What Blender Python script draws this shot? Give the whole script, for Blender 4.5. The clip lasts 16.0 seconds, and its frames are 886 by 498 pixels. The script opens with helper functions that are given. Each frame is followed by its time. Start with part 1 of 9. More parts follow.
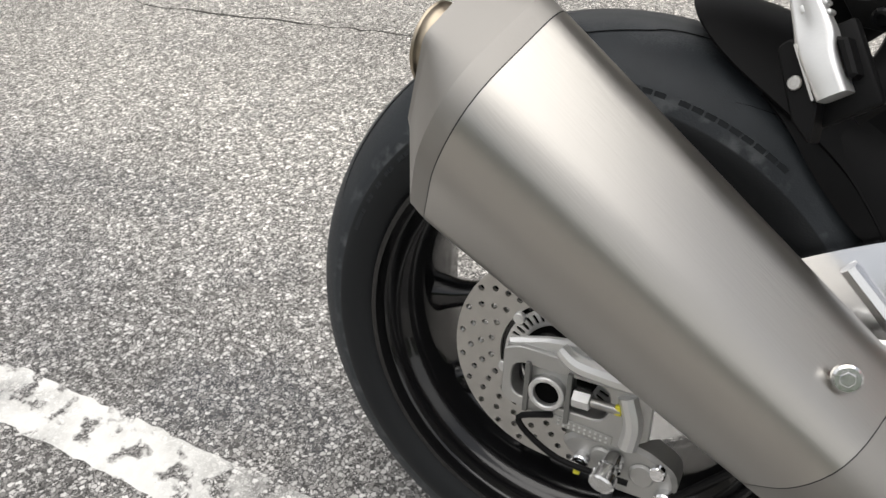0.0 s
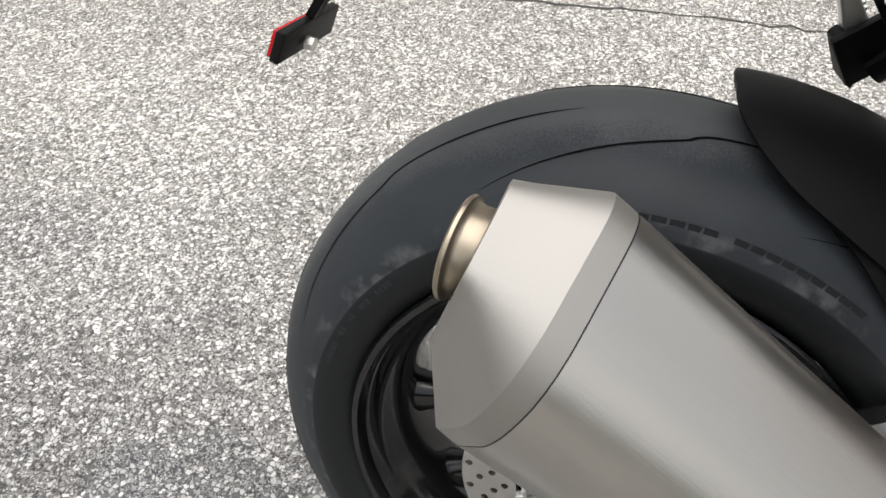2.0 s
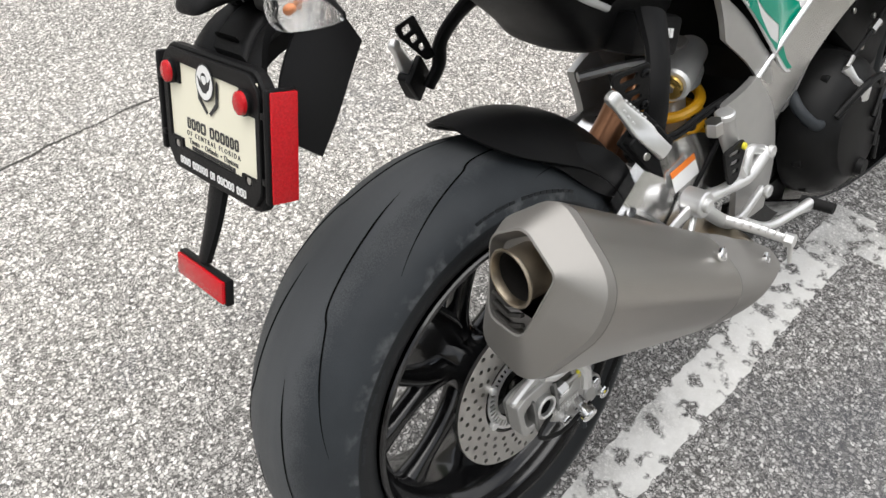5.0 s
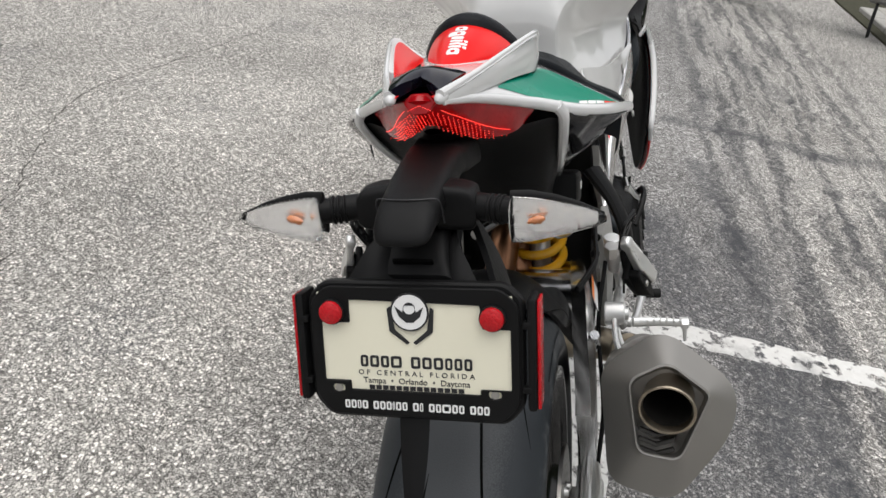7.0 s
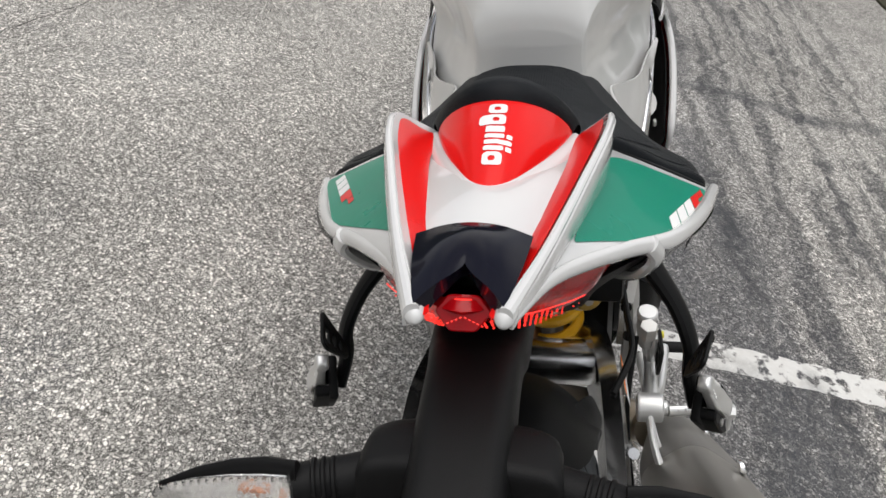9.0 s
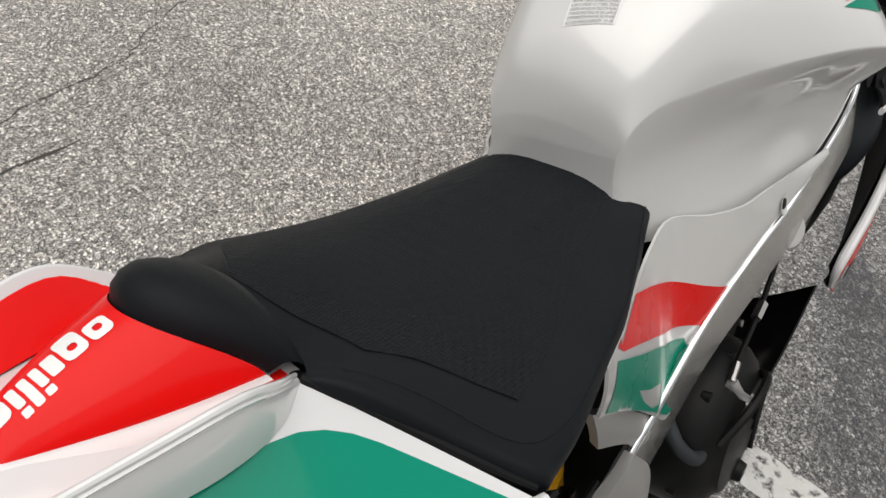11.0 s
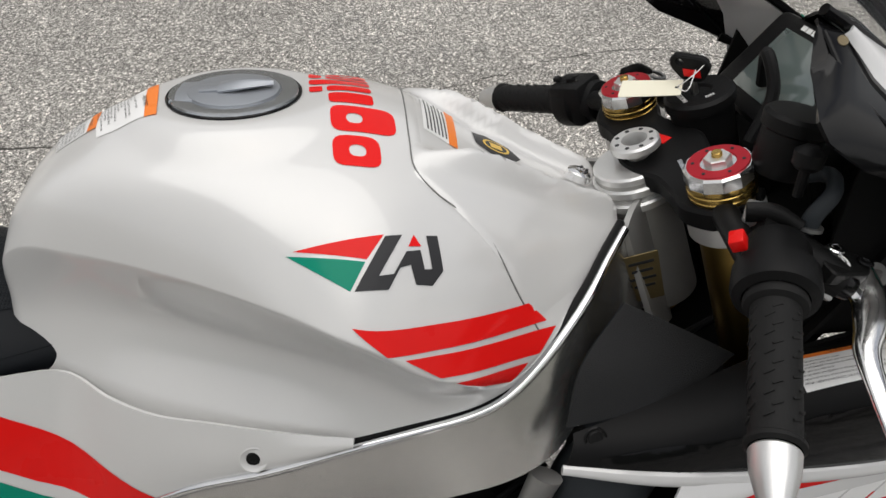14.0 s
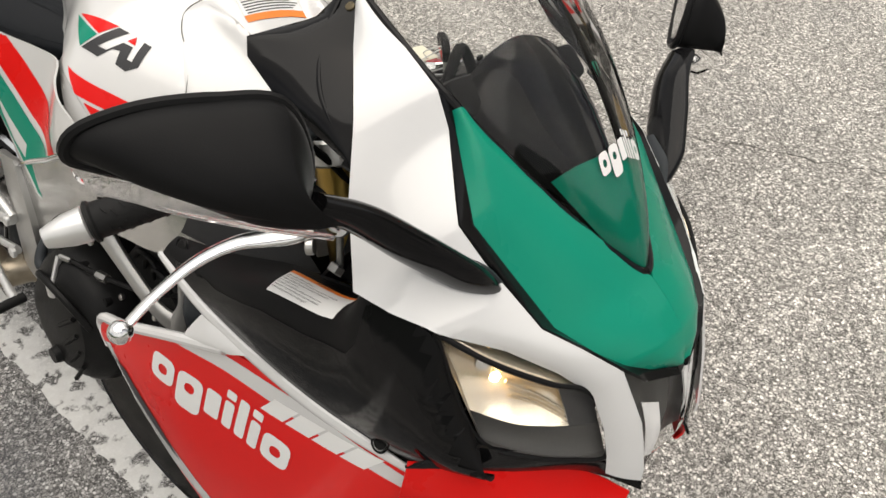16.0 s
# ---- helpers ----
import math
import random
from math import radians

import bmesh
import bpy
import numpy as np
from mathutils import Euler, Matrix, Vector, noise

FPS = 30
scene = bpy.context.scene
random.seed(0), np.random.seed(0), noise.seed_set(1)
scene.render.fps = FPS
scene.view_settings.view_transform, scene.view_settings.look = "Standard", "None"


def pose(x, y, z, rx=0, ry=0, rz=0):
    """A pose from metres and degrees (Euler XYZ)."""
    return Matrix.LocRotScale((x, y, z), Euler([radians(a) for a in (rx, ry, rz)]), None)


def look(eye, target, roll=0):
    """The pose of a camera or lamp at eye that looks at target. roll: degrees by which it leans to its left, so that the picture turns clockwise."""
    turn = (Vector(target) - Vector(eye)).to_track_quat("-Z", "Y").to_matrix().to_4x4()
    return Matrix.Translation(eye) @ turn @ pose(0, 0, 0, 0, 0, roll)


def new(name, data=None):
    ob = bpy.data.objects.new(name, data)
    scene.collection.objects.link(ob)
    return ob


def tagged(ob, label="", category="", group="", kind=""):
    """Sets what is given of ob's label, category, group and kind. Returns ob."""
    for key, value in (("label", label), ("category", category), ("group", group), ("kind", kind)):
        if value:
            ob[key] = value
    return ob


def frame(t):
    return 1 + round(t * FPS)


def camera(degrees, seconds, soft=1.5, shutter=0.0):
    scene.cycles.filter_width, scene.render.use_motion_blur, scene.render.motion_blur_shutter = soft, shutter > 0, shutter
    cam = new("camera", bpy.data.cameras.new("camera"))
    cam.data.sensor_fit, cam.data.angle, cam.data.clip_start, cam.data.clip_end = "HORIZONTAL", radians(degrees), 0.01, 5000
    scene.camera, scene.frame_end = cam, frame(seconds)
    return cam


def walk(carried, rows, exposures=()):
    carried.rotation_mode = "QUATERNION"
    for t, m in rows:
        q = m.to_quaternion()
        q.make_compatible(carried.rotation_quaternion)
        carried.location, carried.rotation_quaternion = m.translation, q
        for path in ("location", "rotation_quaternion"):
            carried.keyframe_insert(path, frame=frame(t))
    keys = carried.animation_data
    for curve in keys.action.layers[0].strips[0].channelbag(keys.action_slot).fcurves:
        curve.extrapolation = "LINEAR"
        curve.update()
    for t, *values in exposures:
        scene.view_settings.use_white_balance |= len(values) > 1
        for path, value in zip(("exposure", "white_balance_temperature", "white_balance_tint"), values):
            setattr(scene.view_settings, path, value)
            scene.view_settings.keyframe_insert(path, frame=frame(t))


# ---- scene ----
cam = camera(60.43, 16.0)
PATH = [
    (0, (0.1719, -0.5184, 0.8674), (-0.2135, 0.1747, 0.2584), -1.94),
    (0.5, (0.0863, -0.4504, 0.9331), (-0.2737, 0.2437, 0.3098), -1.13),
    (1, (0.0490, -0.3937, 0.9531), (-0.2503, 0.3008, 0.2989), -1.14),
    (1.5, (0.0209, -0.3601, 0.9504), (-0.2329, 0.3272, 0.2698), -1.63),
    (2, (0.0029, -0.3367, 0.9462), (-0.2168, 0.3196, 0.2244), -1.63),
    (2.5, (0.0018, -0.3092, 0.9602), (-0.1823, 0.3244, 0.2088), -0.58),
    (3, (-0.0367, -0.2965, 0.9771), (-0.1069, 0.3202, 0.1931), -0.43),
    (3.5, (-0.1241, -0.3645, 1.0287), (-0.0044, 0.2484, 0.2476), 3.83),
    (4, (-0.2278, -0.3979, 1.0651), (0.0545, 0.1875, 0.3050), 7.26),
    (4.2, (-0.2690, -0.4093, 1.0960), (0.0583, 0.1675, 0.3476), 5.20),
    (6.3, (-0.7079, -0.1033, 1.1911), (0.0317, 0.2104, 0.5957), 4.39),
    (6.5, (-0.7213, -0.0363, 1.1845), (0.0531, 0.2330, 0.6120), 5.33),
    (7, (-0.7183, 0.1081, 1.1752), (0.1327, 0.2160, 0.6613), 8.79),
    (7.5, (-0.6368, 0.2070, 1.1588), (0.2230, 0.2284, 0.6485), 10.82),
    (8, (-0.5416, 0.2585, 1.1546), (0.3053, 0.2368, 0.6233), 11.00),
    (8.2, (-0.5048, 0.2779, 1.1615), (0.3342, 0.2376, 0.6189), 11.30),
    (10.3, (-0.1654, 0.0837, 1.2226), (0.5047, 0.3134, 0.5168), 13.21),
    (10.5, (-0.1145, 0.0588, 1.2313), (0.5334, 0.3219, 0.5165), 13.03),
    (11, (0.0167, 0.0028, 1.2652), (0.6289, 0.3266, 0.5440), 12.73),
    (11.5, (0.1674, -0.0739, 1.2948), (0.7443, 0.3404, 0.5908), 9.96),
    (12, (0.2895, -0.1324, 1.3062), (0.8104, 0.3696, 0.6158), 8.69),
    (12.5, (0.4214, -0.1575, 1.3120), (0.8970, 0.3873, 0.6215), 7.62),
    (13, (0.5646, -0.1829, 1.3196), (0.9421, 0.4006, 0.6005), 6.48),
    (13.5, (0.7092, -0.2523, 1.3338), (0.9845, 0.3768, 0.6068), 5.90),
    (14, (0.8724, -0.3355, 1.3644), (0.9738, 0.3545, 0.6478), 3.77),
    (14.5, (1.0459, -0.3618, 1.3679), (1.0411, 0.3351, 0.6508), 2.41),
    (15, (1.2375, -0.3659, 1.3825), (1.1181, 0.3063, 0.6518), 3.71),
    (15.5, (1.4765, -0.3488, 1.4085), (1.1686, 0.2631, 0.6799), 1.66),
    (16, (1.6778, -0.2685, 1.4087), (1.2170, 0.2526, 0.6902), 0.65),
]
EXPOSURES = [(0, 0.5, 6500, 10), (0.6, 0.5, 6500, 10), (1.5, 0.66, 6460, 10), (3.0, 0.88, 6400, 10), (4.2, 0.95, 6390, 10), (6.3, 0.38, 6380, 10), (8.2, 0.28, 6370, 10), (10.3, 0.04, 6520, 10), (12.0, 0.15, 6610, 10), (14.0, 0.0, 6480, 10), (15.0, 0.24, 6600, 10), (16.0, 0.40, 6850, 10)]
walk(cam, [(t, look(eye, target, roll)) for t, eye, target, roll in PATH], EXPOSURES)

# ---- world, sun, exposure ----
world = bpy.data.worlds.new("world")
scene.world = world
world.use_nodes = True
wn, wl = world.node_tree.nodes, world.node_tree.links
wn.clear()
w_out = wn.new("ShaderNodeOutputWorld")
w_bg = wn.new("ShaderNodeBackground")
w_sky = wn.new("ShaderNodeTexSky")
w_sky.sky_type = 'NISHITA'
w_sky.sun_disc = False
w_sky.sun_elevation, w_sky.sun_rotation = radians(86), radians(20)
w_sky.air_density, w_sky.dust_density = 1.0, 3.0
w_co = wn.new("ShaderNodeTexCoord")
w_no = wn.new("ShaderNodeTexNoise")
w_no.inputs["Scale"].default_value, w_no.inputs["Detail"].default_value = 2.2, 6.0
w_rp = wn.new("ShaderNodeValToRGB")
w_rp.color_ramp.elements[0].position, w_rp.color_ramp.elements[1].position = 0.36, 0.62
w_rp.color_ramp.elements[0].color, w_rp.color_ramp.elements[1].color = (0.25, 0.25, 0.25, 1), (0.97, 0.97, 0.97, 1)
w_cl = wn.new("ShaderNodeMix")
w_cl.data_type = 'RGBA'
w_cl.inputs[7].default_value = (13.5, 13.3, 13.0, 1)
w_bg.inputs["Strength"].default_value = 0.062
wl.new(w_co.outputs["Generated"], w_no.inputs["Vector"])
wl.new(w_no.outputs["Fac"], w_rp.inputs["Fac"])
wl.new(w_rp.outputs["Color"], w_cl.inputs[0])
wl.new(w_sky.outputs["Color"], w_cl.inputs[6])
wl.new(w_cl.outputs[2], w_bg.inputs["Color"])
wl.new(w_bg.outputs["Background"], w_out.inputs["Surface"])
sun_data = bpy.data.lights.new("sun", 'SUN')
sun_data.energy, sun_data.angle, sun_data.color = 1.9, radians(75), (1.0, 0.97, 0.93)
sun = new("sun", sun_data)
sun.matrix_world = look((0, 0, 6), (0.1, -0.3, 0.0))

# ---- helpers of this scene ----
# The motorcycle is built upright in its own frame (x ahead, y to its left, z up,
# rear axle over the origin) and leans on its stand through the matrix LEAN.
LEAN = Matrix(((0.9991, 0.0, 0.0427, 0.0004), (-0.0101, 0.9716, 0.2365, 0.0024), (-0.0415, -0.2367, 0.9707, 0.0099), (0, 0, 0, 1)))
V = Vector


def material(name, color, rough=0.5, metal=0.0, spread=0.12, scale=40.0, bump=0.05, bump_scale=400.0, coat=0.0, stretch=None, trans=0.0, ior=1.45, emit=None, power=0.0, alpha=1.0, spec=0.5, rough_spread=0.1):
    m = bpy.data.materials.new(name)
    m.use_nodes = True
    n, l = m.node_tree.nodes, m.node_tree.links
    b = n["Principled BSDF"]
    b.inputs["Metallic"].default_value = metal
    b.inputs["IOR"].default_value = ior
    b.inputs["Specular IOR Level"].default_value = spec
    b.inputs["Coat Weight"].default_value = coat
    b.inputs["Coat Roughness"].default_value = 0.04
    b.inputs["Transmission Weight"].default_value = trans
    b.inputs["Alpha"].default_value = alpha
    co = n.new("ShaderNodeTexCoord")
    mp = n.new("ShaderNodeMapping")
    if stretch:
        mp.inputs["Scale"].default_value = stretch
    l.new(co.outputs["Object"], mp.inputs["Vector"])
    no = n.new("ShaderNodeTexNoise")
    no.inputs["Scale"].default_value, no.inputs["Detail"].default_value = scale, 5
    l.new(mp.outputs["Vector"], no.inputs["Vector"])
    mx = n.new("ShaderNodeMix")
    mx.data_type = 'RGBA'
    mx.inputs[6].default_value = (*[c * (1 - spread) for c in color], 1)
    mx.inputs[7].default_value = (*[min(1, c * (1 + spread)) for c in color], 1)
    l.new(no.outputs["Fac"], mx.inputs[0])
    l.new(mx.outputs[2], b.inputs["Base Color"])
    rr = n.new("ShaderNodeMapRange")
    rr.inputs["To Min"].default_value, rr.inputs["To Max"].default_value = max(0.02, rough * (1 - rough_spread)), min(1, rough * (1 + rough_spread))
    l.new(no.outputs["Fac"], rr.inputs["Value"])
    l.new(rr.outputs["Result"], b.inputs["Roughness"])
    if bump:
        fine = n.new("ShaderNodeTexNoise")
        fine.inputs["Scale"].default_value, fine.inputs["Detail"].default_value = bump_scale, 3
        l.new(mp.outputs["Vector"], fine.inputs["Vector"])
        bp = n.new("ShaderNodeBump")
        bp.inputs["Strength"].default_value, bp.inputs["Distance"].default_value = bump, 0.002
        l.new(fine.outputs["Fac"], bp.inputs["Height"])
        l.new(bp.outputs["Normal"], b.inputs["Normal"])
    if emit:
        b.inputs["Emission Color"].default_value = (*emit, 1)
        b.inputs["Emission Strength"].default_value = power
    return m


def smooth(bm, angle=35):
    """Smooth shading, with edges sharper than the angle kept hard."""
    bm.normal_update()
    for f in bm.faces:
        f.smooth = True
    for e in bm.edges:
        if len(e.link_faces) == 2 and e.calc_face_angle(0) > radians(angle):
            e.smooth = False


def part(name, bm, mat, parent=None, label="", angle=35, clean=True):
    if clean:
        bmesh.ops.recalc_face_normals(bm, faces=bm.faces)
    smooth(bm, angle)
    me = bpy.data.meshes.new(name)
    bm.to_mesh(me)
    bm.free()
    for one in (mat if isinstance(mat, (list, tuple)) else [mat]):
        me.materials.append(one)
    ob = new(name, me)
    ob.parent = parent
    return tagged(ob, label)


def catmull(pts, n):
    """n points along a smooth curve through pts."""
    p = [V(q) for q in pts]
    if len(p) == 2:
        return [p[0].lerp(p[1], k / (n - 1)) for k in range(n)]
    lens = [0.0]
    for a, b in zip(p, p[1:]):
        lens.append(lens[-1] + max((b - a).length, 1e-6) ** 0.5)
    ext = [p[0] * 2 - p[1]] + p + [p[-1] * 2 - p[-2]]
    el = [-lens[1]] + lens + [2 * lens[-1] - lens[-2]]
    out = []
    for k in range(n):
        t = lens[-1] * k / (n - 1)
        i = min(max(j for j in range(len(lens) - 1) if lens[j] <= t + 1e-9), len(p) - 2)
        t0, t1, t2, t3 = el[i:i + 4]
        a, b, c, d = ext[i:i + 4]
        a1 = a * ((t1 - t) / (t1 - t0)) + b * ((t - t0) / (t1 - t0))
        a2 = b * ((t2 - t) / (t2 - t1)) + c * ((t - t1) / (t2 - t1))
        a3 = c * ((t3 - t) / (t3 - t2)) + d * ((t - t2) / (t3 - t2))
        b1 = a1 * ((t2 - t) / (t2 - t0)) + a2 * ((t - t0) / (t2 - t0))
        b2 = a2 * ((t3 - t) / (t3 - t1)) + a3 * ((t - t1) / (t3 - t1))
        out.append(b1 * ((t2 - t) / (t2 - t1)) + b2 * ((t - t1) / (t2 - t1)))
    return out


def grid(rows, closed=False, caps=False, bm=None):
    bm = bm or bmesh.new()
    vs = [[bm.verts.new(p) for p in row] for row in rows]
    n = len(vs[0])
    for a, b in zip(vs, vs[1:]):
        for k in range(n if closed else n - 1):
            j = (k + 1) % n
            quad = [a[k], a[j], b[j], b[k]]
            if len(set(quad)) == 4:
                bm.faces.new(quad)
    if caps:
        bm.faces.new(vs[0])
        bm.faces.new(list(reversed(vs[-1])))
    return bm


def loft(sections, n=24, m=24, closed=True, caps=True, bm=None, soft_around=True):
    """A skin over cross-sections of equal count, smooth along and, if asked, around."""
    secs = []
    for s in sections:
        if soft_around:
            if closed:
                loop = [V(q) for q in s]
                k = len(loop)
                big = catmull(loop[-2:] + loop + loop[:3], (k + 4) * 8 + 1)
                ring = big[16:16 + 8 * k]
                secs.append([ring[int(j * len(ring) / m)] for j in range(m)])
            else:
                secs.append(catmull(s, m))
        else:
            secs.append([V(q) for q in s])
    cols = [catmull([sec[j] for sec in secs], n) for j in range(len(secs[0]))]
    rows = [[col[i] for col in cols] for i in range(n)]
    return grid(rows, closed, caps, bm)


def round_loop(pts, r, k=4):
    """A closed polygon with its corners rounded by r (one number or one a corner)."""
    out = []
    n = len(pts)
    for i, p in enumerate(pts):
        p, a, b = V(p), V(pts[i - 1]), V(pts[(i + 1) % n])
        q = r[i] if isinstance(r, (list, tuple)) else r
        da, db = (a - p), (b - p)
        la, lb = min(q, da.length * 0.48), min(q, db.length * 0.48)
        s, e = p + da.normalized() * la, p + db.normalized() * lb
        for j in range(k + 1):
            t = j / k
            out.append(s * (1 - t) ** 2 + p * 2 * t * (1 - t) + e * t * t)
    return out


def thicken(bm, d):
    bm.normal_update()
    bmesh.ops.solidify(bm, geom=list(bm.faces), thickness=d)
    return bm


def sheet(a, b, n=16, m=10, bulge=0.0, thick=0.003, out=(0, -1, 0), mid=None, bm=None):
    """A panel between two edge curves, bowed outwards, with thickness."""
    bm = bm or bmesh.new()
    ca, cb = catmull(a, n), catmull(b, n)
    cm = catmull(mid, n) if mid else None
    rows = []
    for p, q, i in zip(ca, cb, range(n)):
        row = []
        for j in range(m):
            t = j / (m - 1)
            if cm:
                c = cm[i] * 2 - (p + q) / 2
                row.append(p * (1 - t) ** 2 + c * 2 * t * (1 - t) + q * t * t)
            else:
                s = math.sin(math.pi * t) * math.sin(math.pi * (0.15 + 0.7 * i / (n - 1)))
                row.append(p.lerp(q, t) + V(out) * bulge * s)
        rows.append(row)
    grid(rows, bm=bm)
    if thick:
        thicken(bm, thick)
    return bm


def strips(pairs, k=5, m=10, bulge=0.0, thick=0.003, out=(0, -1, 0)):
    """A panel between two edges given as pairs of points, straight from pair to pair, with crisp corners."""
    rows = []
    for i, ((a, b), (c, d)) in enumerate(zip(pairs, pairs[1:])):
        for q in range(k + (i == len(pairs) - 2)):
            f = q / k
            p, r = V(a).lerp(V(c), f), V(b).lerp(V(d), f)
            rows.append([p.lerp(r, j / (m - 1)) + V(out).normalized() * bulge * math.sin(math.pi * j / (m - 1)) for j in range(m)])
    return thicken(grid(rows), thick)


def tube(pts, r, seg=12, n=24, caps=True, bm=None, flat=1.0, up=(0, 0, 1)):
    """A round bar along a smooth curve; r one radius or several along it."""
    path = catmull(pts, n) if len(pts) > 2 else [V(pts[0]).lerp(V(pts[1]), k / (n - 1)) for k in range(n)]
    rs = r if isinstance(r, (list, tuple)) else [r, r]
    rows = []
    side = None
    for i, p in enumerate(path):
        t = (path[min(i + 1, n - 1)] - path[max(i - 1, 0)]).normalized()
        ref = side if side else V(up)
        side = (ref - t * ref.dot(t))
        if side.length < 1e-4:
            side = V((1, 0, 0)) - t * t.x
        side.normalize()
        other = t.cross(side)
        f = i / (n - 1) * (len(rs) - 1)
        k = min(int(f), len(rs) - 2)
        rad = rs[k] + (rs[k + 1] - rs[k]) * (f - k)
        rows.append([p + (side * math.cos(a) + other * math.sin(a) * flat) * rad for a in (2 * math.pi * j / seg for j in range(seg))])
    return grid(rows, True, caps, bm)


def bar(p, q, r, r2=None, seg=16, bev=0.0, bm=None):
    """A straight round bar from p to q with its rims broken."""
    p, q = V(p), V(q)
    r2 = r if r2 is None else r2
    L = (q - p).length
    bev = min(bev, L * 0.4, r * 0.8)
    if bev:
        st = [(0, r - bev), (bev, r), (L - bev, r2), (L, r2 - bev)]
    else:
        st = [(0, r), (L, r2)]
    return turned([(x, rad) for x, rad in st], p, q - p, seg, bm, True)


def turned(profile, origin, axis, seg=32, bm=None, caps=False, start=0.0, sweep=2 * math.pi):
    """A profile of (along, radius) turned about an axis."""
    ax = V(axis).normalized()
    u = ax.orthogonal().normalized()
    w = ax.cross(u)
    rows = [[V(origin) + ax * x + (u * math.cos(start + sweep * k / seg) + w * math.sin(start + sweep * k / seg)) * max(r, 1e-5) for k in range(seg)] for x, r in profile]
    return grid(rows, True, caps, bm)


def block(size, m, bev=0.002, bm=None, seg=2):
    """A box with broken edges at the pose m."""
    own = bmesh.new()
    bmesh.ops.create_cube(own, size=1, matrix=Matrix.Diagonal((*size, 1)))
    if bev:
        bmesh.ops.bevel(own, geom=list(own.edges), offset=bev, segments=seg, affect='EDGES', profile=0.5)
    bmesh.ops.transform(own, matrix=m, verts=own.verts)
    return own if bm is None else merge(bm, own)


def merge(bm, other):
    me = bpy.data.meshes.new("join")
    other.to_mesh(me)
    other.free()
    bm.from_mesh(me)
    bpy.data.meshes.remove(me)
    return bm


def plate(outline, thick, m, holes=(), bev=0.0, bm=None):
    """A flat plate cut from an outline (x, y) with holes, thickness along z, at the pose m."""
    own = bmesh.new()
    edges = []
    for loop in [outline, *holes]:
        vs = [own.verts.new((p[0], p[1], 0)) for p in loop]
        edges += [own.edges.new((vs[k - 1], vs[k])) for k in range(len(vs))]
    bmesh.ops.triangle_fill(own, use_beauty=True, edges=edges, normal=(0, 0, 1))
    faces = list(own.faces)
    got = bmesh.ops.extrude_face_region(own, geom=faces)
    bmesh.ops.translate(own, vec=(0, 0, thick), verts=[v for v in got["geom"] if isinstance(v, bmesh.types.BMVert)])
    if bev:
        own.normal_update()
        sharp = [e for e in own.edges if len(e.link_faces) == 2 and e.calc_face_angle(0) > 1.2]
        bmesh.ops.bevel(own, geom=sharp, offset=bev, segments=1, affect='EDGES')
    bmesh.ops.transform(own, matrix=m, verts=own.verts)
    return own if bm is None else merge(bm, own)


def circle(x, y, r, n=16):
    return [(x + r * math.cos(2 * math.pi * k / n), y + r * math.sin(2 * math.pi * k / n)) for k in range(n)]


def slot(x, y, w, h, k=5, turn=0.0):
    pts = [(p.x, p.y) for p in round_loop([(-w / 2, -h / 2, 0), (w / 2, -h / 2, 0), (w / 2, h / 2, 0), (-w / 2, h / 2, 0)], min(w, h) * 0.49, k)]
    c, s = math.cos(turn), math.sin(turn)
    return [(x + c * a - s * b, y + s * a + c * b) for a, b in pts]


def basis(o, ex, ez):
    """A pose with its x along ex and its z near ez."""
    x = V(ex).normalized()
    z = (V(ez) - x * V(ez).dot(x)).normalized()
    y = z.cross(x)
    return Matrix(((x.x, y.x, z.x, o[0]), (x.y, y.y, z.y, o[1]), (x.z, y.z, z.z, o[2]), (0, 0, 0, 1)))


def mirrored(ob, parent=None, name=None):
    """A copy of a part on the other side of the machine."""
    me = ob.data.copy()
    me.transform(Matrix.Diagonal((1, -1, 1, 1)))
    me.flip_normals()
    o = new(name or ob.name.split(".")[0], me)
    o.parent = parent or ob.parent
    return tagged(o, ob.get("label", ""))


def bolt(p, ax, r, h, mat, parent, name="bolt", label="", hexed=True):
    """A socket-head or hex bolt."""
    bm = bar(V(p) - V(ax).normalized() * 0.002, V(p) + V(ax).normalized() * h, r, seg=16, bev=r * 0.15)
    turned([(h, r * 0.55), (h + 0.0002, r * 0.5), (h - r * 0.5, r * 0.5), (h - r * 0.5, 0)], p, ax, 6, bm)
    return part(name, bm, mat, parent, label)


def on_skin(target, pts, way, lift):
    """Drops points along a direction on to a mesh and lifts them off by a hair."""
    bpy.context.view_layer.update()
    d = V(way).normalized()
    out = []
    for p in pts:
        ok, place, normal, _ = target.ray_cast(V(p) - d * 0.5, d)
        if ok:
            if normal.dot(d) > 0:
                normal = -normal
            out.append(place + normal * lift)
        else:
            out.append(None)
    return out


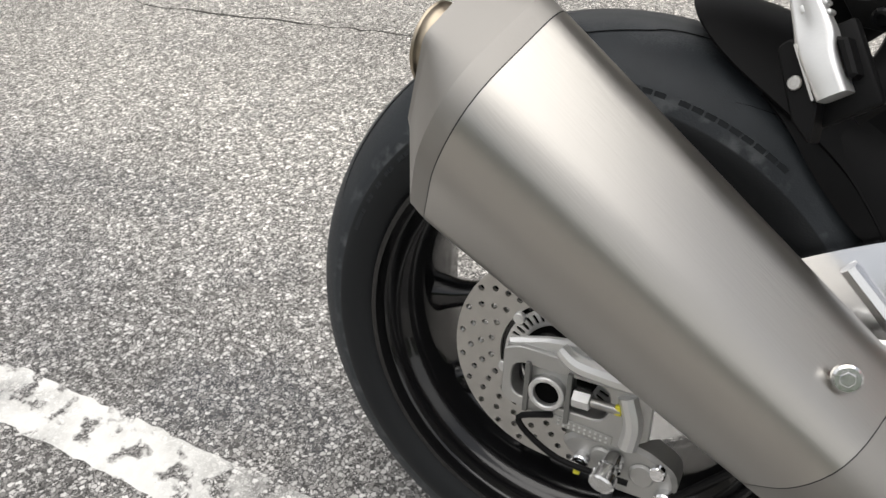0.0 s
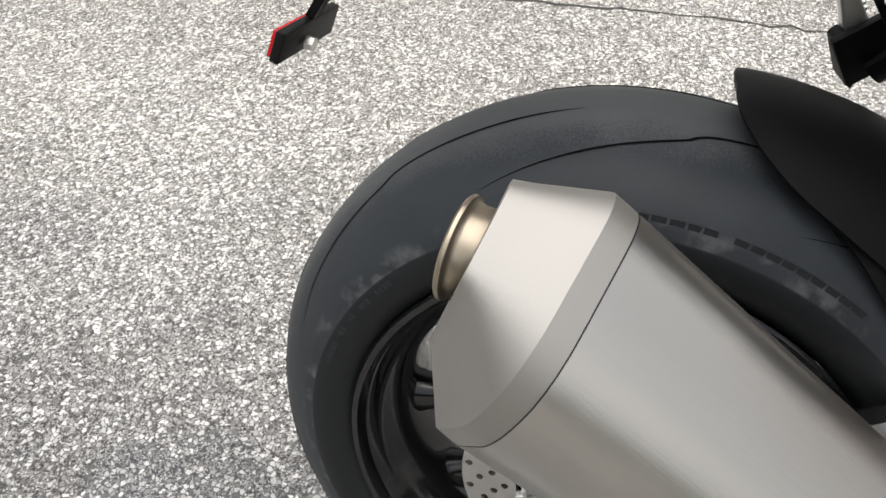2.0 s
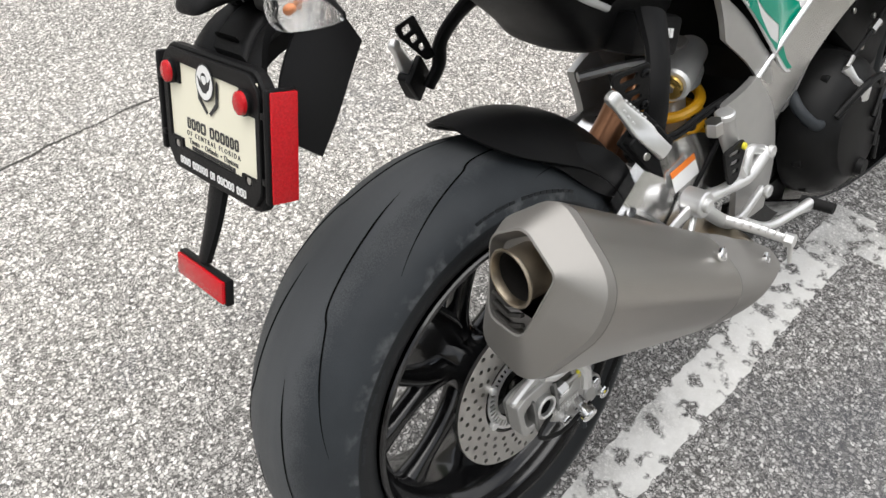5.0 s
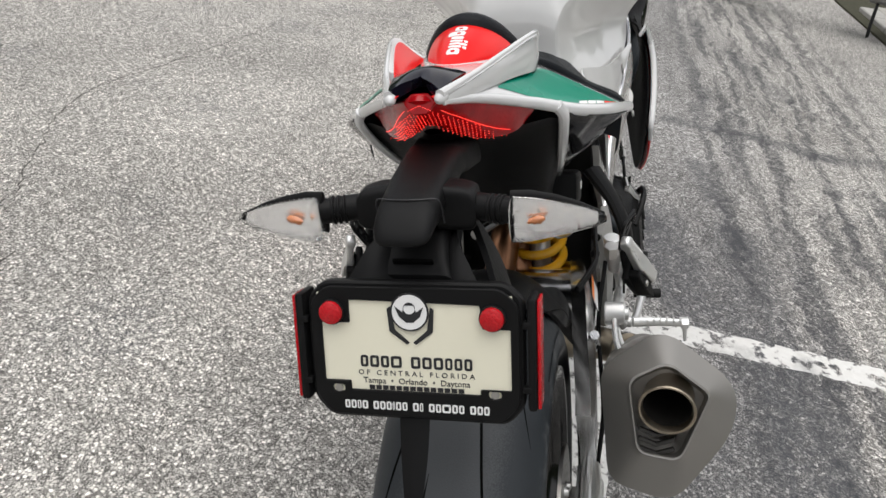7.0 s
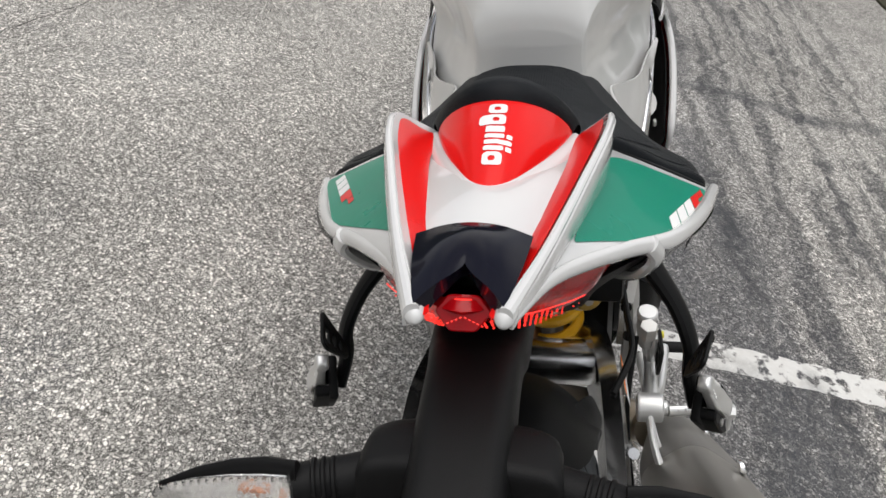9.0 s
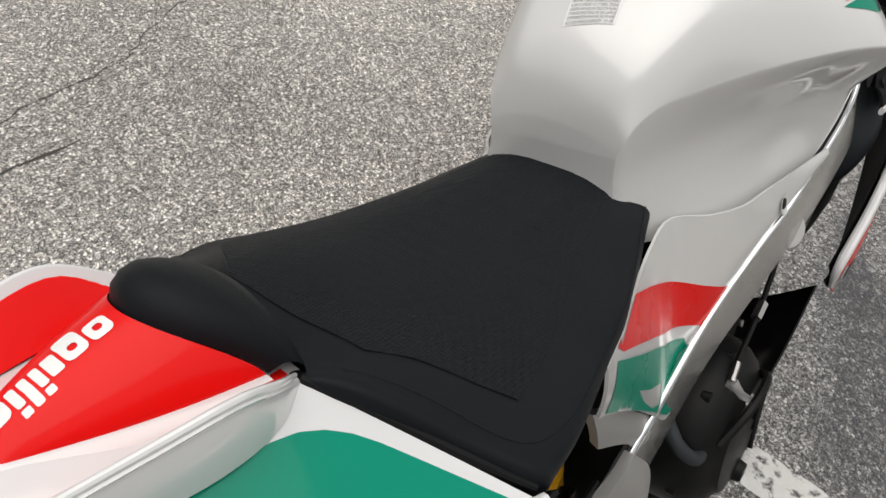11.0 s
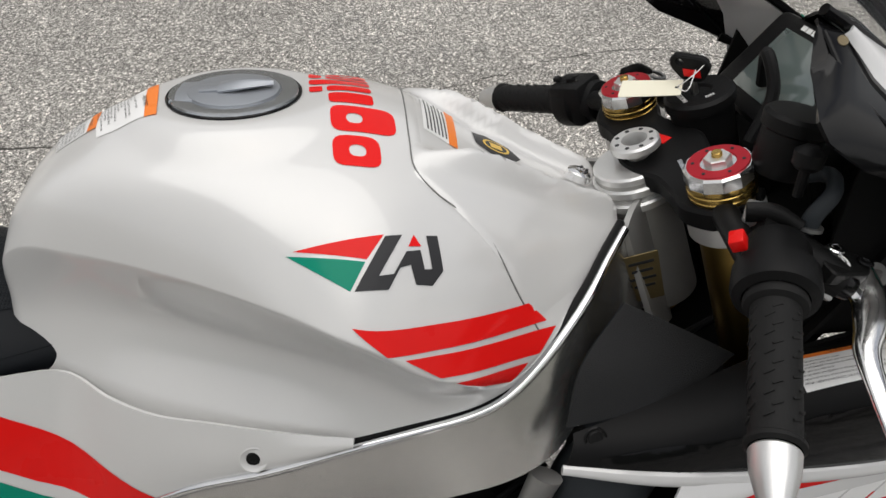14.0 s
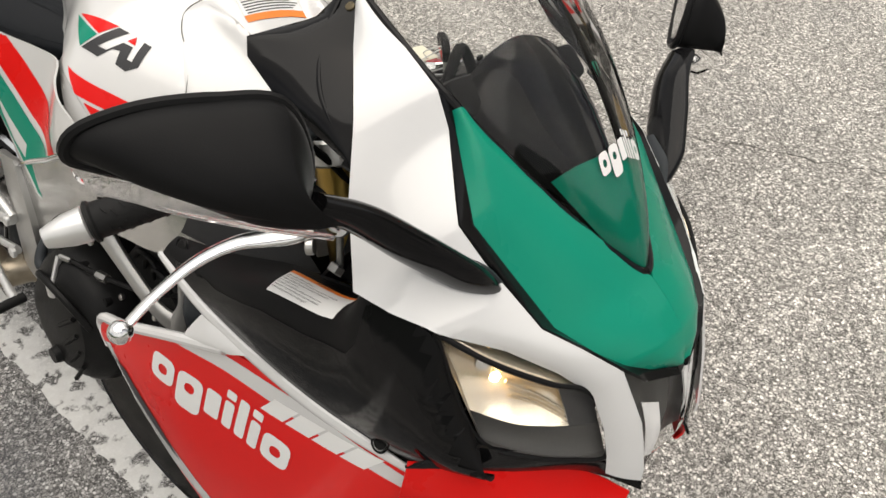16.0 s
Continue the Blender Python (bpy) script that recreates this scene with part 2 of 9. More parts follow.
def decal(name, target, outline, to3d, way, mat, parent, label="", lift=0.0006, cell=0.006, holes=()):
    """A thin film of the given outline (a, b), laid on a curved part by dropping it along way."""
    own = bmesh.new()
    edges = []
    for loop in [outline, *holes]:
        vs = []
        m = len(loop)
        for k in range(m):
            p, q = loop[k], loop[(k + 1) % m]
            n = max(1, int(math.hypot(q[0] - p[0], q[1] - p[1]) / cell))
            for j in range(n):
                vs.append(own.verts.new((p[0] + (q[0] - p[0]) * j / n, p[1] + (q[1] - p[1]) * j / n, 0)))
        edges += [own.edges.new((vs[k - 1], vs[k])) for k in range(len(vs))]
    bmesh.ops.triangle_fill(own, use_beauty=True, edges=edges, normal=(0, 0, 1))
    # cut into cells so that the film can bend
    for axis in (0, 1):
        lo, hi = min(v.co[axis] for v in own.verts), max(v.co[axis] for v in own.verts)
        for k in range(1, int((hi - lo) / cell) + 1):
            c = [0, 0, 0]
            c[axis] = lo + k * cell
            no = [0, 0, 0]
            no[axis] = 1
            bmesh.ops.bisect_plane(own, geom=list(own.verts) + list(own.edges) + list(own.faces), plane_co=c, plane_no=no)
    vs = list(own.verts)
    places = on_skin(target, [to3d(v.co.x, v.co.y) for v in vs], way, lift)
    lost = [v for v, p in zip(vs, places) if p is None]
    for v, p in zip(vs, places):
        if p is not None:
            v.co = p
    bmesh.ops.delete(own, geom=lost, context='VERTS')
    own.normal_update()
    flip = [f for f in own.faces if f.normal.dot(V(way)) > 0]
    bmesh.ops.reverse_faces(own, faces=flip)
    return part(name, own, mat, parent, label, clean=False)


def text_mesh(body, size, align='CENTER', depth=0.0003):
    """The built-in font as a mesh lying in x and y, facing z."""
    cu = bpy.data.curves.new("lettering", 'FONT')
    cu.body, cu.size, cu.align_x, cu.extrude, cu.resolution_u = body, size, align, depth, 3
    ob = bpy.data.objects.new("lettering", cu)
    scene.collection.objects.link(ob)
    bpy.context.view_layer.update()
    me = bpy.data.meshes.new_from_object(ob.evaluated_get(bpy.context.evaluated_depsgraph_get()))
    bpy.data.objects.remove(ob)
    bm = bmesh.new()
    bm.from_mesh(me)
    bpy.data.meshes.remove(me)
    return bm


def lettering(body, size, m, mat, parent, name="lettering", wide=1.0, align='CENTER'):
    bm = text_mesh(body, size, align)
    bmesh.ops.transform(bm, matrix=m @ Matrix.Diagonal((wide, 1, 1, 1)), verts=bm.verts)
    return part(name, bm, mat, parent)


def bars(widths, height, gap, m, mat, parent, name="word_bar", depth=0.0004):
    """A line of writing as plain bars of the given widths, centred."""
    total = sum(widths) + gap * (len(widths) - 1)
    x = -total / 2
    bm = bmesh.new()
    for w in widths:
        block((w, height, depth), m @ pose(x + w / 2, height / 2, depth / 2), 0, bm)
        x += w + gap
    return part(name, bm, mat, parent)


def open_blocks(widths, height, gap, m, mat, parent, name="name_block", depth=0.0004):
    """A brand line as a row of plain rounded blocks with an open middle; a width of 0 is a word gap."""
    total = sum(w if w else gap * 2.6 for w in widths) + gap * (len(widths) - 1)
    x = -total / 2
    bm = bmesh.new()
    for w in widths:
        if w:
            out = [(p.x, p.y) for p in round_loop([(x, 0, 0), (x + w, 0, 0), (x + w, height, 0), (x, height, 0)], height * 0.22, 3)]
            st = min(height * 0.22, w * 0.32)
            hole = [[(x + st, st), (x + w - st, st), (x + w - st, height - st), (x + st, height - st)]] if w > 2.6 * st else []
            plate(out, depth, m, hole, 0.0, bm)
        x += (w or gap * 2.6) + gap
    return part(name, bm, mat, parent)


def wordmark():
    """The maker's seven-piece wordmark as plain rounded blocks: outlines in letter heights."""
    x, out = 0.0, []
    for w, lo, hi in ((0.92, 0, 1.0), (0.92, -0.42, 1.0), (0.52, 0, 1.0), (0.34, 0, 1.02), (0.34, 0, 1.42), (0.34, 0, 1.02), (0.92, 0, 1.0)):
        out.append([(p.x, p.y) for p in round_loop([(x, lo, 0), (x + w, lo, 0), (x + w, hi, 0), (x, hi, 0)], 0.30 if w > 0.6 else 0.12, 4)])
        if w == 0.34 and hi < 1.1:
            out.append([(p.x, p.y) for p in round_loop([(x, 1.12, 0), (x + w, 1.12, 0), (x + w, 1.42, 0), (x, 1.42, 0)], 0.06, 2)])
        x += w + 0.13
    return out, x - 0.13


def slanted(ws, lean=0.35):
    """A slanted model badge as plain blocks."""
    x, out = 0.0, []
    for w in ws:
        out.append([(x, 0), (x + w, 0), (x + w + lean, 1), (x + lean, 1)])
        x += w + 0.14
    return out, x - 0.14


def place2(loop, o, ex, ey, size):
    """An outline set into a plane's own two axes."""
    return [(o[0] + (p[0] * ex[0] + p[1] * ey[0]) * size, o[1] + (p[0] * ex[1] + p[1] * ey[1]) * size) for p in loop]


def wordmark_film(target, o, ex, ey, size, to3d, way, mat, parent, label="", lift=0.0006, cell=0.010):
    """The wordmark's blocks as films on a part; the broad ones are open in the middle."""
    loops, _ = wordmark()
    for loop in loops:
        xs, ys = [p[0] for p in loop], [p[1] for p in loop]
        holes = []
        if max(xs) - min(xs) > 0.8:
            cx = (max(xs) + min(xs)) / 2
            holes = [place2(slot(cx, 0.48, 0.36, 0.36, 3), o, ex, ey, size)]
        decal("wordmark_piece", target, place2(loop, o, ex, ey, size), to3d, way, mat, parent, label, lift, cell, holes)
# ---- materials ----
def asphalt_material(name, paint=0.0):
    """Weathered asphalt with pale stones; paint > 0 lays worn white road paint over it."""
    m = bpy.data.materials.new(name)
    m.use_nodes = True
    n, l = m.node_tree.nodes, m.node_tree.links
    b = n["Principled BSDF"]
    b.inputs["Roughness"].default_value = 0.9
    b.inputs["Specular IOR Level"].default_value = 0.25
    co = n.new("ShaderNodeTexCoord")
    warp = n.new("ShaderNodeTexNoise")
    warp.inputs["Scale"].default_value, warp.inputs["Detail"].default_value = 260, 4
    l.new(co.outputs["Object"], warp.inputs["Vector"])
    add = n.new("ShaderNodeVectorMath")
    add.operation = 'MULTIPLY_ADD'
    add.inputs[1].default_value = (0.0075, 0.0075, 0.0075)
    l.new(warp.outputs["Color"], add.inputs[0])
    l.new(co.outputs["Object"], add.inputs[2])

    def voro(scale, feature='F1'):
        v = n.new("ShaderNodeTexVoronoi")
        v.inputs["Scale"].default_value = scale
        v.feature = feature
        l.new(add.outputs[0], v.inputs["Vector"])
        return v

    def ramp(src, stops):
        r = n.new("ShaderNodeValToRGB")
        els = r.color_ramp.elements
        while len(els) < len(stops):
            els.new(0.5)
        for e, (p, c) in zip(els, stops):
            e.position, e.color = p, (*c, 1) if isinstance(c, tuple) else (c, c, c, 1)
        l.new(src, r.inputs["Fac"])
        return r.outputs["Color"]

    def mix(a, c, f, kind='MIX'):
        x = n.new("ShaderNodeMix")
        x.data_type, x.blend_type = 'RGBA', kind
        for s, v in ((6, a), (7, c), (0, f)):
            if isinstance(v, (int, float)):
                x.inputs[s].default_value = v if s == 0 else (v, v, v, 1)
            elif isinstance(v, tuple):
                x.inputs[s].default_value = (*v, 1)
            else:
                l.new(v, x.inputs[s])
        return x.outputs[2]

    def noisy(scale, detail=4, off=(0, 0, 0)):
        mp = n.new("ShaderNodeMapping")
        mp.inputs["Location"].default_value = off
        l.new(co.outputs["Object"], mp.inputs["Vector"])
        t = n.new("ShaderNodeTexNoise")
        t.inputs["Scale"].default_value, t.inputs["Detail"].default_value = scale, detail
        l.new(mp.outputs["Vector"], t.inputs["Vector"])
        return t.outputs["Fac"]

    def times(a, c):
        mu = n.new("ShaderNodeMath")
        mu.operation = 'MULTIPLY'
        for s, v in ((0, a), (1, c)):
            if isinstance(v, float):
                mu.inputs[s].default_value = v
            else:
                l.new(v, mu.inputs[s])
        return mu.outputs[0]
    def chance(v):
        sp = n.new("ShaderNodeSeparateColor")
        l.new(v.outputs["Color"], sp.inputs[0])
        return sp.outputs[0], sp.outputs[1]
    # close-set worn stones of two sizes, each of its own grey, in a dark gritty binder
    big, big_edge, small, small_edge = voro(142), voro(142, 'DISTANCE_TO_EDGE'), voro(330), voro(330, 'DISTANCE_TO_EDGE')
    pick, share = chance(big)
    pick2, share2 = chance(small)
    grit = ramp(noisy(900, 4), [(0.30, 0.55), (0.70, 1.25)])
    binder = mix((0.018, 0.0176, 0.017), (0.21, 0.206, 0.199), ramp(noisy(420, 5), [(0.36, 0.0), (0.66, 1.0)]))
    face2 = ramp(pick2, [(0.0, (0.07, 0.068, 0.066)), (0.18, (0.27, 0.264, 0.255)), (0.55, (0.50, 0.49, 0.472)), (0.85, (0.72, 0.706, 0.682)), (1.0, (0.92, 0.905, 0.88))])
    face1 = ramp(pick, [(0.0, (0.10, 0.097, 0.093)), (0.15, (0.34, 0.332, 0.318)), (0.45, (0.58, 0.568, 0.546)), (0.8, (0.80, 0.785, 0.76)), (1.0, (0.97, 0.955, 0.93))])
    m2 = times(ramp(small_edge.outputs["Distance"], [(0.05, 0.0), (0.13, 1.0)]), ramp(share2, [(0.18, 0.0), (0.21, 1.0)]))
    m1 = times(ramp(big_edge.outputs["Distance"], [(0.04, 0.0), (0.13, 1.0)]), ramp(share, [(0.50, 0.0), (0.54, 1.0)]))
    col = mix(binder, face2, m2)
    col = mix(col, binder, times(ramp(share, [(0.50, 0.0), (0.54, 1.0)]), ramp(big_edge.outputs["Distance"], [(0.04, 1.0), (0.13, 0.0)])))
    col = mix(col, face1, m1)
    col = mix(col, grit, 0.45, 'MULTIPLY')
    stone = n.new("ShaderNodeMath")
    stone.operation = 'MAXIMUM'
    l.new(m1, stone.inputs[0])
    l.new(m2, stone.inputs[1])
    bare = n.new("ShaderNodeMath")
    bare.operation = 'MULTIPLY_ADD'
    bare.inputs[1].default_value, bare.inputs[2].default_value = -0.80, 1.0
    l.new(stone.outputs[0], bare.inputs[0])
    # broad wear: bare pale patches and dark oily ones
    worn = ramp(noisy(1.1, 5), [(0.35, 0.84), (0.65, 1.10)])
    col = mix(col, worn, 1.0, 'MULTIPLY')
    # the ground is paler and warmer out to either side, darker in the strip between
    sep = n.new("ShaderNodeSeparateXYZ")
    l.new(co.outputs["Object"], sep.inputs[0])
    left_tone = n.new("ShaderNodeMapRange")
    left_tone.inputs["From Min"].default_value, left_tone.inputs["From Max"].default_value = 0.05, 0.75
    left_tone.inputs["To Min"].default_value, left_tone.inputs["To Max"].default_value = 0.0, 1.0
    l.new(sep.outputs["Y"], left_tone.inputs["Value"])
    other = n.new("ShaderNodeMapRange")
    other.inputs["From Min"].default_value, other.inputs["From Max"].default_value = -0.45, -0.95
    other.inputs["To Max"].default_value = 0.75
    l.new(sep.outputs["Y"], other.inputs["Value"])
    either = n.new("ShaderNodeMath")
    either.operation = 'MAXIMUM'
    l.new(left_tone.outputs[0], either.inputs[0])
    l.new(other.outputs[0], either.inputs[1])
    col = mix(col, mix((0.77, 0.765, 0.765), (1.16, 1.135, 1.09), either.outputs[0]), 1.0, 'MULTIPLY')
    oil = ramp(noisy(2.3, 6, (3.1, 0.4, 0)), [(0.57, 0.0), (0.68, 1.0)])
    speck = ramp(noisy(28, 3), [(0.4, 0.15), (0.6, 1.0)])
    col = mix(col, (0.09, 0.093, 0.10), times(mix(0.0, mix(oil, speck, 1.0, 'MULTIPLY'), 0.8), bare.outputs[0]))

    rag = ramp(noisy(45, 4, (1, 5, 0)), [(0.36, 0.35), (0.56, 1.0)])
    dense = ramp(noisy(30, 5, (4, 2, 0)), [(0.32, 0.40), (0.54, 1.0)])
    held = n.new("ShaderNodeMath")
    held.operation = 'MULTIPLY_ADD'
    held.inputs[1].default_value, held.inputs[2].default_value = -0.35, 1.0
    l.new(stone.outputs[0], held.inputs[0])
    # smears of old oil and rubber, each along a short line on the ground
    def vec(op, a, c, out=0):
        x = n.new("ShaderNodeVectorMath")
        x.operation = op
        for k, v in ((0, a), (1, c)):
            if isinstance(v, tuple):
                x.inputs[k].default_value = v
            elif isinstance(v, float):
                x.inputs[3].default_value = v
            elif op == 'SCALE' and k == 1:
                l.new(v, x.inputs[3])
            else:
                l.new(v, x.inputs[k])
        return x.outputs["Value" if out else "Vector"]
    wob = n.new("ShaderNodeTexNoise")
    wob.inputs["Scale"].default_value, wob.inputs["Detail"].default_value = 9, 5
    l.new(co.outputs["Object"], wob.inputs["Vector"])
    bent = vec('ADD', co.outputs["Object"], vec('SCALE', vec('SUBTRACT', wob.outputs["Color"], (0.5, 0.5, 0.5)), 0.14))
    for ax, ay, bx, by, half, much in ((2.35, -0.48, 1.6, -0.59, 0.030, 0.85), (1.7, -0.58, 0.55, -0.61, 0.075, 0.9), (0.95, -0.56, 0.5, -0.38, 0.12, 0.75), (2.81, -0.40, 2.80, -0.80, 0.035, 0.8), (2.80, -0.80, 2.69, -1.10, 0.045, 0.9), (2.69, -1.05, 2.82, -1.6, 0.04, 0.75), (2.30, -1.04, 1.70, -1.0, 0.016, 0.8), (1.25, -0.78, 0.55, -0.66, 0.035, 0.7), (4.3, -0.86, 3.5, -1.05, 0.05, 0.7), (3.4, -0.62, 2.9, -0.55, 0.03, 0.6), (-1.42, 0.34, -0.93, 0.37, 0.055, 0.75), (-0.45, 0.065, -0.58, 0.00, 0.045, 0.85), (-0.58, -0.045, -0.34, 0.035, 0.05, 0.7), (-1.25, 0.13, -0.95, 0.10, 0.09, 0.5), (-0.62, 0.30, -0.70, 0.22, 0.04, 0.5), (2.1, -0.72, 1.4, -0.74, 0.02, 0.55), (1.72, -0.27, 1.20, -0.40, 0.085, 0.95), (1.95, -0.16, 1.70, -0.26, 0.04, 0.8)):
        d = (bx - ax, by - ay, 0.0)
        q = d[0] ** 2 + d[1] ** 2
        rel = vec('SUBTRACT', bent, (ax, ay, 0.0))
        dot = vec('DOT_PRODUCT', rel, (d[0] / q, d[1] / q, 0.0), 1)
        cl = n.new("ShaderNodeClamp")
        l.new(dot, cl.inputs[0])
        away = vec('LENGTH', vec('SUBTRACT', rel, vec('SCALE', d, cl.outputs[0])), (0.0, 0.0, 0.0), 1)
        mr = n.new("ShaderNodeMapRange")
        mr.inputs["From Min"].default_value, mr.inputs["From Max"].default_value = half * (1.5 if ax < 0 else 1.9), half * 0.7
        l.new(away, mr.inputs["Value"])
        col = mix(col, (0.07, 0.073, 0.08), times(times(times(mr.outputs[0], rag if ax < 0 else dense), (bare if ax < 0 else held).outputs[0]), much))
    # rubber scuffs drawn out along the driving lane beside the bay
    drawn = n.new("ShaderNodeMapping")
    drawn.inputs["Scale"].default_value = (0.55, 9.0, 1.0)
    l.new(bent, drawn.inputs["Vector"])
    scuff = n.new("ShaderNodeTexNoise")
    scuff.inputs["Scale"].default_value, scuff.inputs["Detail"].default_value = 1.7, 6
    l.new(drawn.outputs["Vector"], scuff.inputs["Vector"])
    zone = ramp(scuff.outputs["Fac"], [(0.47, 0.0), (0.57, 1.0)])
    for axis, lo, hi in (("Y", -0.42, -0.60), ("Y", -1.75, -1.35), ("X", 0.2, 0.6)):
        mr = n.new("ShaderNodeMapRange")
        mr.inputs["From Min"].default_value, mr.inputs["From Max"].default_value = lo, hi
        l.new(sep.outputs[axis], mr.inputs["Value"])
        zone = times(zone, mr.outputs[0])
    col = mix(col, (0.05, 0.052, 0.057), times(times(times(zone, dense), held.outputs[0]), 1.0))
    if paint:
        chip = ramp(noisy(26, 6), [(0.40, 0.0), (0.47, 1.0)])
        rub = ramp(noisy(5, 5, (7, 2, 0)), [(0.30, 0.25), (0.52, 1.0)])
        white = mix((0.78, 0.78, 0.76), (0.62, 0.61, 0.58), noisy(40, 4))
        col = mix(col, white, times(times(chip, rub), paint))
    l.new(col, b.inputs["Base Color"])
    hgt = mix(ramp(noisy(420, 4), [(0.3, 0.0), (0.7, 0.5)]), 1.0, stone.outputs[0])
    bp = n.new("ShaderNodeBump")
    bp.inputs["Strength"].default_value, bp.inputs["Distance"].default_value = (0.3 if paint else 0.6), 0.004
    l.new(hgt, bp.inputs["Height"])
    l.new(bp.outputs["Normal"], b.inputs["Normal"])
    return m


ASPHALT = asphalt_material("asphalt")
ROAD_PAINT = asphalt_material("road paint", 0.93)
TITAN = material("brushed titanium", (0.44, 0.423, 0.395), 0.35, 1.0, 0.06, 30, 0.06, 700, stretch=(1, 1, 1), rough_spread=0.2)
for _n in TITAN.node_tree.nodes:
    if _n.bl_idname == "ShaderNodeMapping":
        _n.vector_type = 'TEXTURE'
        _n.inputs["Rotation"].default_value = (0, 0.582, 0)
        _n.inputs["Scale"].default_value = (14, 1, 1)
TITAN_CAP = material("satin titanium cap", (0.34, 0.328, 0.31), 0.58, 1.0, 0.06, 14, 0.04, 500)
TITAN_DARK = material("shadowed vent metal", (0.05, 0.048, 0.045), 0.6, 0.6, 0.2)
ALU = material("polished aluminium", (0.84, 0.84, 0.84), 0.19, 1.0, 0.05, 25, 0.03, 300)
ALU_SATIN = material("satin aluminium", (0.72, 0.72, 0.71), 0.38, 0.8, 0.07, 40, 0.06, 700)
ALU_FRAME = material("brushed aluminium frame", (0.62, 0.615, 0.60), 0.25, 0.95, 0.04, 9, 0.03, 500, stretch=(0.15, 1, 1))
ALU_CAST = material("grey cast aluminium paint", (0.46, 0.455, 0.44), 0.42, 0.7, 0.08, 60, 0.15, 900)
STEEL = material("brake steel", (0.50, 0.49, 0.47), 0.3, 1.0, 0.12, 60, 0.05, 500)
CHROME = material("chrome", (0.82, 0.82, 0.83), 0.1, 1.0, 0.03, 20, 0.0)
BRASS = material("gold anodised tube", (0.55, 0.37, 0.11), 0.27, 1.0, 0.08, 30, 0.03, 500)
GOLD = material("dark gold fork tube", (0.36, 0.24, 0.07), 0.3, 1.0, 0.12, 20, 0.03, 500)
COPPER = material("heat-tinted copper pipe", (0.27, 0.135, 0.075), 0.32, 1.0, 0.5, 18, 0.03, 400)
PIPE = material("tan heat-tinted pipe", (0.36, 0.31, 0.24), 0.36, 1.0, 0.25, 50, 0.03, 400)
PEARL = material("pearl white paint", (0.65, 0.648, 0.638), 0.30, 0.12, 0.025, 7, 0.015, 2500, coat=0.9)
WHITE = material("gloss white paint", (0.66, 0.66, 0.658), 0.2, 0.0, 0.02, 6, 0.0, coat=1.0)
RED = material("gloss red paint", (0.72, 0.009, 0.008), 0.28, 0.0, 0.05, 9, 0.0, coat=0.15, spec=0.14)
GREEN = material("gloss green paint", (0.0, 0.23, 0.148), 0.28, 0.0, 0.06, 9, 0.0, coat=0.15, spec=0.14)
BLACK_GLOSS = material("gloss black paint", (0.006, 0.006, 0.0065), 0.10, 0.0, 0.2, 9, 0.0, coat=0.0, spec=0.22)
BLACK_MATT = material("matt black paint", (0.006, 0.006, 0.0063), 0.48, 0.0, 0.15, 20, 0.06, 900, spec=0.14)
BLACK_PLASTIC = material("black moulded plastic", (0.007, 0.007, 0.0073), 0.46, 0.0, 0.15, 30, 0.16, 1400, spec=0.16)
BLACK_METAL = material("black engine paint", (0.007, 0.007, 0.007), 0.42, 0.0, 0.25, 40, 0.2, 700, spec=0.18)
RUBBER = material("tyre rubber", (0.028, 0.032, 0.036), 0.50, 0.0, 0.25, 25, 0.12, 600, spec=0.22)


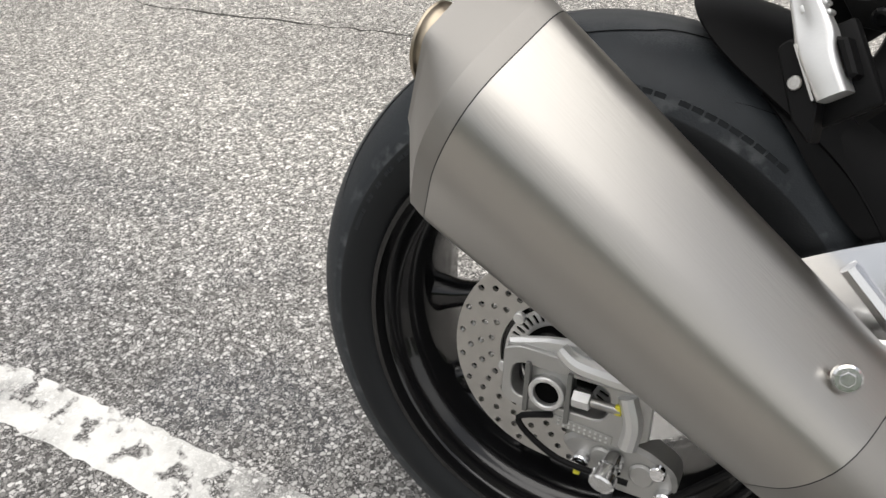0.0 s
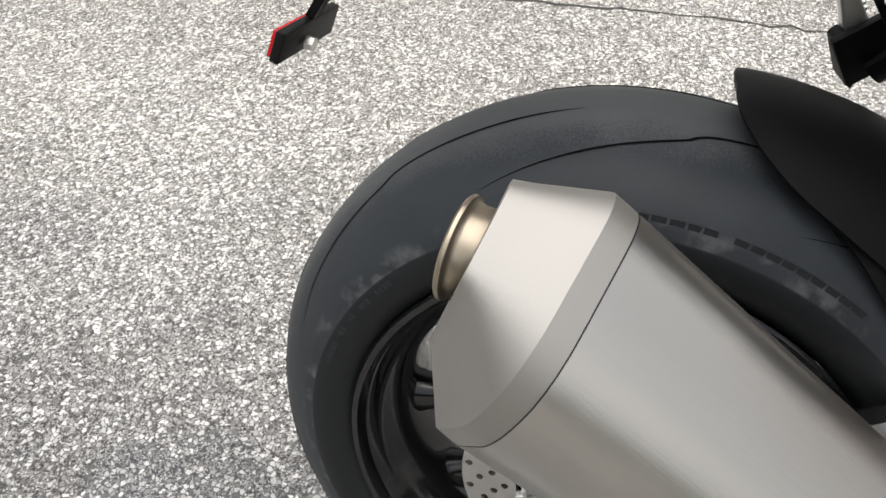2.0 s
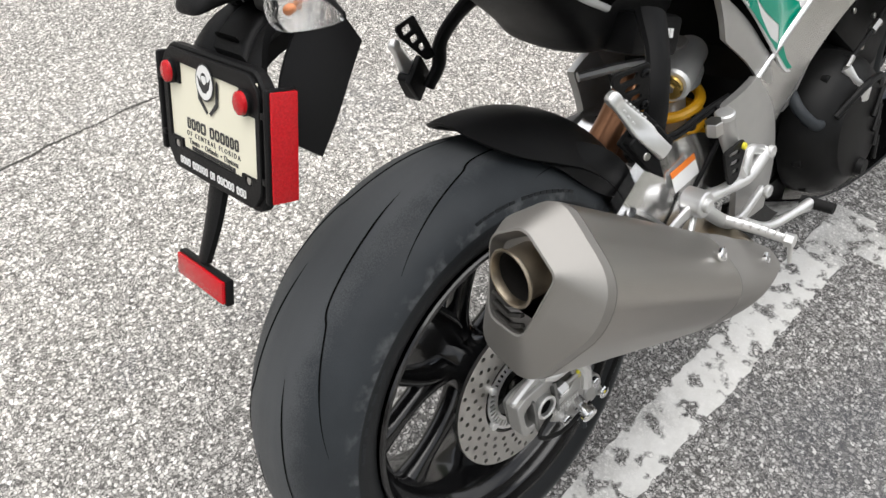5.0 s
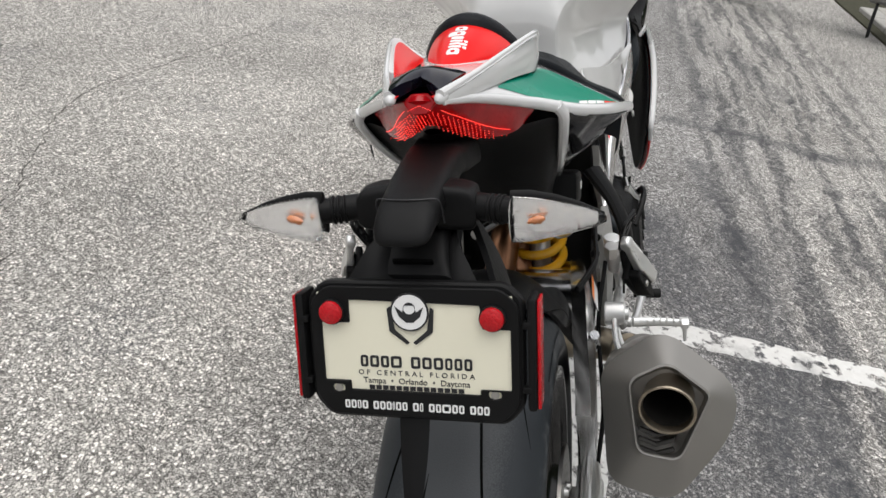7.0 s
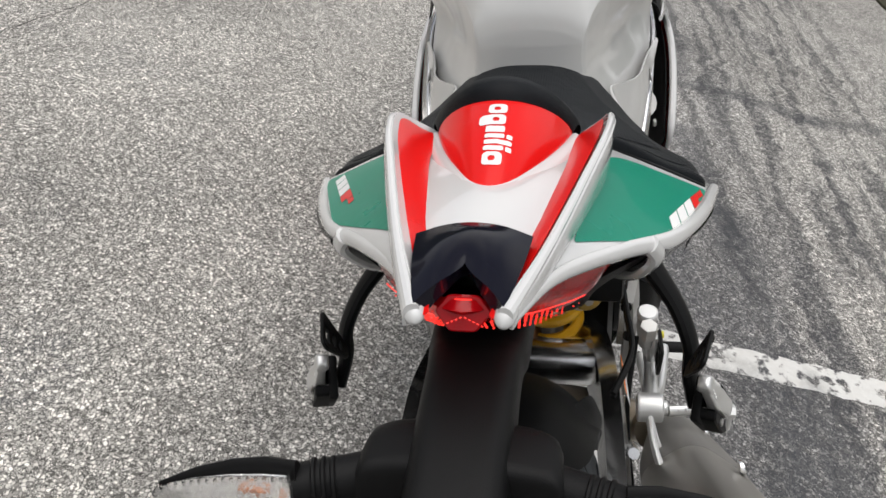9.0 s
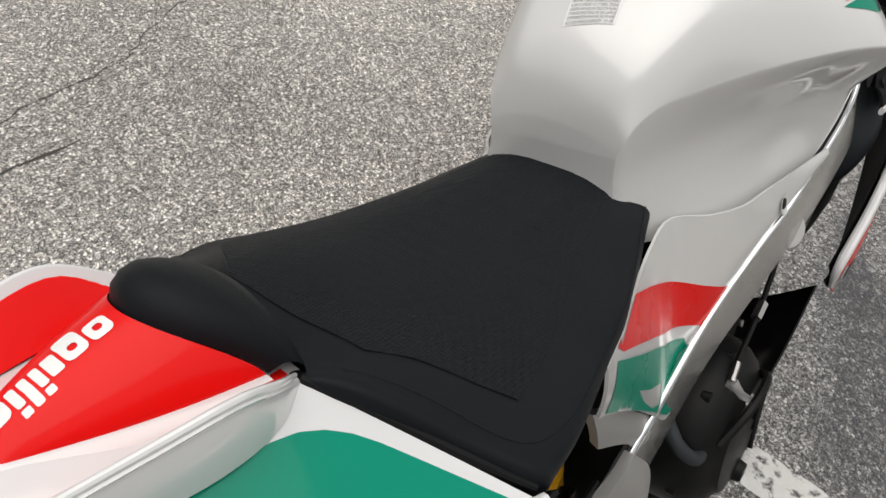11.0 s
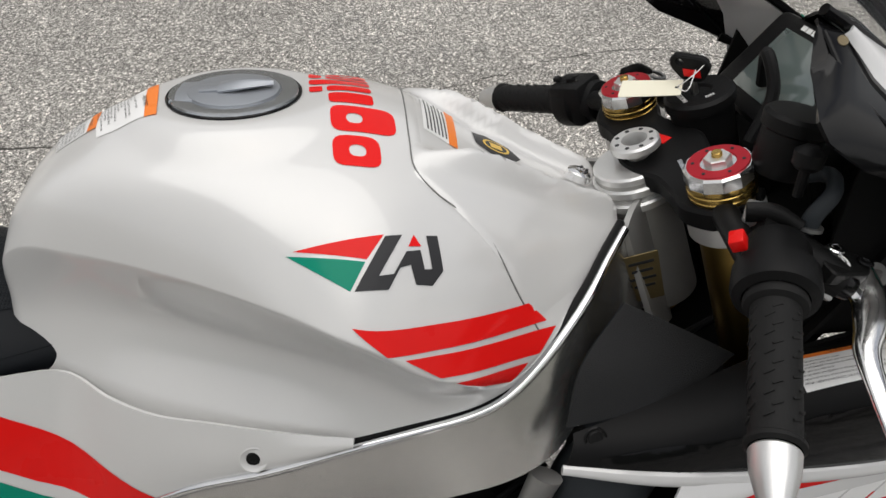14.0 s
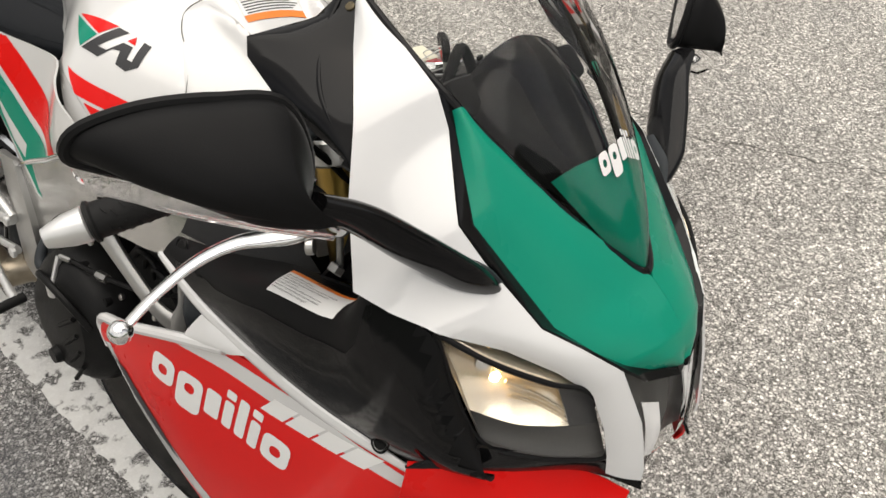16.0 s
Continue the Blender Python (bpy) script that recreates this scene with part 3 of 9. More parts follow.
def tread_material():
    """Tyre rubber, scuffed grey over the crown with a ragged border."""
    m = material("tread rubber", (0.028, 0.032, 0.036), 0.50, 0.0, 0.25, 25, 0.16, 600, spec=0.22)
    n, l = m.node_tree.nodes, m.node_tree.links
    b = n["Principled BSDF"]
    old = b.inputs["Base Color"].links[0].from_socket
    co = n.new("ShaderNodeTexCoord")
    sep = n.new("ShaderNodeSeparateXYZ")
    l.new(co.outputs["Object"], sep.inputs[0])
    far = n.new("ShaderNodeMath")
    far.operation = 'ABSOLUTE'
    l.new(sep.outputs["Y"], far.inputs[0])
    last = far.outputs[0]
    for scale, much in ((26, 0.04), (700, 0.055)):
        no = n.new("ShaderNodeTexNoise")
        no.inputs["Scale"].default_value, no.inputs["Detail"].default_value = scale, 5
        l.new(co.outputs["Object"], no.inputs["Vector"])
        ad = n.new("ShaderNodeMath")
        ad.operation = 'MULTIPLY_ADD'
        ad.inputs[1].default_value = much
        l.new(no.outputs["Fac"], ad.inputs[0])
        l.new(last, ad.inputs[2])
        last = ad.outputs[0]
    mr = n.new("ShaderNodeMapRange")
    mr.inputs["From Min"].default_value, mr.inputs["From Max"].default_value = 0.108, 0.082
    l.new(last, mr.inputs["Value"])
    mx = n.new("ShaderNodeMix")
    mx.data_type = 'RGBA'
    l.new(mr.outputs[0], mx.inputs[0])
    l.new(old, mx.inputs[6])
    mx.inputs[7].default_value = (0.066, 0.070, 0.074, 1)
    rad = n.new("ShaderNodeVectorMath")
    rad.operation = 'MULTIPLY_ADD'
    rad.inputs[1].default_value, rad.inputs[2].default_value = (1, 0, 1), (-0.0066, 0, -0.3117)
    l.new(co.outputs["Object"], rad.inputs[0])
    ln = n.new("ShaderNodeVectorMath")
    ln.operation = 'LENGTH'
    l.new(rad.outputs[0], ln.inputs[0])

    def step(lo, hi, src):
        st = n.new("ShaderNodeMapRange")
        st.inputs["From Min"].default_value, st.inputs["From Max"].default_value = lo, hi
        l.new(src, st.inputs["Value"])
        return st.outputs[0]

    def blend(f, a, c):
        x = n.new("ShaderNodeMix")
        x.data_type = 'RGBA'
        l.new(f, x.inputs[0])
        l.new(a, x.inputs[6])
        x.inputs[7].default_value = (*c, 1)
        return x.outputs[2]
    dust = n.new("ShaderNodeTexNoise")
    dust.inputs["Scale"].default_value, dust.inputs["Detail"].default_value = 55, 8
    l.new(co.outputs["Object"], dust.inputs["Vector"])
    band = n.new("ShaderNodeMath")
    band.operation = 'MULTIPLY'
    l.new(step(0.50, 0.66, dust.outputs["Fac"]), band.inputs[0])
    l.new(step(0.272, 0.262, ln.outputs["Value"]), band.inputs[1])
    col = blend(band.outputs[0], mx.outputs[2], (0.075, 0.080, 0.084))
    col = blend(step(0.2562, 0.2548, ln.outputs["Value"]), col, (0.014, 0.0152, 0.0165))
    l.new(col, b.inputs["Base Color"])
    return m


TREAD = tread_material()
GRIP = material("grip rubber", (0.012, 0.012, 0.012), 0.6, 0.0, 0.2, 60, 0.2, 900, spec=0.18)
SEAT = material("black seat vinyl", (0.0070, 0.0083, 0.0102), 0.44, 0.0, 0.15, 20, 0.25, 1600, spec=0.14)
RIM = material("gloss black wheel paint", (0.006, 0.006, 0.0065), 0.16, 0.0, 0.2, 12, 0.02, 300, coat=0.3)
YELLOW = material("yellow spring paint", (0.80, 0.42, 0.015), 0.32, 0.0, 0.06, 20, 0.03, 500, coat=0.4)
CREAM = material("cream card", (0.80, 0.77, 0.62), 0.45, 0.0, 0.02, 12, 0.02, 600)
LABEL_WHITE = material("white label film", (0.80, 0.80, 0.79), 0.4, 0.0, 0.02, 10, 0.0)
GAP = material("panel gap shadow", (0.16, 0.16, 0.155), 0.6, 0.0, 0.1, 30, 0.0)
INK = material("black ink", (0.02, 0.02, 0.022), 0.45, 0.0, 0.1, 10, 0.0)
ORANGE = material("orange label ink", (0.85, 0.22, 0.03), 0.45, 0.0, 0.03, 10, 0.0)
YELLOW_INK = material("yellow mark", (0.75, 0.68, 0.05), 0.5, 0.0, 0.1, 10, 0.0)
RED_LENS = material("red reflector lens", (0.46, 0.004, 0.009), 0.10, 0.0, 0.45, 520, 0.5, 520, spec=0.5)
TAIL_LENS = material("lit red tail lens", (0.36, 0.003, 0.006), 0.08, 0.0, 0.45, 60, 0.2, 300, spec=0.4)
LED = material("glowing red diode", (0.9, 0.03, 0.02), 0.3, emit=(1.0, 0.035, 0.025), power=1.15, bump=0)
SMOKE = material("smoked lens", (0.006, 0.006, 0.012), 0.10, 0.0, 0.1, 10, 0.0, spec=0.2)
CLEAR_SMOOTH = material("clear strip plastic", (0.95, 0.95, 0.95), 0.05, 0.0, 0.0, 10, 0.0, trans=1.0, ior=1.18)
MESH = material("black fine mesh", (0.018, 0.0185, 0.0195), 0.45, 0.0, 0.5, 1100, 0.7, 1100, spec=0.3)
CLEAR = material("clear plastic", (0.98, 0.98, 0.98), 0.03, 0.0, 0.01, 10, 0.9, 170, trans=1.0, ior=1.25)
# near-black that paints in the shade inside grooves, slots and bores
RECESS_SHADE = material("tread groove", (0.003, 0.003, 0.003), 0.9, 0.0, 0.2, 60, 0.0, spec=0.05)
AMBER = material("amber bulb", (0.46, 0.17, 0.07), 0.12, 0.0, 0.1, 60, 0.1, 300, coat=0.5)
REFLECTOR = material("chromed reflector", (0.93, 0.925, 0.92), 0.14, 0.9, 0.05, 30, 1.0, 120)
def screen_material():
    """Thin clear polycarbonate: light passes straight through, with a faint gloss."""
    m = bpy.data.materials.new("clear windscreen")
    m.use_nodes = True
    n, l = m.node_tree.nodes, m.node_tree.links
    clear, gloss, both = n.new("ShaderNodeBsdfTransparent"), n.new("ShaderNodeBsdfGlossy"), n.new("ShaderNodeMixShader")
    edge = n.new("ShaderNodeFresnel")
    edge.inputs["IOR"].default_value = 1.42
    clear.inputs["Color"].default_value = (0.90, 0.90, 0.89, 1)
    gloss.inputs["Roughness"].default_value = 0.03
    l.new(edge.outputs[0], both.inputs[0])
    l.new(clear.outputs[0], both.inputs[1])
    l.new(gloss.outputs[0], both.inputs[2])
    l.new(both.outputs[0], n["Material Output"].inputs["Surface"])
    return m


SCREEN = screen_material()
DASH = material("display glass", (0.10, 0.125, 0.12), 0.12, 0.0, 0.1, 12, 0.0, coat=1.0)
RADIATOR_DARK = material("dark inner plastic", (0.006, 0.006, 0.006), 0.6, 0.0, 0.2, 30, 0.1, 600, spec=0.15)

# ---- ground ----
def ground():
    bm = bmesh.new()
    xs = [-400, -40, -6, 0, 4, 8, 40, 400]
    ys = [-400, -40, -2.16, 0, 4, 40, 400]
    grid([[V((x, y, 0)) for y in ys] for x in xs], bm=bm)
    return tagged(part("ground", bm, ASPHALT, None, "weathered grey asphalt with pale stones and dark stains"), kind="structure", category="asphalt")


ground()


def road_line(name, a, b, width):
    """A worn painted line from a to b with ragged edges."""
    rng = random.Random(name)
    a, b = V((*a, 0)), V((*b, 0))
    d = (b - a).normalized()
    s = V((-d.y, d.x, 0))
    n = int((b - a).length / 0.02)
    rows = []
    for k in range(n + 1):
        p = a.lerp(b, k / n)
        rows.append([p + s * (width / 2 + rng.uniform(-0.004, 0.003)) + V((0, 0, 0.0012)), p + V((0, 0, 0.0022)), p - s * (width / 2 + rng.uniform(-0.004, 0.003)) + V((0, 0, 0.0012))])
    bm = grid(rows)
    return tagged(part(name, bm, ROAD_PAINT, None, "worn white painted parking line on asphalt"), kind="structure", category="road marking")


road_line("parking_line", (-2.6, -0.188), (1.14, -0.092), 0.092)
road_line("parking_line", (1.062, -0.14), (1.062, -4.0), 0.100)


def crack(points, width):
    """A jagged open crack in the asphalt."""
    rng = random.Random(len(points) + int(width * 1e5))
    path = catmull([(x, y, 0) for x, y in points], 70)
    rows = []
    for k, p in enumerate(path):
        q = p + V((rng.gauss(0, 0.006), rng.gauss(0, 0.006), 0))
        h = width * rng.uniform(0.3, 1.0) / 2
        rows.append([q + V((0, h, 0.0012)), q - V((0, h, -0.0012))])
    return tagged(part("asphalt_crack", grid(rows), CRACK, None, "dark jagged crack in the asphalt"), kind="structure", category="crack")


CRACK = material("crack dirt", (0.075, 0.072, 0.066), 0.95, 0.0, 0.3, 120, 0.4, 300, spec=0.1)
crack([(-2.6, 1.18), (-1.913, 1.211), (-1.2, 1.30), (-0.678, 1.367), (-0.032, 1.423), (0.384, 1.439), (0.75, 1.40)], 0.014)
crack([(0.55, 1.55), (0.75, 1.60), (0.97, 1.60), (1.25, 1.72), (1.783, 1.89), (2.273, 1.80), (3.155, 1.64)], 0.007)
crack([(1.961, 2.385), (2.6, 2.9), (3.4, 3.3)], 0.012)

# ---- the motorcycle ----
bike = tagged(new("motorcycle"), "white, red and green sport motorcycle leaning on its side stand", "motorcycle")
bike.matrix_world = LEAN
AXLE = V((0.0066, 0, 0.3117))


# rear wheel
def tyre_profile(half):
    """Radius and sideways place along the tyre's section, from one bead to the other."""
    pts = [(0.070, 0.214), (0.082, 0.2185), (0.090, 0.228), (0.0965, 0.242), (0.0965, 0.256), (0.088, 0.2745), (0.070, 0.2935), (0.045, 0.3070), (0.02, 0.3135), (0.0, 0.3145)]
    c = catmull([(y, r, 0) for y, r in pts], half)
    return [(-p.x, p.y) for p in c] + [(p.x, p.y) for p in reversed(c[:-1])]


def catmull_flat(knots, n):
    return [(p.x * 1000, p.y) for p in catmull([(a / 1000, y, 0) for a, y in knots], n)]


SIDEWALL_MARK = material("raised sidewall rubber", (0.0225, 0.025, 0.0275), 0.5, 0.0, 0.2, 60, 0.05, 600, spec=0.2)


def rear_tyre(parent):
    prof = tyre_profile(40)
    nt = 480
    ys, rs = np.array([p[0] for p in prof]), np.array([p[1] for p in prof])
    s = np.r_[0, np.cumsum(np.hypot(np.diff(ys), np.diff(rs)))]
    s -= s[len(s) // 2]
    fine = np.linspace(s[0], s[-1], 110)
    ys, rs = np.interp(fine, s, ys), np.interp(fine, s, rs)
    th = np.linspace(0, 2 * math.pi, nt, endpoint=False)
    A, Y = np.meshgrid(th, ys, indexing="ij")
    Rr = np.repeat(rs[None], nt, 0)
    ring = np.exp(-((np.abs(ys) - 0.0) * 0 + (rs - 0.2600) / 0.0011) ** 2) * (np.abs(ys) > 0.09)
    Y = Y - np.sign(Y) * 0.0010 * ring[None]
    X, Z = Rr * np.cos(A) + AXLE.x, Rr * np.sin(A) + AXLE.z
    verts = np.stack([X, Y, Z], -1).reshape(-1, 3)
    m = len(fine)
    i, j = np.meshgrid(np.arange(nt), np.arange(m - 1), indexing="ij")
    q = np.stack([i * m + j, i * m + j + 1, ((i + 1) % nt) * m + j + 1, ((i + 1) % nt) * m + j], -1).reshape(-1, 4)
    me = bpy.data.meshes.new("tyre")
    me.from_pydata(verts.tolist(), [], q.tolist())
    me.materials.append(TREAD)
    me.polygons.foreach_set("use_smooth", np.ones(len(q), bool))
    me.validate()
    ob = new("tyre", me)
    ob.parent = parent
    tagged(ob, "black sport tyre with curved grooves and scuffed tread")
    def on_tread(ang, y):
        up = (rs > 0.256) & (ys > -0.001)
        order = np.argsort(ys[up])
        r = float(np.interp(abs(y), ys[up][order], rs[up][order]))
        return AXLE + V((math.cos(ang), 0, math.sin(ang))) * (r + 0.0002) + V((0, y, 0))
    d = math.radians
    # flat dark strips on the tread paint in the shade of its grooves
    for side, shift in ((-1, 0.0), (1, 22.5)):
        for k in range(8):
            b0 = 134.2 + shift + 45 * k
            knots = [(b0 - 30.5, 0.021), (b0 - 17, 0.0295), (b0 - 3.0, 0.0375), (b0 - 0.5, 0.0415), (b0 + 1.0, 0.0460), (b0 + 13, 0.0615), (b0 + 29, 0.081)]
            path = [on_tread(d(a), side * y) for a, y in catmull_flat(knots, 60)]
            rows = []
            for q, p in enumerate(path):
                t = (path[min(q + 1, 59)] - path[max(q - 1, 0)]).normalized()
                nrm = (p - V((AXLE.x, p.y * 0.55, AXLE.z))).normalized()
                w = t.cross(nrm).normalized() * 0.0021 * min(1.0, (q + 1) / 9, (60 - q) / 14)
                rows.append([p + w, p - w])
            part("groove", grid(rows), RECESS_SHADE, ob)
    for first, widths, r, h in ((97.0, (2.6, 1.6, 2.6, 2.6, 2.2, 2.4, 0.0, 2.4, 2.4, 2.4, 2.2, 2.4, 2.4, 2.4, 2.4, 2.4), 0.2665, 0.0070), (166.0, (1.2, 1.2, 1.2, 0.6, 1.2, 1.2, 0.0, 1.3, 1.3, 0.0, 1.0, 1.0, 0.0, 1.5, 0.6, 1.2, 0.0, 1.0, 1.2, 1.2, 1.0), 0.2490, 0.0042)):
        at = first
        for w in widths:
            if w:
                a = math.radians(at - w / 2)
                out = V((math.cos(a), 0, math.sin(a)))
                side = -np.interp(r, rs[5:60], -ys[5:60]) - 0.0001
                part("sidewall_bar", block((w * 0.0174 * r * 0.82, h, 0.0008), basis(AXLE + out * r + V((0, side, 0)), V((math.sin(a), 0, -math.cos(a))), (0, -1, 0.05)), 0), SIDEWALL_MARK, ob)
            at -= w or 2.0
    return ob


def rear_wheel():
    prof = [(-0.092, 0.2135), (-0.0925, 0.2185), (-0.090, 0.2205), (-0.086, 0.218), (-0.083, 0.211), (-0.080, 0.206), (-0.068, 0.204), (-0.060, 0.196), (-0.052, 0.186), (-0.02, 0.181), (0.02, 0.181), (0.052, 0.186), (0.060, 0.196), (0.068, 0.204), (0.083, 0.211), (0.086, 0.218), (0.090, 0.2205), (0.0925, 0.2185), (0.092, 0.2135), (0.08, 0.208), (0.0, 0.19), (-0.08, 0.208), (-0.092, 0.2135)]
    wheel = part("rear_wheel", turned(prof, AXLE, (0, 1, 0), 128), RIM, bike, "gloss black cast rear wheel rim", 50)
    rear_tyre(wheel)
    hub = turned([(-0.085, 0.018), (-0.085, 0.030), (-0.07, 0.042), (-0.045, 0.05), (-0.02, 0.046), (0.02, 0.046), (0.05, 0.06), (0.075, 0.058), (0.085, 0.03), (0.085, 0.018)], AXLE, (0, 1, 0), 48)
    part("hub", hub, RIM, wheel, "black wheel hub")
    for k in range(5):
        a = math.radians(72 * k + 171.6 - 144)
        for s in (-1, 1):
            b = a + s * math.radians(19)
            def at(ang, r, y):
                return V((AXLE.x + r * math.cos(ang), y, AXLE.z + r * math.sin(ang)))
            secs = []
            for r, f, w, h, y in ((0.036, 0.10, 0.016, 0.034, 0.0), (0.075, 0.28, 0.015, 0.030, -0.002), (0.11, 0.62, 0.013, 0.026, -0.004), (0.15, 0.90, 0.014, 0.026, -0.006), (0.19, 1.0, 0.024, 0.036, -0.006)):
                ang = a + (b - a) * f
                c, t = at(ang, r, y), V((-math.sin(ang), 0, math.cos(ang)))
                secs.append([c + t * w * 0.5 + V((0, -h / 2, 0)), c + t * w + V((0, -h / 5, 0)), c + t * w + V((0, h / 3, 0)), c + t * w * 0.5 + V((0, h / 2, 0)), c - t * w * 0.5 + V((0, h / 2, 0)), c - t * w + V((0, h / 3, 0)), c - t * w + V((0, -h / 5, 0)), c - t * w * 0.5 + V((0, -h / 2, 0))])
            part("spoke", loft(secs, 14, 24), RIM, wheel)
    # drilled brake disc with its toothed sensor ring
    holes = []
    for k in range(24):
        for r, o in ((0.072, 0), (0.083, 0.33), (0.094, 0.66), (0.104, 0.1)):
            ang = 2 * math.pi * (k + o) / 24
            holes.append(circle(r * math.cos(ang), r * math.sin(ang), 0.0033, 8))
    m = basis((AXLE.x, -0.098, AXLE.z), (1, 0, 0), (0, -1, 0))
    part("brake_disc", plate(circle(0, 0, 0.110, 72), 0.005, m, [circle(0, 0, 0.062, 48)] + holes), STEEL, wheel, "drilled steel brake disc", 30)
    part("disc_carrier", plate([((0.064 + 0.004 * math.cos(k * 6 * 2 * math.pi / 72)) * math.cos(2 * math.pi * k / 72), (0.064 + 0.004 * math.cos(k * 6 * 2 * math.pi / 72)) * math.sin(2 * math.pi * k / 72)) for k in range(72)], 0.006, basis((AXLE.x, -0.092, AXLE.z), (1, 0, 0), (0, -1, 0)), [circle(0, 0, 0.02, 24)]), RIM, wheel)
    teeth = [slot(0.049 * math.cos(2 * math.pi * k / 44), 0.049 * math.sin(2 * math.pi * k / 44), 0.010, 0.003, 2, 2 * math.pi * k / 44) for k in range(44)]
    part("sensor_ring", plate(circle(0, 0, 0.057, 64), 0.002, basis((AXLE.x, -0.101, AXLE.z), (1, 0, 0), (0, -1, 0)), [circle(0, 0, 0.040, 40)] + teeth), ALU_SATIN, wheel, "slotted speed sensor ring")
    for k in range(6):
        ang = 2 * math.pi * (k + 0.4) / 6
        bolt((AXLE.x + 0.058 * math.cos(ang), -0.104, AXLE.z + 0.058 * math.sin(ang)), (0, -1, 0), 0.006, 0.005, ALU_SATIN, wheel, "disc_bolt")
    return wheel


wheel = rear_wheel()

# silencer: D runs ahead and down along its axis, U across it upwards
SD, SU = V((0.835, 0.0, -0.55)), V((0.55, 0.0, 0.835))


def sil(a, y, u):
    """A point of the silencer: along the axis, machine's y, and height across the axis."""
    return SD * a + SU * u + V((0, y, 0))


CAST_DARK = material("dark machined alloy", (0.24, 0.24, 0.235), 0.4, 0.8, 0.1, 60, 0.1, 700)
SOOT = material("exhaust soot", (0.012, 0.011, 0.010), 0.9, 0.0, 0.3, 200, 0.3, 500, spec=0.1)


def silencer():
    hexa = [(-0.220, 0.536), (-0.300, 0.477), (-0.296, 0.425), (-0.234, 0.342), (-0.162, 0.362), (-0.152, 0.490)]

    def ring(a, grow, dy, r, du=0.0, shear=0.0):
        cy, cu = -0.228, 0.432
        pts = [((y - cy) * grow + cy + dy, (u - cu) * grow + cu + du) for y, u in hexa]
        loop = round_loop([(y, u, 0) for y, u in pts], r, 5)
        return [sil(a + shear * (p.y - cu), p.x, p.y) for p in loop]
    R0 = [0.026, 0.030, 0.026, 0.026, 0.02, 0.02]
    TILT = -0.18
    hexf = [(-0.214, 0.537), (-0.288, 0.492), (-0.285, 0.452), (-0.236, 0.394), (-0.168, 0.400), (-0.150, 0.494)]

    def between(a, t, grow=1.0, tilt=0.0, r=R0, du=0.0, dy=0.0):
        pts = [(p[0] + (q[0] - p[0]) * t, p[1] + (q[1] - p[1]) * t) for p, q in zip(hexa, hexf)]
        pts = [(-0.212 + (y + 0.212) * grow + dy, 0.475 + (u - 0.475) * grow + du) for y, u in pts]
        return [sil(a + tilt * (p.y - 0.432), p.x, p.y) for p in round_loop([(y, u, 0) for y, u in pts], r, 5)]
    body = loft([between(-0.3517, 0.0, tilt=TILT), between(-0.28, 0.22, tilt=-0.10), between(-0.20, 0.48), between(-0.12, 0.76), between(-0.055, 1.0)], 24, soft_around=False, caps=False)
    s = part("silencer", body, TITAN, bike, "faceted brushed titanium silencer with open tail pipe")
    part("front_seam", loft([between(-0.0552, 1.0, 0.997), between(-0.0540, 1.0, 0.997)], 3, soft_around=False, caps=False), INK, s)
    band = loft([between(-0.0542, 1.0), between(0.0, 1.0, 0.95, du=0.006), between(0.055, 1.0, 0.84, r=0.03, du=0.014), between(0.105, 1.0, 0.66, r=0.03, du=0.026), between(0.150, 1.0, 0.46, r=0.02, du=0.034)], 16, soft_around=False, caps=False)
    part("front_cone", band, TITAN_CAP, s, "titanium front cone of the silencer")
    part("link_pipe", tube([sil(0.13, -0.190, 0.505), sil(0.17, -0.180, 0.505), V((0.44, -0.13, 0.33)), V((0.52, -0.05, 0.27))], 0.030, 20, 16), PIPE, s, "dark tan link pipe")
    for p in (sil(-0.090, -0.2605, 0.5155), sil(0.075, -0.250, 0.520)):
        bolt(p, (0.2, -1, 0.25), 0.009, 0.004, ALU, s, "rivet")
    # rear cap: a band at the seam, then facets drawn in to a raised rim round the outlet
    part("seam_shadow", loft([ring(-0.3528, 0.995, 0, R0, 0, TILT), ring(-0.3515, 0.995, 0, R0, 0, TILT)], 3, soft_around=False, caps=False), INK, s)
    rim = [(-0.223, 0.498), (-0.266, 0.467), (-0.237, 0.396), (-0.194, 0.402), (-0.184, 0.478)]
    hexr = round_loop([(*rim[0], 0), (*rim[1], 0), ((rim[1][0] + rim[2][0]) / 2, (rim[1][1] + rim[2][1]) / 2, 0), (*rim[2], 0), (*rim[3], 0), (*rim[4], 0)], [0.012, 0.008, 0.004, 0.012, 0.012, 0.012], 5)

    def lean_a(u, k):
        return -0.388 - 0.32 * (u - 0.394) + k

    def rim_ring(k, grow):
        return [sil(lean_a(p.y, k), -0.222 + (p.x + 0.222) * grow, 0.440 + (p.y - 0.440) * grow) for p in hexr]
    cap = loft([ring(-0.3526, 1.0, 0, R0, 0, TILT), ring(-0.368, 0.995, 0, R0, 0, TILT)], 3, soft_around=False, caps=False)
    a0, a1 = ring(-0.368, 0.995, 0, R0, 0, TILT), rim_ring(-0.002, 1.10)
    rows = [[p.lerp(q, t) for p, q in zip(a0, a1)] for t in (0, 0.05, 0.3, 0.6, 0.9, 1.0)]
    rows += [rim_ring(-0.006, 1.05), rim_ring(-0.006, 1.0), rim_ring(0.012, 0.94), rim_ring(0.016, 0.80)]
    grid(rows, True, False, cap)
    part("end_cap", cap, TITAN_CAP, s, "satin titanium end cap with a raised rim", 28)
    out_c = sil(-0.409, -0.224, 0.456)
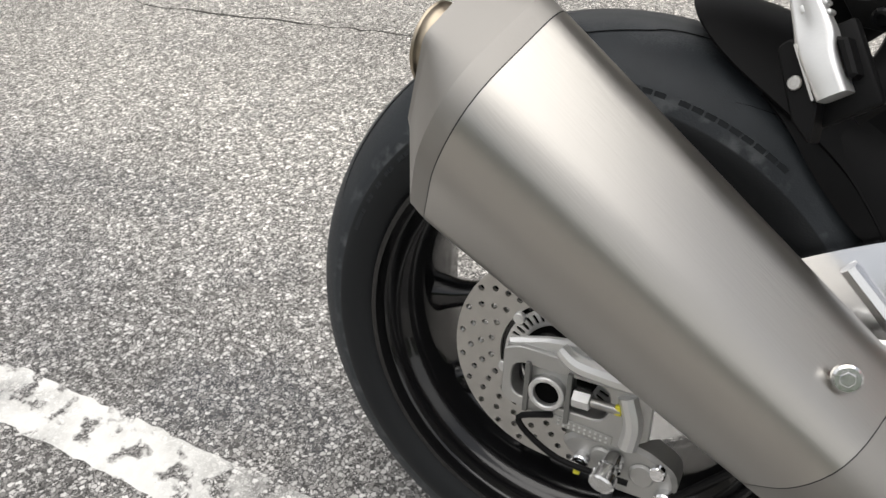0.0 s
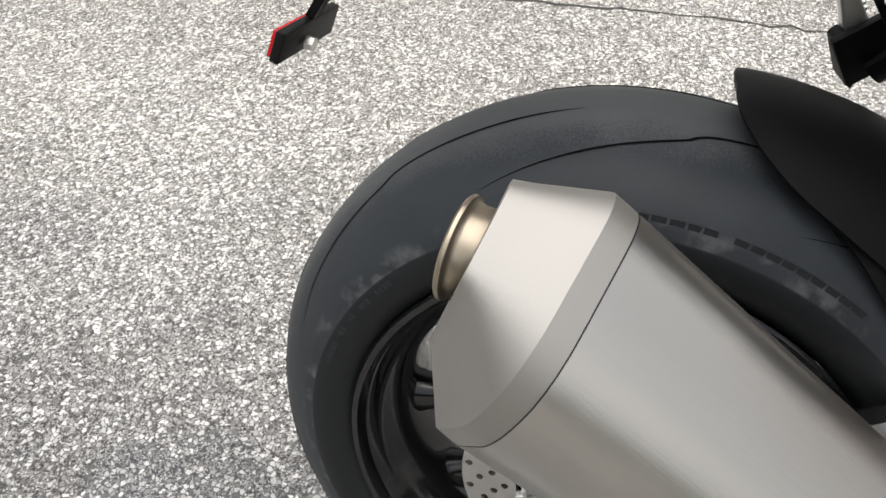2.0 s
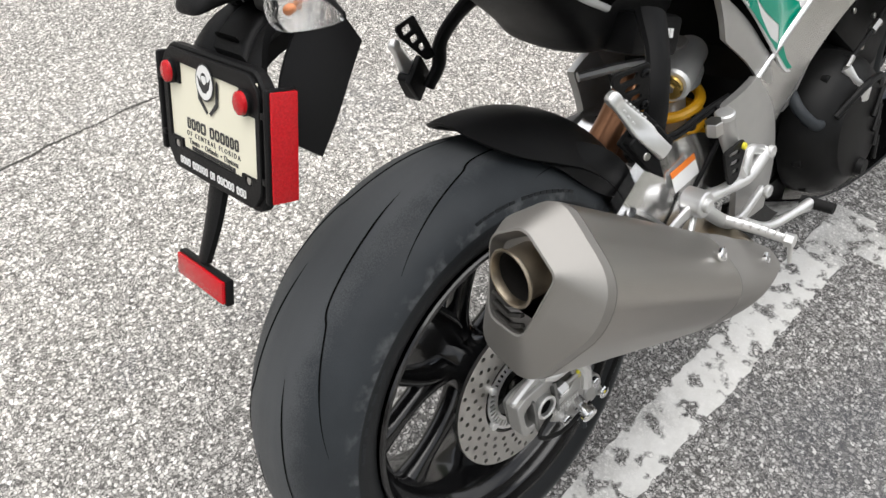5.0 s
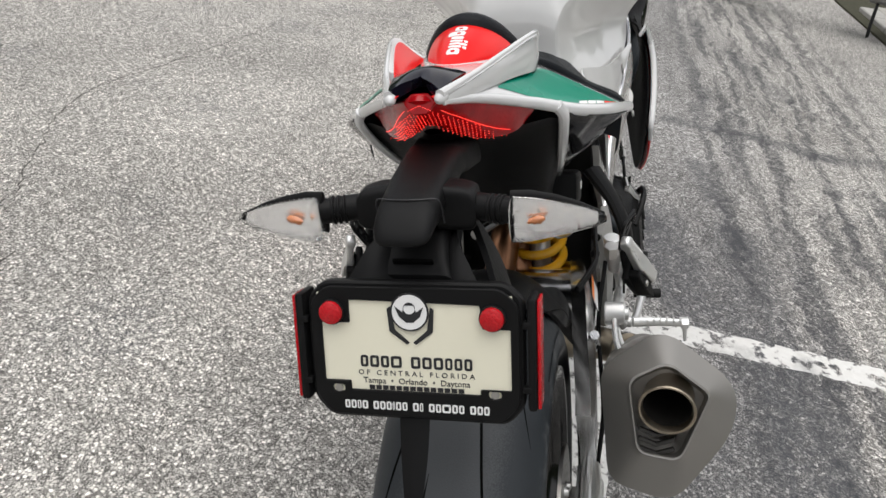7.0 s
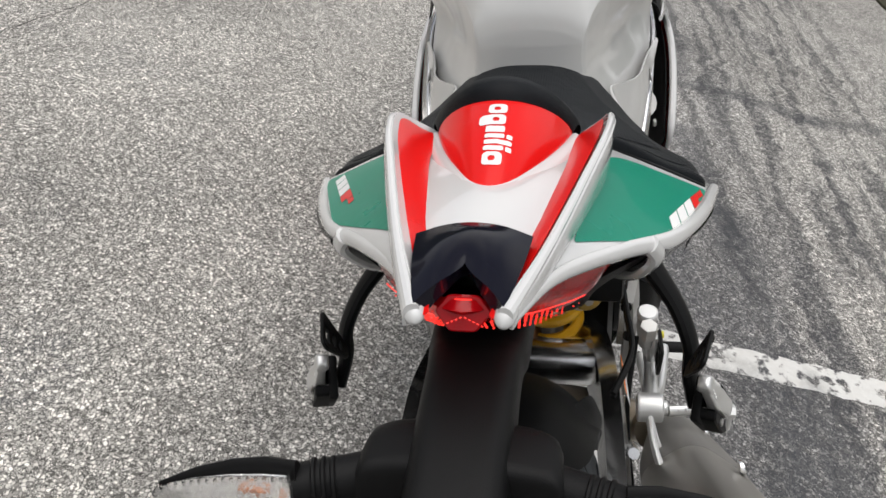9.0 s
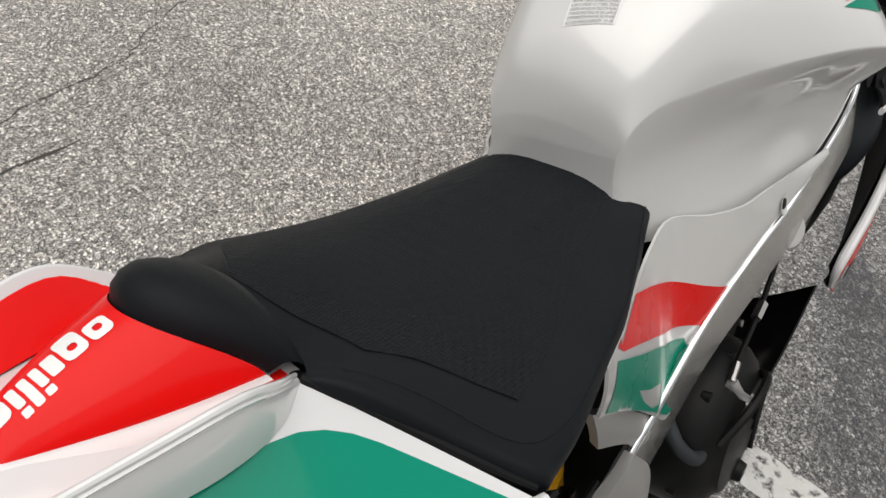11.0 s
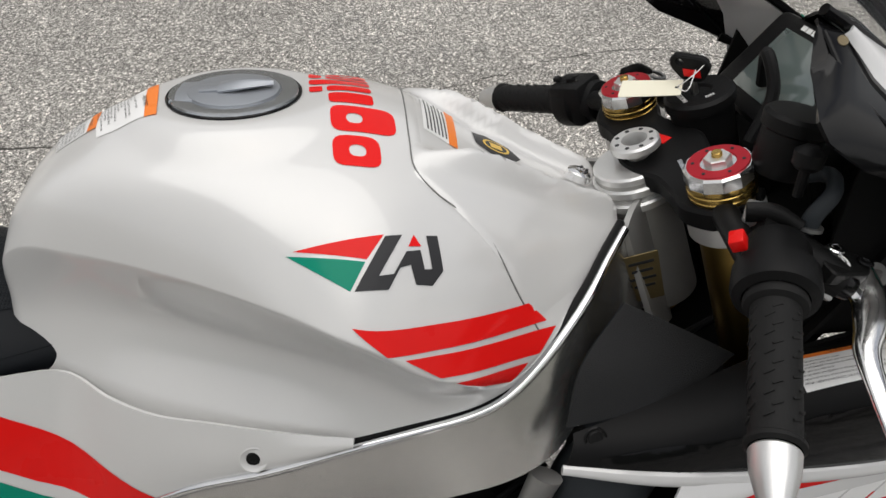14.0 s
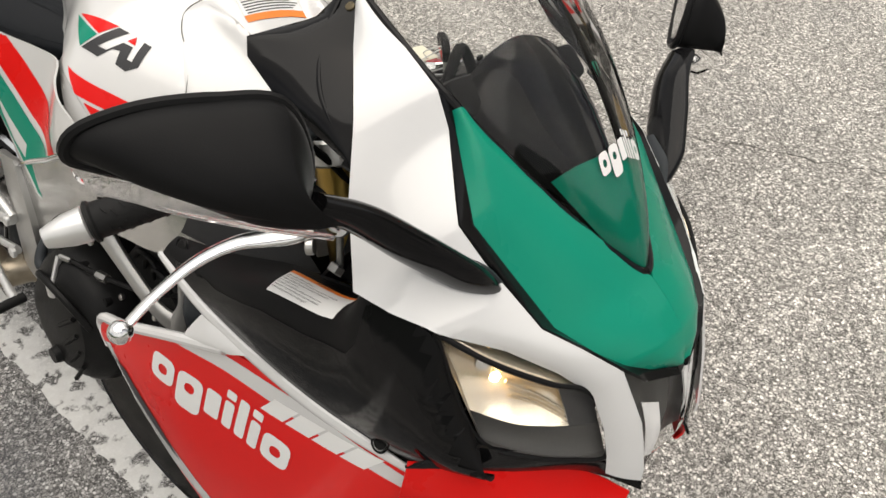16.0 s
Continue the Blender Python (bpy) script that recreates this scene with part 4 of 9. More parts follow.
    ax = V((-1, 0.12, 0.06)).normalized()
    back = loft([rim_ring(0.012, 0.95), rim_ring(0.018, 0.66)], 4, soft_around=False, caps=False)
    part("outlet_face", back, TITAN_CAP, s)
    pipe = turned([(-0.05, 0.0262), (0.008, 0.0262), (0.0105, 0.0278), (0.0120, 0.0296), (0.0140, 0.0300), (0.0152, 0.0288), (0.0145, 0.0268), (0.010, 0.0254), (0.006, 0.0250)], out_c, ax, 48)
    part("tail_pipe", pipe, PIPE, s, "short tan tail pipe with a rolled lip")
    part("pipe_core", turned([(0.0065, 0.0252), (-0.002, 0.0245), (-0.06, 0.0235), (-0.06, 0.0)], out_c, ax, 32), SOOT, s, "sooty inside of the tail pipe")
    for k in range(3):
        c = sil(-0.392 + 0.006 * k - 0.006, -0.213, 0.421 - 0.0105 * k)
        for side in (-1, 1):
            m = basis(c + V((0, side * 0.009, 0.004)), V((0, 1, side * 0.42)), (-1, 0, 0.3))
            part("vent_slot", block((0.021, 0.0045, 0.006), m, 0.0012), TITAN_DARK, s)
    return s


silencer()


# black mudguard over the rear tyre
def mudguard():
    secs = []
    for deg, half, rad, drop in ((86.5, 0.010, 0.341, 0.0), (85, 0.044, 0.342, 0.012), (81, 0.066, 0.344, 0.028), (76, 0.078, 0.346, 0.040), (68, 0.086, 0.349, 0.050), (55, 0.093, 0.352, 0.056), (40, 0.100, 0.354, 0.064), (26, 0.100, 0.352, 0.064)):
        a = math.radians(deg)
        o = V((math.cos(a), 0, math.sin(a)))
        sec = []
        for k in range(9):
            f = (k - 4) / 4
            r = rad - drop * abs(f) ** 2.2
            sec.append(AXLE + o * r + V((0, f * half, 0)))
        secs.append(sec)
    bm = thicken(loft(secs, 30, 25, closed=False, caps=False), 0.003)
    g = part("mudguard", bm, BLACK_MATT, bike, "matt black rear tyre hugger")
    arm = sheet([(0.105, -0.078, 0.592), (0.130, -0.083, 0.574), (0.165, -0.090, 0.540), (0.203, -0.094, 0.510), (0.245, -0.098, 0.492)], [(0.13, -0.048, 0.600), (0.17, -0.062, 0.590), (0.210, -0.076, 0.572), (0.240, -0.086, 0.545), (0.262, -0.094, 0.508)], 12, 6, 0.006, 0.004)
    part("side_flange", arm, BLACK_MATT, g)
    return g


mudguard()

# number-plate hanger
PLATE = basis((-0.248, -0.003, 0.765), (0, -1, 0), (-0.969, 0, 0.247))


def plate_holder():
    w, h = 0.190, 0.124
    outer = [(p.x, p.y) for p in round_loop([(-w / 2, -h / 2 + 0.018, 0), (-w / 2 + 0.015, -h / 2, 0), (w / 2 - 0.015, -h / 2, 0), (w / 2, -h / 2 + 0.018, 0), (w / 2, h / 2 - 0.015, 0), (w / 2 - 0.015, h / 2, 0), (-w / 2 + 0.015, h / 2, 0), (-w / 2, h / 2 - 0.015, 0)], 0.008, 4)]
    hold = part("plate_frame", plate(outer, 0.012, PLATE @ pose(0, 0, -0.014), bev=0.002), BLACK_PLASTIC, bike, "black plastic number plate frame")
    lip = [(x * 0.955, y * 0.94) for x, y in outer]
    window = [(-0.0815, -0.027), (-0.058, -0.027), (-0.058, -0.035), (0.057, -0.035), (0.057, -0.030), (0.0835, -0.030), (0.0835, 0.0235), (0.060, 0.0235), (0.058, 0.044), (-0.056, 0.0465), (-0.056, 0.026), (-0.0815, 0.026)]
    part("frame_face", plate(lip, 0.004, PLATE @ pose(0, 0, -0.002), [window, slot(-0.0693, -0.034, 0.011, 0.007), slot(0.0693, -0.034, 0.011, 0.007)], bev=0.0007), BLACK_PLASTIC, hold, "black plate surround")
    part("show_plate", plate([(-0.085, -0.048), (0.085, -0.048), (0.085, 0.052), (-0.085, 0.052)], 0.001, PLATE @ pose(0, 0, -0.0015)), CREAM, hold, "cream dealer show plate with a round emblem and dark lettering")
    top = PLATE @ pose(0, 0, -0.0003)
    open_blocks([0.0068, 0.0080, 0.0072, 0.0096, 0, 0.0082, 0.0082, 0.0082, 0.0062, 0.0068, 0.0068], 0.0106, 0.0018, top @ pose(0.001, -0.0140, 0), INK, hold)
    lettering("O F   C E N T R A L   F L O R I D A", 0.0064, top @ pose(0.0005, -0.0212, 0), INK, hold, wide=1.08)
    lettering("Tampa  \u2022  Orlando  \u2022  Daytona", 0.0076, top @ pose(0.0005, -0.0288, 0), INK, hold)
    bars([0.005] * 14, 0.004, 0.0011, top @ pose(0.0005, -0.0345, 0), INK, hold, "web_bar")
    open_blocks([0.0046, 0.0046, 0.0034, 0.0050, 0, 0.0050, 0.0048, 0.0044, 0.0018, 0.0048, 0.0044, 0, 0.0050, 0.0030, 0, 0.0050, 0.0046, 0.0076, 0.0048, 0.0046, 0, 0.0052, 0.0046, 0.0046], 0.0076, 0.0011, PLATE @ pose(0, -0.0520, 0.0021), LABEL_WHITE, hold, "dealer_block")
    em = top @ pose(-0.0015, 0.0372, 0.0028)
    for side in (-1, 1):
        part("emblem_wing", plate([(side * x, y) for x, y in ((0.0175, 0.004), (0.0205, 0.002), (0.019, -0.018), (0.004, -0.0295), (0.0015, -0.0275), (0.014, -0.0165))], 0.0004, em @ pose(0, 0, -0.0022)), INK, hold)
    part("emblem_ring", plate(circle(0, 0, 0.0168, 40), 0.0005, em), INK, hold)
    part("emblem_disc", plate(circle(0, 0, 0.0152, 40), 0.0005, em @ pose(0, 0, 0.0003)), LABEL_WHITE, hold)
    part("emblem_bar", plate([(-0.0125, 0.005), (-0.006, 0.0), (-0.004, 0.006), (0.004, 0.006), (0.006, 0.0), (0.0125, 0.005), (0.009, -0.004), (0.003, -0.009), (-0.003, -0.009), (-0.009, -0.004)], 0.0005, em @ pose(0, 0, 0.0006), [circle(0, 0.0035, 0.0052, 16)]), INK, hold)
    for x, y in ((-0.0705, 0.036), (0.0690, 0.034)):
        m = PLATE @ pose(x, y, 0.001)
        n = (PLATE.to_3x3() @ V((0, 0, 1)))
        o = m.translation
        rf = part("round_reflector", turned([(0.0, 0.0112), (0.004, 0.0112), (0.0048, 0.0100)], o, n, 32), BLACK_PLASTIC, hold, "round red plate bolt reflector")
        part("lens", turned([(0.0035, 0.0104), (0.0075, 0.0098), (0.0090, 0.0070), (0.0094, 0.0)], o, n, 32), RED_LENS, rf)
    for x, y in ((-0.0693, -0.034), (0.0693, -0.034)):
        part("bolt", bar((PLATE @ pose(x, y, -0.001)).translation, (PLATE @ pose(x, y, 0.0015)).translation, 0.0035), STEEL, hold)
    for s in (-1, 1):
        m = PLATE @ pose(s * 0.104, 0.002, -0.012)
        part("side_bracket", block((0.008, 0.098, 0.030), m @ pose(-s * 0.003, 0, 0), 0.003), BLACK_PLASTIC, hold)
        part("side_reflector", block((0.003, 0.094, 0.025), m @ pose(s * 0.0025, 0, 0), 0.0012), RED_LENS, hold, "long red side reflector")
        for y in (-0.028, 0.028):
            part("clip", block((0.008, 0.006, 0.006), PLATE @ pose(s * 0.0975, y, 0.0), 0.001), BLACK_PLASTIC, hold)
    strut = sheet([(-0.255, -0.014, 0.715), (-0.275, -0.012, 0.675), (-0.296, -0.008, 0.640)], [(-0.255, 0.014, 0.715), (-0.275, 0.012, 0.675), (-0.296, 0.008, 0.640)], 8, 5, 0.003, 0.007, out=(-1, 0, 0))
    part("hanger_strut", strut, BLACK_PLASTIC, hold)
    m = basis((-0.303, -0.002, 0.626), (0, -1, 0.03), (-0.96, 0, 0.28))
    rb = part("lower_reflector", block((0.100, 0.026, 0.008), m @ pose(0, 0, -0.005), 0.0015), BLACK_PLASTIC, hold, "red bar reflector in a black holder")
    part("lens", block((0.095, 0.022, 0.004), m @ pose(0, 0, 0.0005), 0.001), RED_LENS, rb)
    part("nut", bar((-0.293, -0.012, 0.620), (-0.286, -0.012, 0.619), 0.006, seg=6), STEEL, rb)
    # bracket from the tail down to the frame
    crown = [round_loop([(x, -w, z - h), (x, w, z - h), (x, w * 0.8, z), (x, -w * 0.8, z)], 0.008, 3) for x, w, z, h in ((-0.150, 0.030, 0.858, 0.020), (-0.185, 0.032, 0.846, 0.022), (-0.205, 0.036, 0.832, 0.020), (-0.213, 0.040, 0.822, 0.012))]
    part("upper_bracket", loft(crown, 12, soft_around=False), BLACK_PLASTIC, hold, "black moulded bracket under the tail arm")
    # a dark block paints in the shade of the slot
    part("bracket_slot", block((0.003, 0.036, 0.006), basis((-0.2085, 0.0, 0.8325), (1, 0, 0.6), (-0.6, 0, 1)), 0.001), RECESS_SHADE, hold)
    for s in (-1, 1):
        part("bracket_leg", sheet([(-0.150, s * 0.030, 0.852), (-0.185, s * 0.036, 0.842), (-0.207, s * 0.052, 0.820), (-0.222, s * 0.066, 0.790), (-0.232, s * 0.070, 0.760)], [(-0.155, s * 0.016, 0.835), (-0.195, s * 0.018, 0.822), (-0.212, s * 0.024, 0.808), (-0.226, s * 0.036, 0.790), (-0.236, s * 0.044, 0.760)], 14, 8, 0.004, 0.008, out=(-1, 0, 0.4)), BLACK_PLASTIC, hold)
        part("bracket_wing", sheet([(-0.12, s * 0.025, 0.850), (-0.16, s * 0.045, 0.838), (-0.20, s * 0.064, 0.808), (-0.222, s * 0.072, 0.76)], [(-0.10, s * 0.040, 0.80), (-0.13, s * 0.060, 0.785), (-0.16, s * 0.074, 0.76), (-0.19, s * 0.080, 0.73)], 10, 6, 0.004, 0.006, out=(0, s, 0)), BLACK_PLASTIC, hold)
    return hold


hold = plate_holder()


def tail_arm():
    """The black stalk under the tail lamp with its lamp cover and the bar that carries the signals."""
    secs = []
    for x, z, w, h in ((-0.03, 0.874, 0.0335, 0.040), (-0.085, 0.881, 0.0320, 0.030), (-0.096, 0.884, 0.0300, 0.030), (-0.15, 0.882, 0.0290, 0.031), (-0.195, 0.878, 0.0280, 0.028), (-0.218, 0.8745, 0.0275, 0.022), (-0.231, 0.8690, 0.0255, 0.015), (-0.2375, 0.8655, 0.021, 0.009), (-0.2400, 0.8640, 0.013, 0.004)):
        secs.append(round_loop([(x, -w, z - h / 2), (x, w, z - h / 2), (x, w * 0.88, z + h / 2), (x, -w * 0.88, z + h / 2)], 0.012, 4))
    arm = part("tail_arm", loft(secs, 30, soft_around=False), BLACK_PLASTIC, bike, "black plastic tail arm with lamp cover")
    part("arm_seam", tube([(-0.198, -0.0288, 0.864), (-0.2035, -0.0262, 0.8880), (-0.2075, -0.014, 0.8895), (-0.209, 0, 0.8898), (-0.2075, 0.014, 0.8895), (-0.2035, 0.0262, 0.8880), (-0.198, 0.0288, 0.864)], 0.0007, 6, 30), INK, arm)
    for s in (-1, 1):
        sock = [round_loop([(x - r * 1.1, s * y, z - r), (x + r * 1.25, s * y, z - r), (x + r * 1.25, s * y, z + r * 0.55), (x + r * 0.6, s * y, z + r * 0.9), (x - r * 0.9, s * y, z + r)], 0.008, 4) for x, y, z, r in ((-0.162, 0.018, 0.870, 0.020), (-0.163, 0.040, 0.868, 0.0195), (-0.166, 0.0495, 0.868, 0.0175), (-0.170, 0.053, 0.868, 0.0135))]
        part("arm_socket", loft(sock, 10, soft_around=False), BLACK_PLASTIC, arm)
        part("stem", bar((-0.170, s * 0.050, 0.868), (-0.182, s * 0.088, 0.868), 0.0122, 0.0115, 20, 0.001), BLACK_PLASTIC, arm)
        for k in range(3):
            part("stem_ring", bar((-0.1758 - 0.0012 * k, s * (0.065 + 0.005 * k), 0.868), (-0.1765 - 0.0012 * k, s * (0.0678 + 0.005 * k), 0.868), 0.0132, seg=20, bev=0.0008), BLACK_PLASTIC, arm)
    return arm


tail_arm()


def signal(s):
    """A turn signal: black back, clear wedge lens, bright reflector and amber bulb."""
    def ring(y, cx, cz, dx, dz, lean=0.0):
        return [V((cx + dx * math.cos(a) + lean * math.sin(a), s * y, cz + dz * math.sin(a) * (1.0 if math.sin(a) > 0 else 1.0))) for a in (2 * math.pi * k / 20 for k in range(20))]
    rows = [ring(0.0845, -0.196, 0.866, 0.011, 0.016), ring(0.0862, -0.196, 0.866, 0.0155, 0.0195), ring(0.100, -0.196, 0.866, 0.016, 0.0185), ring(0.120, -0.195, 0.8665, 0.0142, 0.0150), ring(0.140, -0.194, 0.8665, 0.011, 0.0105), ring(0.154, -0.193, 0.866, 0.007, 0.0062), ring(0.1625, -0.192, 0.8655, 0.0025, 0.0025)]
    sig = part("turn_signal", grid(rows, True, True), CLEAR, bike, "clear wedge-shaped turn signal with amber bulb")
    sig.visible_shadow = False
    back = [ring(0.0835, -0.182, 0.867, 0.006, 0.0200), ring(0.100, -0.1805, 0.868, 0.0055, 0.0188), ring(0.120, -0.1805, 0.868, 0.005, 0.0150), ring(0.140, -0.1830, 0.8675, 0.004, 0.0102), ring(0.161, -0.1875, 0.8665, 0.0016, 0.003)]
    part("housing", grid(back, True, True), BLACK_PLASTIC, sig)
    inner = [ring(0.0870, -0.1885, 0.866, 0.004, 0.0175), ring(0.100, -0.1880, 0.866, 0.004, 0.0165), ring(0.120, -0.1875, 0.8665, 0.0035, 0.0130), ring(0.140, -0.188, 0.8665, 0.003, 0.0085), ring(0.155, -0.1885, 0.866, 0.0015, 0.0040)]
    part("reflector", grid(inner, True, True), REFLECTOR, sig)
    part("bulb", turned([(-0.008, 0.0), (-0.006, 0.0018), (0.0, 0.0032), (0.004, 0.0028), (0.007, 0.0016), (0.008, 0.0)], (-0.1965, s * 0.106, 0.8665), (0.1, s * 1.0, 0.15), 16), AMBER, sig)
    for k in range(16):
        y = 0.088 + 0.0046 * k
        zt = float(np.interp(y, [0.0862, 0.100, 0.120, 0.140, 0.154, 0.1625], [0.0195, 0.0185, 0.0150, 0.0105, 0.0062, 0.0025]))
        part("lens_rib", block((0.0016, 0.0016, 0.0030), basis((-0.1925, s * y, 0.8665 + zt * 0.93), (1, 0, 0), (0, 0, 1)), 0.0004), CLEAR_SMOOTH, sig)
    return sig


signal(-1)
signal(1)


# swinging arm, caliper and axle on the silencer's side
def swing_arm():
    sides = []
    for s in (-1, 1):
        low = 0.045 if s > 0 else 0.0  # the chain side runs lower
        a = [(0.092, s * 0.136, 0.437), (0.125, s * 0.134, 0.462), (0.184, s * 0.128, 0.502 - low), (0.236, s * 0.124, 0.530 - low), (0.285, s * 0.120, 0.545 - low), (0.385, s * 0.112, 0.530 - low), (0.47, s * 0.095, 0.49)]
        b = [(0.092, s * 0.138, 0.285), (0.12, s * 0.137, 0.302), (0.16, s * 0.134, 0.33), (0.25, s * 0.128, 0.37), (0.33, s * 0.122, 0.40), (0.40, s * 0.112, 0.41), (0.47, s * 0.095, 0.41)]
        sides.append(part("swing_arm", sheet(a, b, 40, 12, 0.012 * 1, 0.022, out=(0, s, 0)), ALU, bike, "polished aluminium swinging arm", 40))
    arm = sides[0]
    part("cross_tube", bar((0.40, -0.10, 0.465), (0.40, 0.10, 0.465), 0.035, bev=0.003), ALU, arm)
    part("rib", tube([(0.200, -0.138, 0.500), (0.255, -0.139, 0.455), (0.30, -0.136, 0.41)], 0.007, 8, 12), ALU, arm)
    m = basis((0.325, -0.1345, 0.500), (0.93, 0.05, 0.06), (0.06, -1, 0.3))
    part("warning_label", block((0.062, 0.030, 0.0006), m, 0), LABEL_WHITE, arm, "small white and orange warning label")
    part("label_band", block((0.062, 0.009, 0.0008), m @ pose(0, 0.0105, 0.0002), 0), ORANGE, arm)
    # axle carrier
    m = basis((0.010, -0.134, 0.305), (0.97, 0, 0.10), (0, -1, 0))

    def at(x, y, z):
        return (m @ pose(x, y, z)).translation
    outline = [(p.x, p.y) for p in round_loop([(-0.045, -0.016, 0), (-0.038, -0.022, 0), (-0.010, -0.027, 0), (0.070, -0.036, 0), (0.095, -0.020, 0), (0.095, 0.032, 0), (0.034, 0.038, 0), (-0.030, 0.040, 0), (-0.045, 0.034, 0)], 0.004, 3)]
    window = [(p.x, p.y) for p in round_loop([(-0.036, -0.013, 0), (0.056, -0.014, 0), (0.058, 0.022, 0), (-0.036, 0.023, 0)], 0.014, 5)]
    part("axle_carrier", plate(outline, 0.022, m @ pose(0, 0, -0.012), [window], 0.0012), ALU_CAST, arm, "cast aluminium axle carrier with an adjuster window")
    part("carrier_back", plate([(x * 0.96, y * 0.9) for x, y in outline], 0.004, m @ pose(0, 0, -0.018), [window[:]]), CAST_DARK, arm)
    part("carrier_flange", plate([(-0.046, 0.030), (0.05, 0.028), (0.10, 0.026), (0.10, 0.048), (0.03, 0.056), (-0.008, 0.050), (-0.044, 0.040)], 0.010, m @ pose(0, 0, -0.006), bev=0.003), ALU_SATIN, arm)
    for x in (-0.0195, 0.0205):
        part("guide_bar", block((0.0048, 0.052, 0.016), m @ pose(x, 0.001, 0.006), 0.0008), CAST_DARK, arm, "dark adjuster guide")
    part("adjuster_block", block((0.036, 0.044, 0.012), m @ pose(0.0005, 0.001, 0.000), 0.001), ALU_CAST, arm)
    part("axle_nut", turned([(-0.004, 0.0172), (0.006, 0.0172), (0.0072, 0.0160), (0.0072, 0.0132), (0.0062, 0.0122), (0.001, 0.0120)], at(0, 0, 0.008), m.to_3x3() @ V((0, 0, 1)), 40), ALU_SATIN, arm, "hollow axle nut")
    # a dark disc paints in the shade of the hollow axle
    part("axle_bore", bar(at(0, 0, 0.004), at(0, 0, 0.0092), 0.0121, seg=28), RECESS_SHADE, arm, "near-black disc painted as the shaded axle bore")
    part("adjuster_bolt", bar(at(0.040, 0.004, 0.010), at(0.068, 0.004, 0.010), 0.0042, seg=12), STEEL, arm)
    for k in range(9):
        part("thread", bar(at(0.043 + 0.0026 * k, 0.004, 0.010), at(0.0442 + 0.0026 * k, 0.004, 0.010), 0.0049, seg=12), STEEL, arm)
    part("adjuster_nut", bar(at(0.0245, 0.004, 0.010), at(0.041, 0.004, 0.010), 0.0088, seg=6, bev=0.001), ALU_SATIN, arm)
    part("paint_mark", block((0.006, 0.010, 0.004), m @ pose(0.066, 0.005, 0.012), 0.001), YELLOW_INK, arm)
    part("grip_strip", block((0.056, 0.010, 0.006), m @ pose(0.036, -0.0275, 0.009, 0, 0, -5), 0.001), ALU_CAST, arm)
    for k in range(10):
        for j in range(2):
            part("stud", block((0.0022, 0.0022, 0.0014), m @ pose(0.014 + 0.005 * k, -0.0235 - 0.0045 * j - 0.0004 * k, 0.0124), 0.0005), ALU_SATIN, arm)
    part("weld_seam", tube([at(0.008, 0.046, 0.006), at(0.022, 0.038, 0.009), at(0.05, 0.034, 0.009), at(0.09, 0.030, 0.006)], [0.007, 0.009, 0.009, 0.008], 10, 16), ALU_SATIN, arm)
    part("weld_seam", tube([at(0.072, 0.020, 0.009), at(0.080, -0.004, 0.011), at(0.078, -0.030, 0.010)], 0.009, 10, 14), ALU_SATIN, arm)
    return arm


swing_arm()


def caliper():
    m = basis((0.080, -0.122, 0.243), (0.97, 0, 0.16), (0, -1, 0))
    outline = [(p.x, p.y) for p in round_loop([(-0.050, 0.018, 0), (-0.035, 0.030, 0), (0.030, 0.030, 0), (0.060, 0.012, 0), (0.062, -0.012, 0), (0.040, -0.026, 0), (-0.010, -0.022, 0), (-0.030, -0.004, 0)], 0.010, 3)]
    c = part("brake_caliper", plate(outline, 0.034, m @ pose(0, 0, -0.022), bev=0.004), ALU_CAST, bike, "grey two-piston rear brake caliper")
    for x, y, r, h in ((-0.026, 0.004, 0.0085, 0.010), (0.044, 0.012, 0.0075, 0.006), (0.052, -0.014, 0.010, 0.010), (0.0, -0.018, 0.006, 0.005)):
        bolt((m @ pose(x, y, 0.012)).translation, m.to_3x3() @ V((0, 0, 1)), r, h, CHROME, c)
    for x, y in ((-0.028, -0.006), (0.053, -0.012)):
        part("paint_mark", block((0.006, 0.004, 0.003), m @ pose(x, y, 0.0215), 0.0008), YELLOW_INK, c)
    for x, y, r in ((-0.008, 0.012, 0.011), (0.030, 0.004, 0.012)):
        part("piston_boss", bar((m @ pose(x, y, 0.008)).translation, (m @ pose(x, y, 0.016)).translation, r, seg=28, bev=0.002), ALU_CAST, c)
    part("guide_pin", turned([(0, 0.011), (0.012, 0.011), (0.013, 0.0085), (0.020, 0.0085), (0.021, 0.0125), (0.030, 0.0125), (0.032, 0.011), (0.032, 0.0)], (m @ pose(0.004, 0.012, 0.010)).translation, m.to_3x3() @ V((-0.15, -0.35, 1)), 24), ALU, c)
    part("bleed_nipple", bar((m @ pose(0.002, -0.012, 0.02)).translation, (m @ pose(0.0, -0.036, 0.022)).translation, 0.006, 0.004), RUBBER, c)
    part("brake_hose", tube([(m @ pose(0.052, -0.014, 0.02)).translation, (m @ pose(0.085, 0.02, 0.02)).translation, V((0.21, -0.15, 0.35)), V((0.32, -0.14, 0.45)), V((0.38, -0.15, 0.53))], 0.0035, 8, 30), BLACK_PLASTIC, c)
    part("sensor_lead", tube([(0.02, -0.145, 0.285), (-0.01, -0.15, 0.27), (0.03, -0.15, 0.245), (0.10, -0.145, 0.245)], 0.003, 8, 20), BLACK_PLASTIC, c)
    return c


caliper()


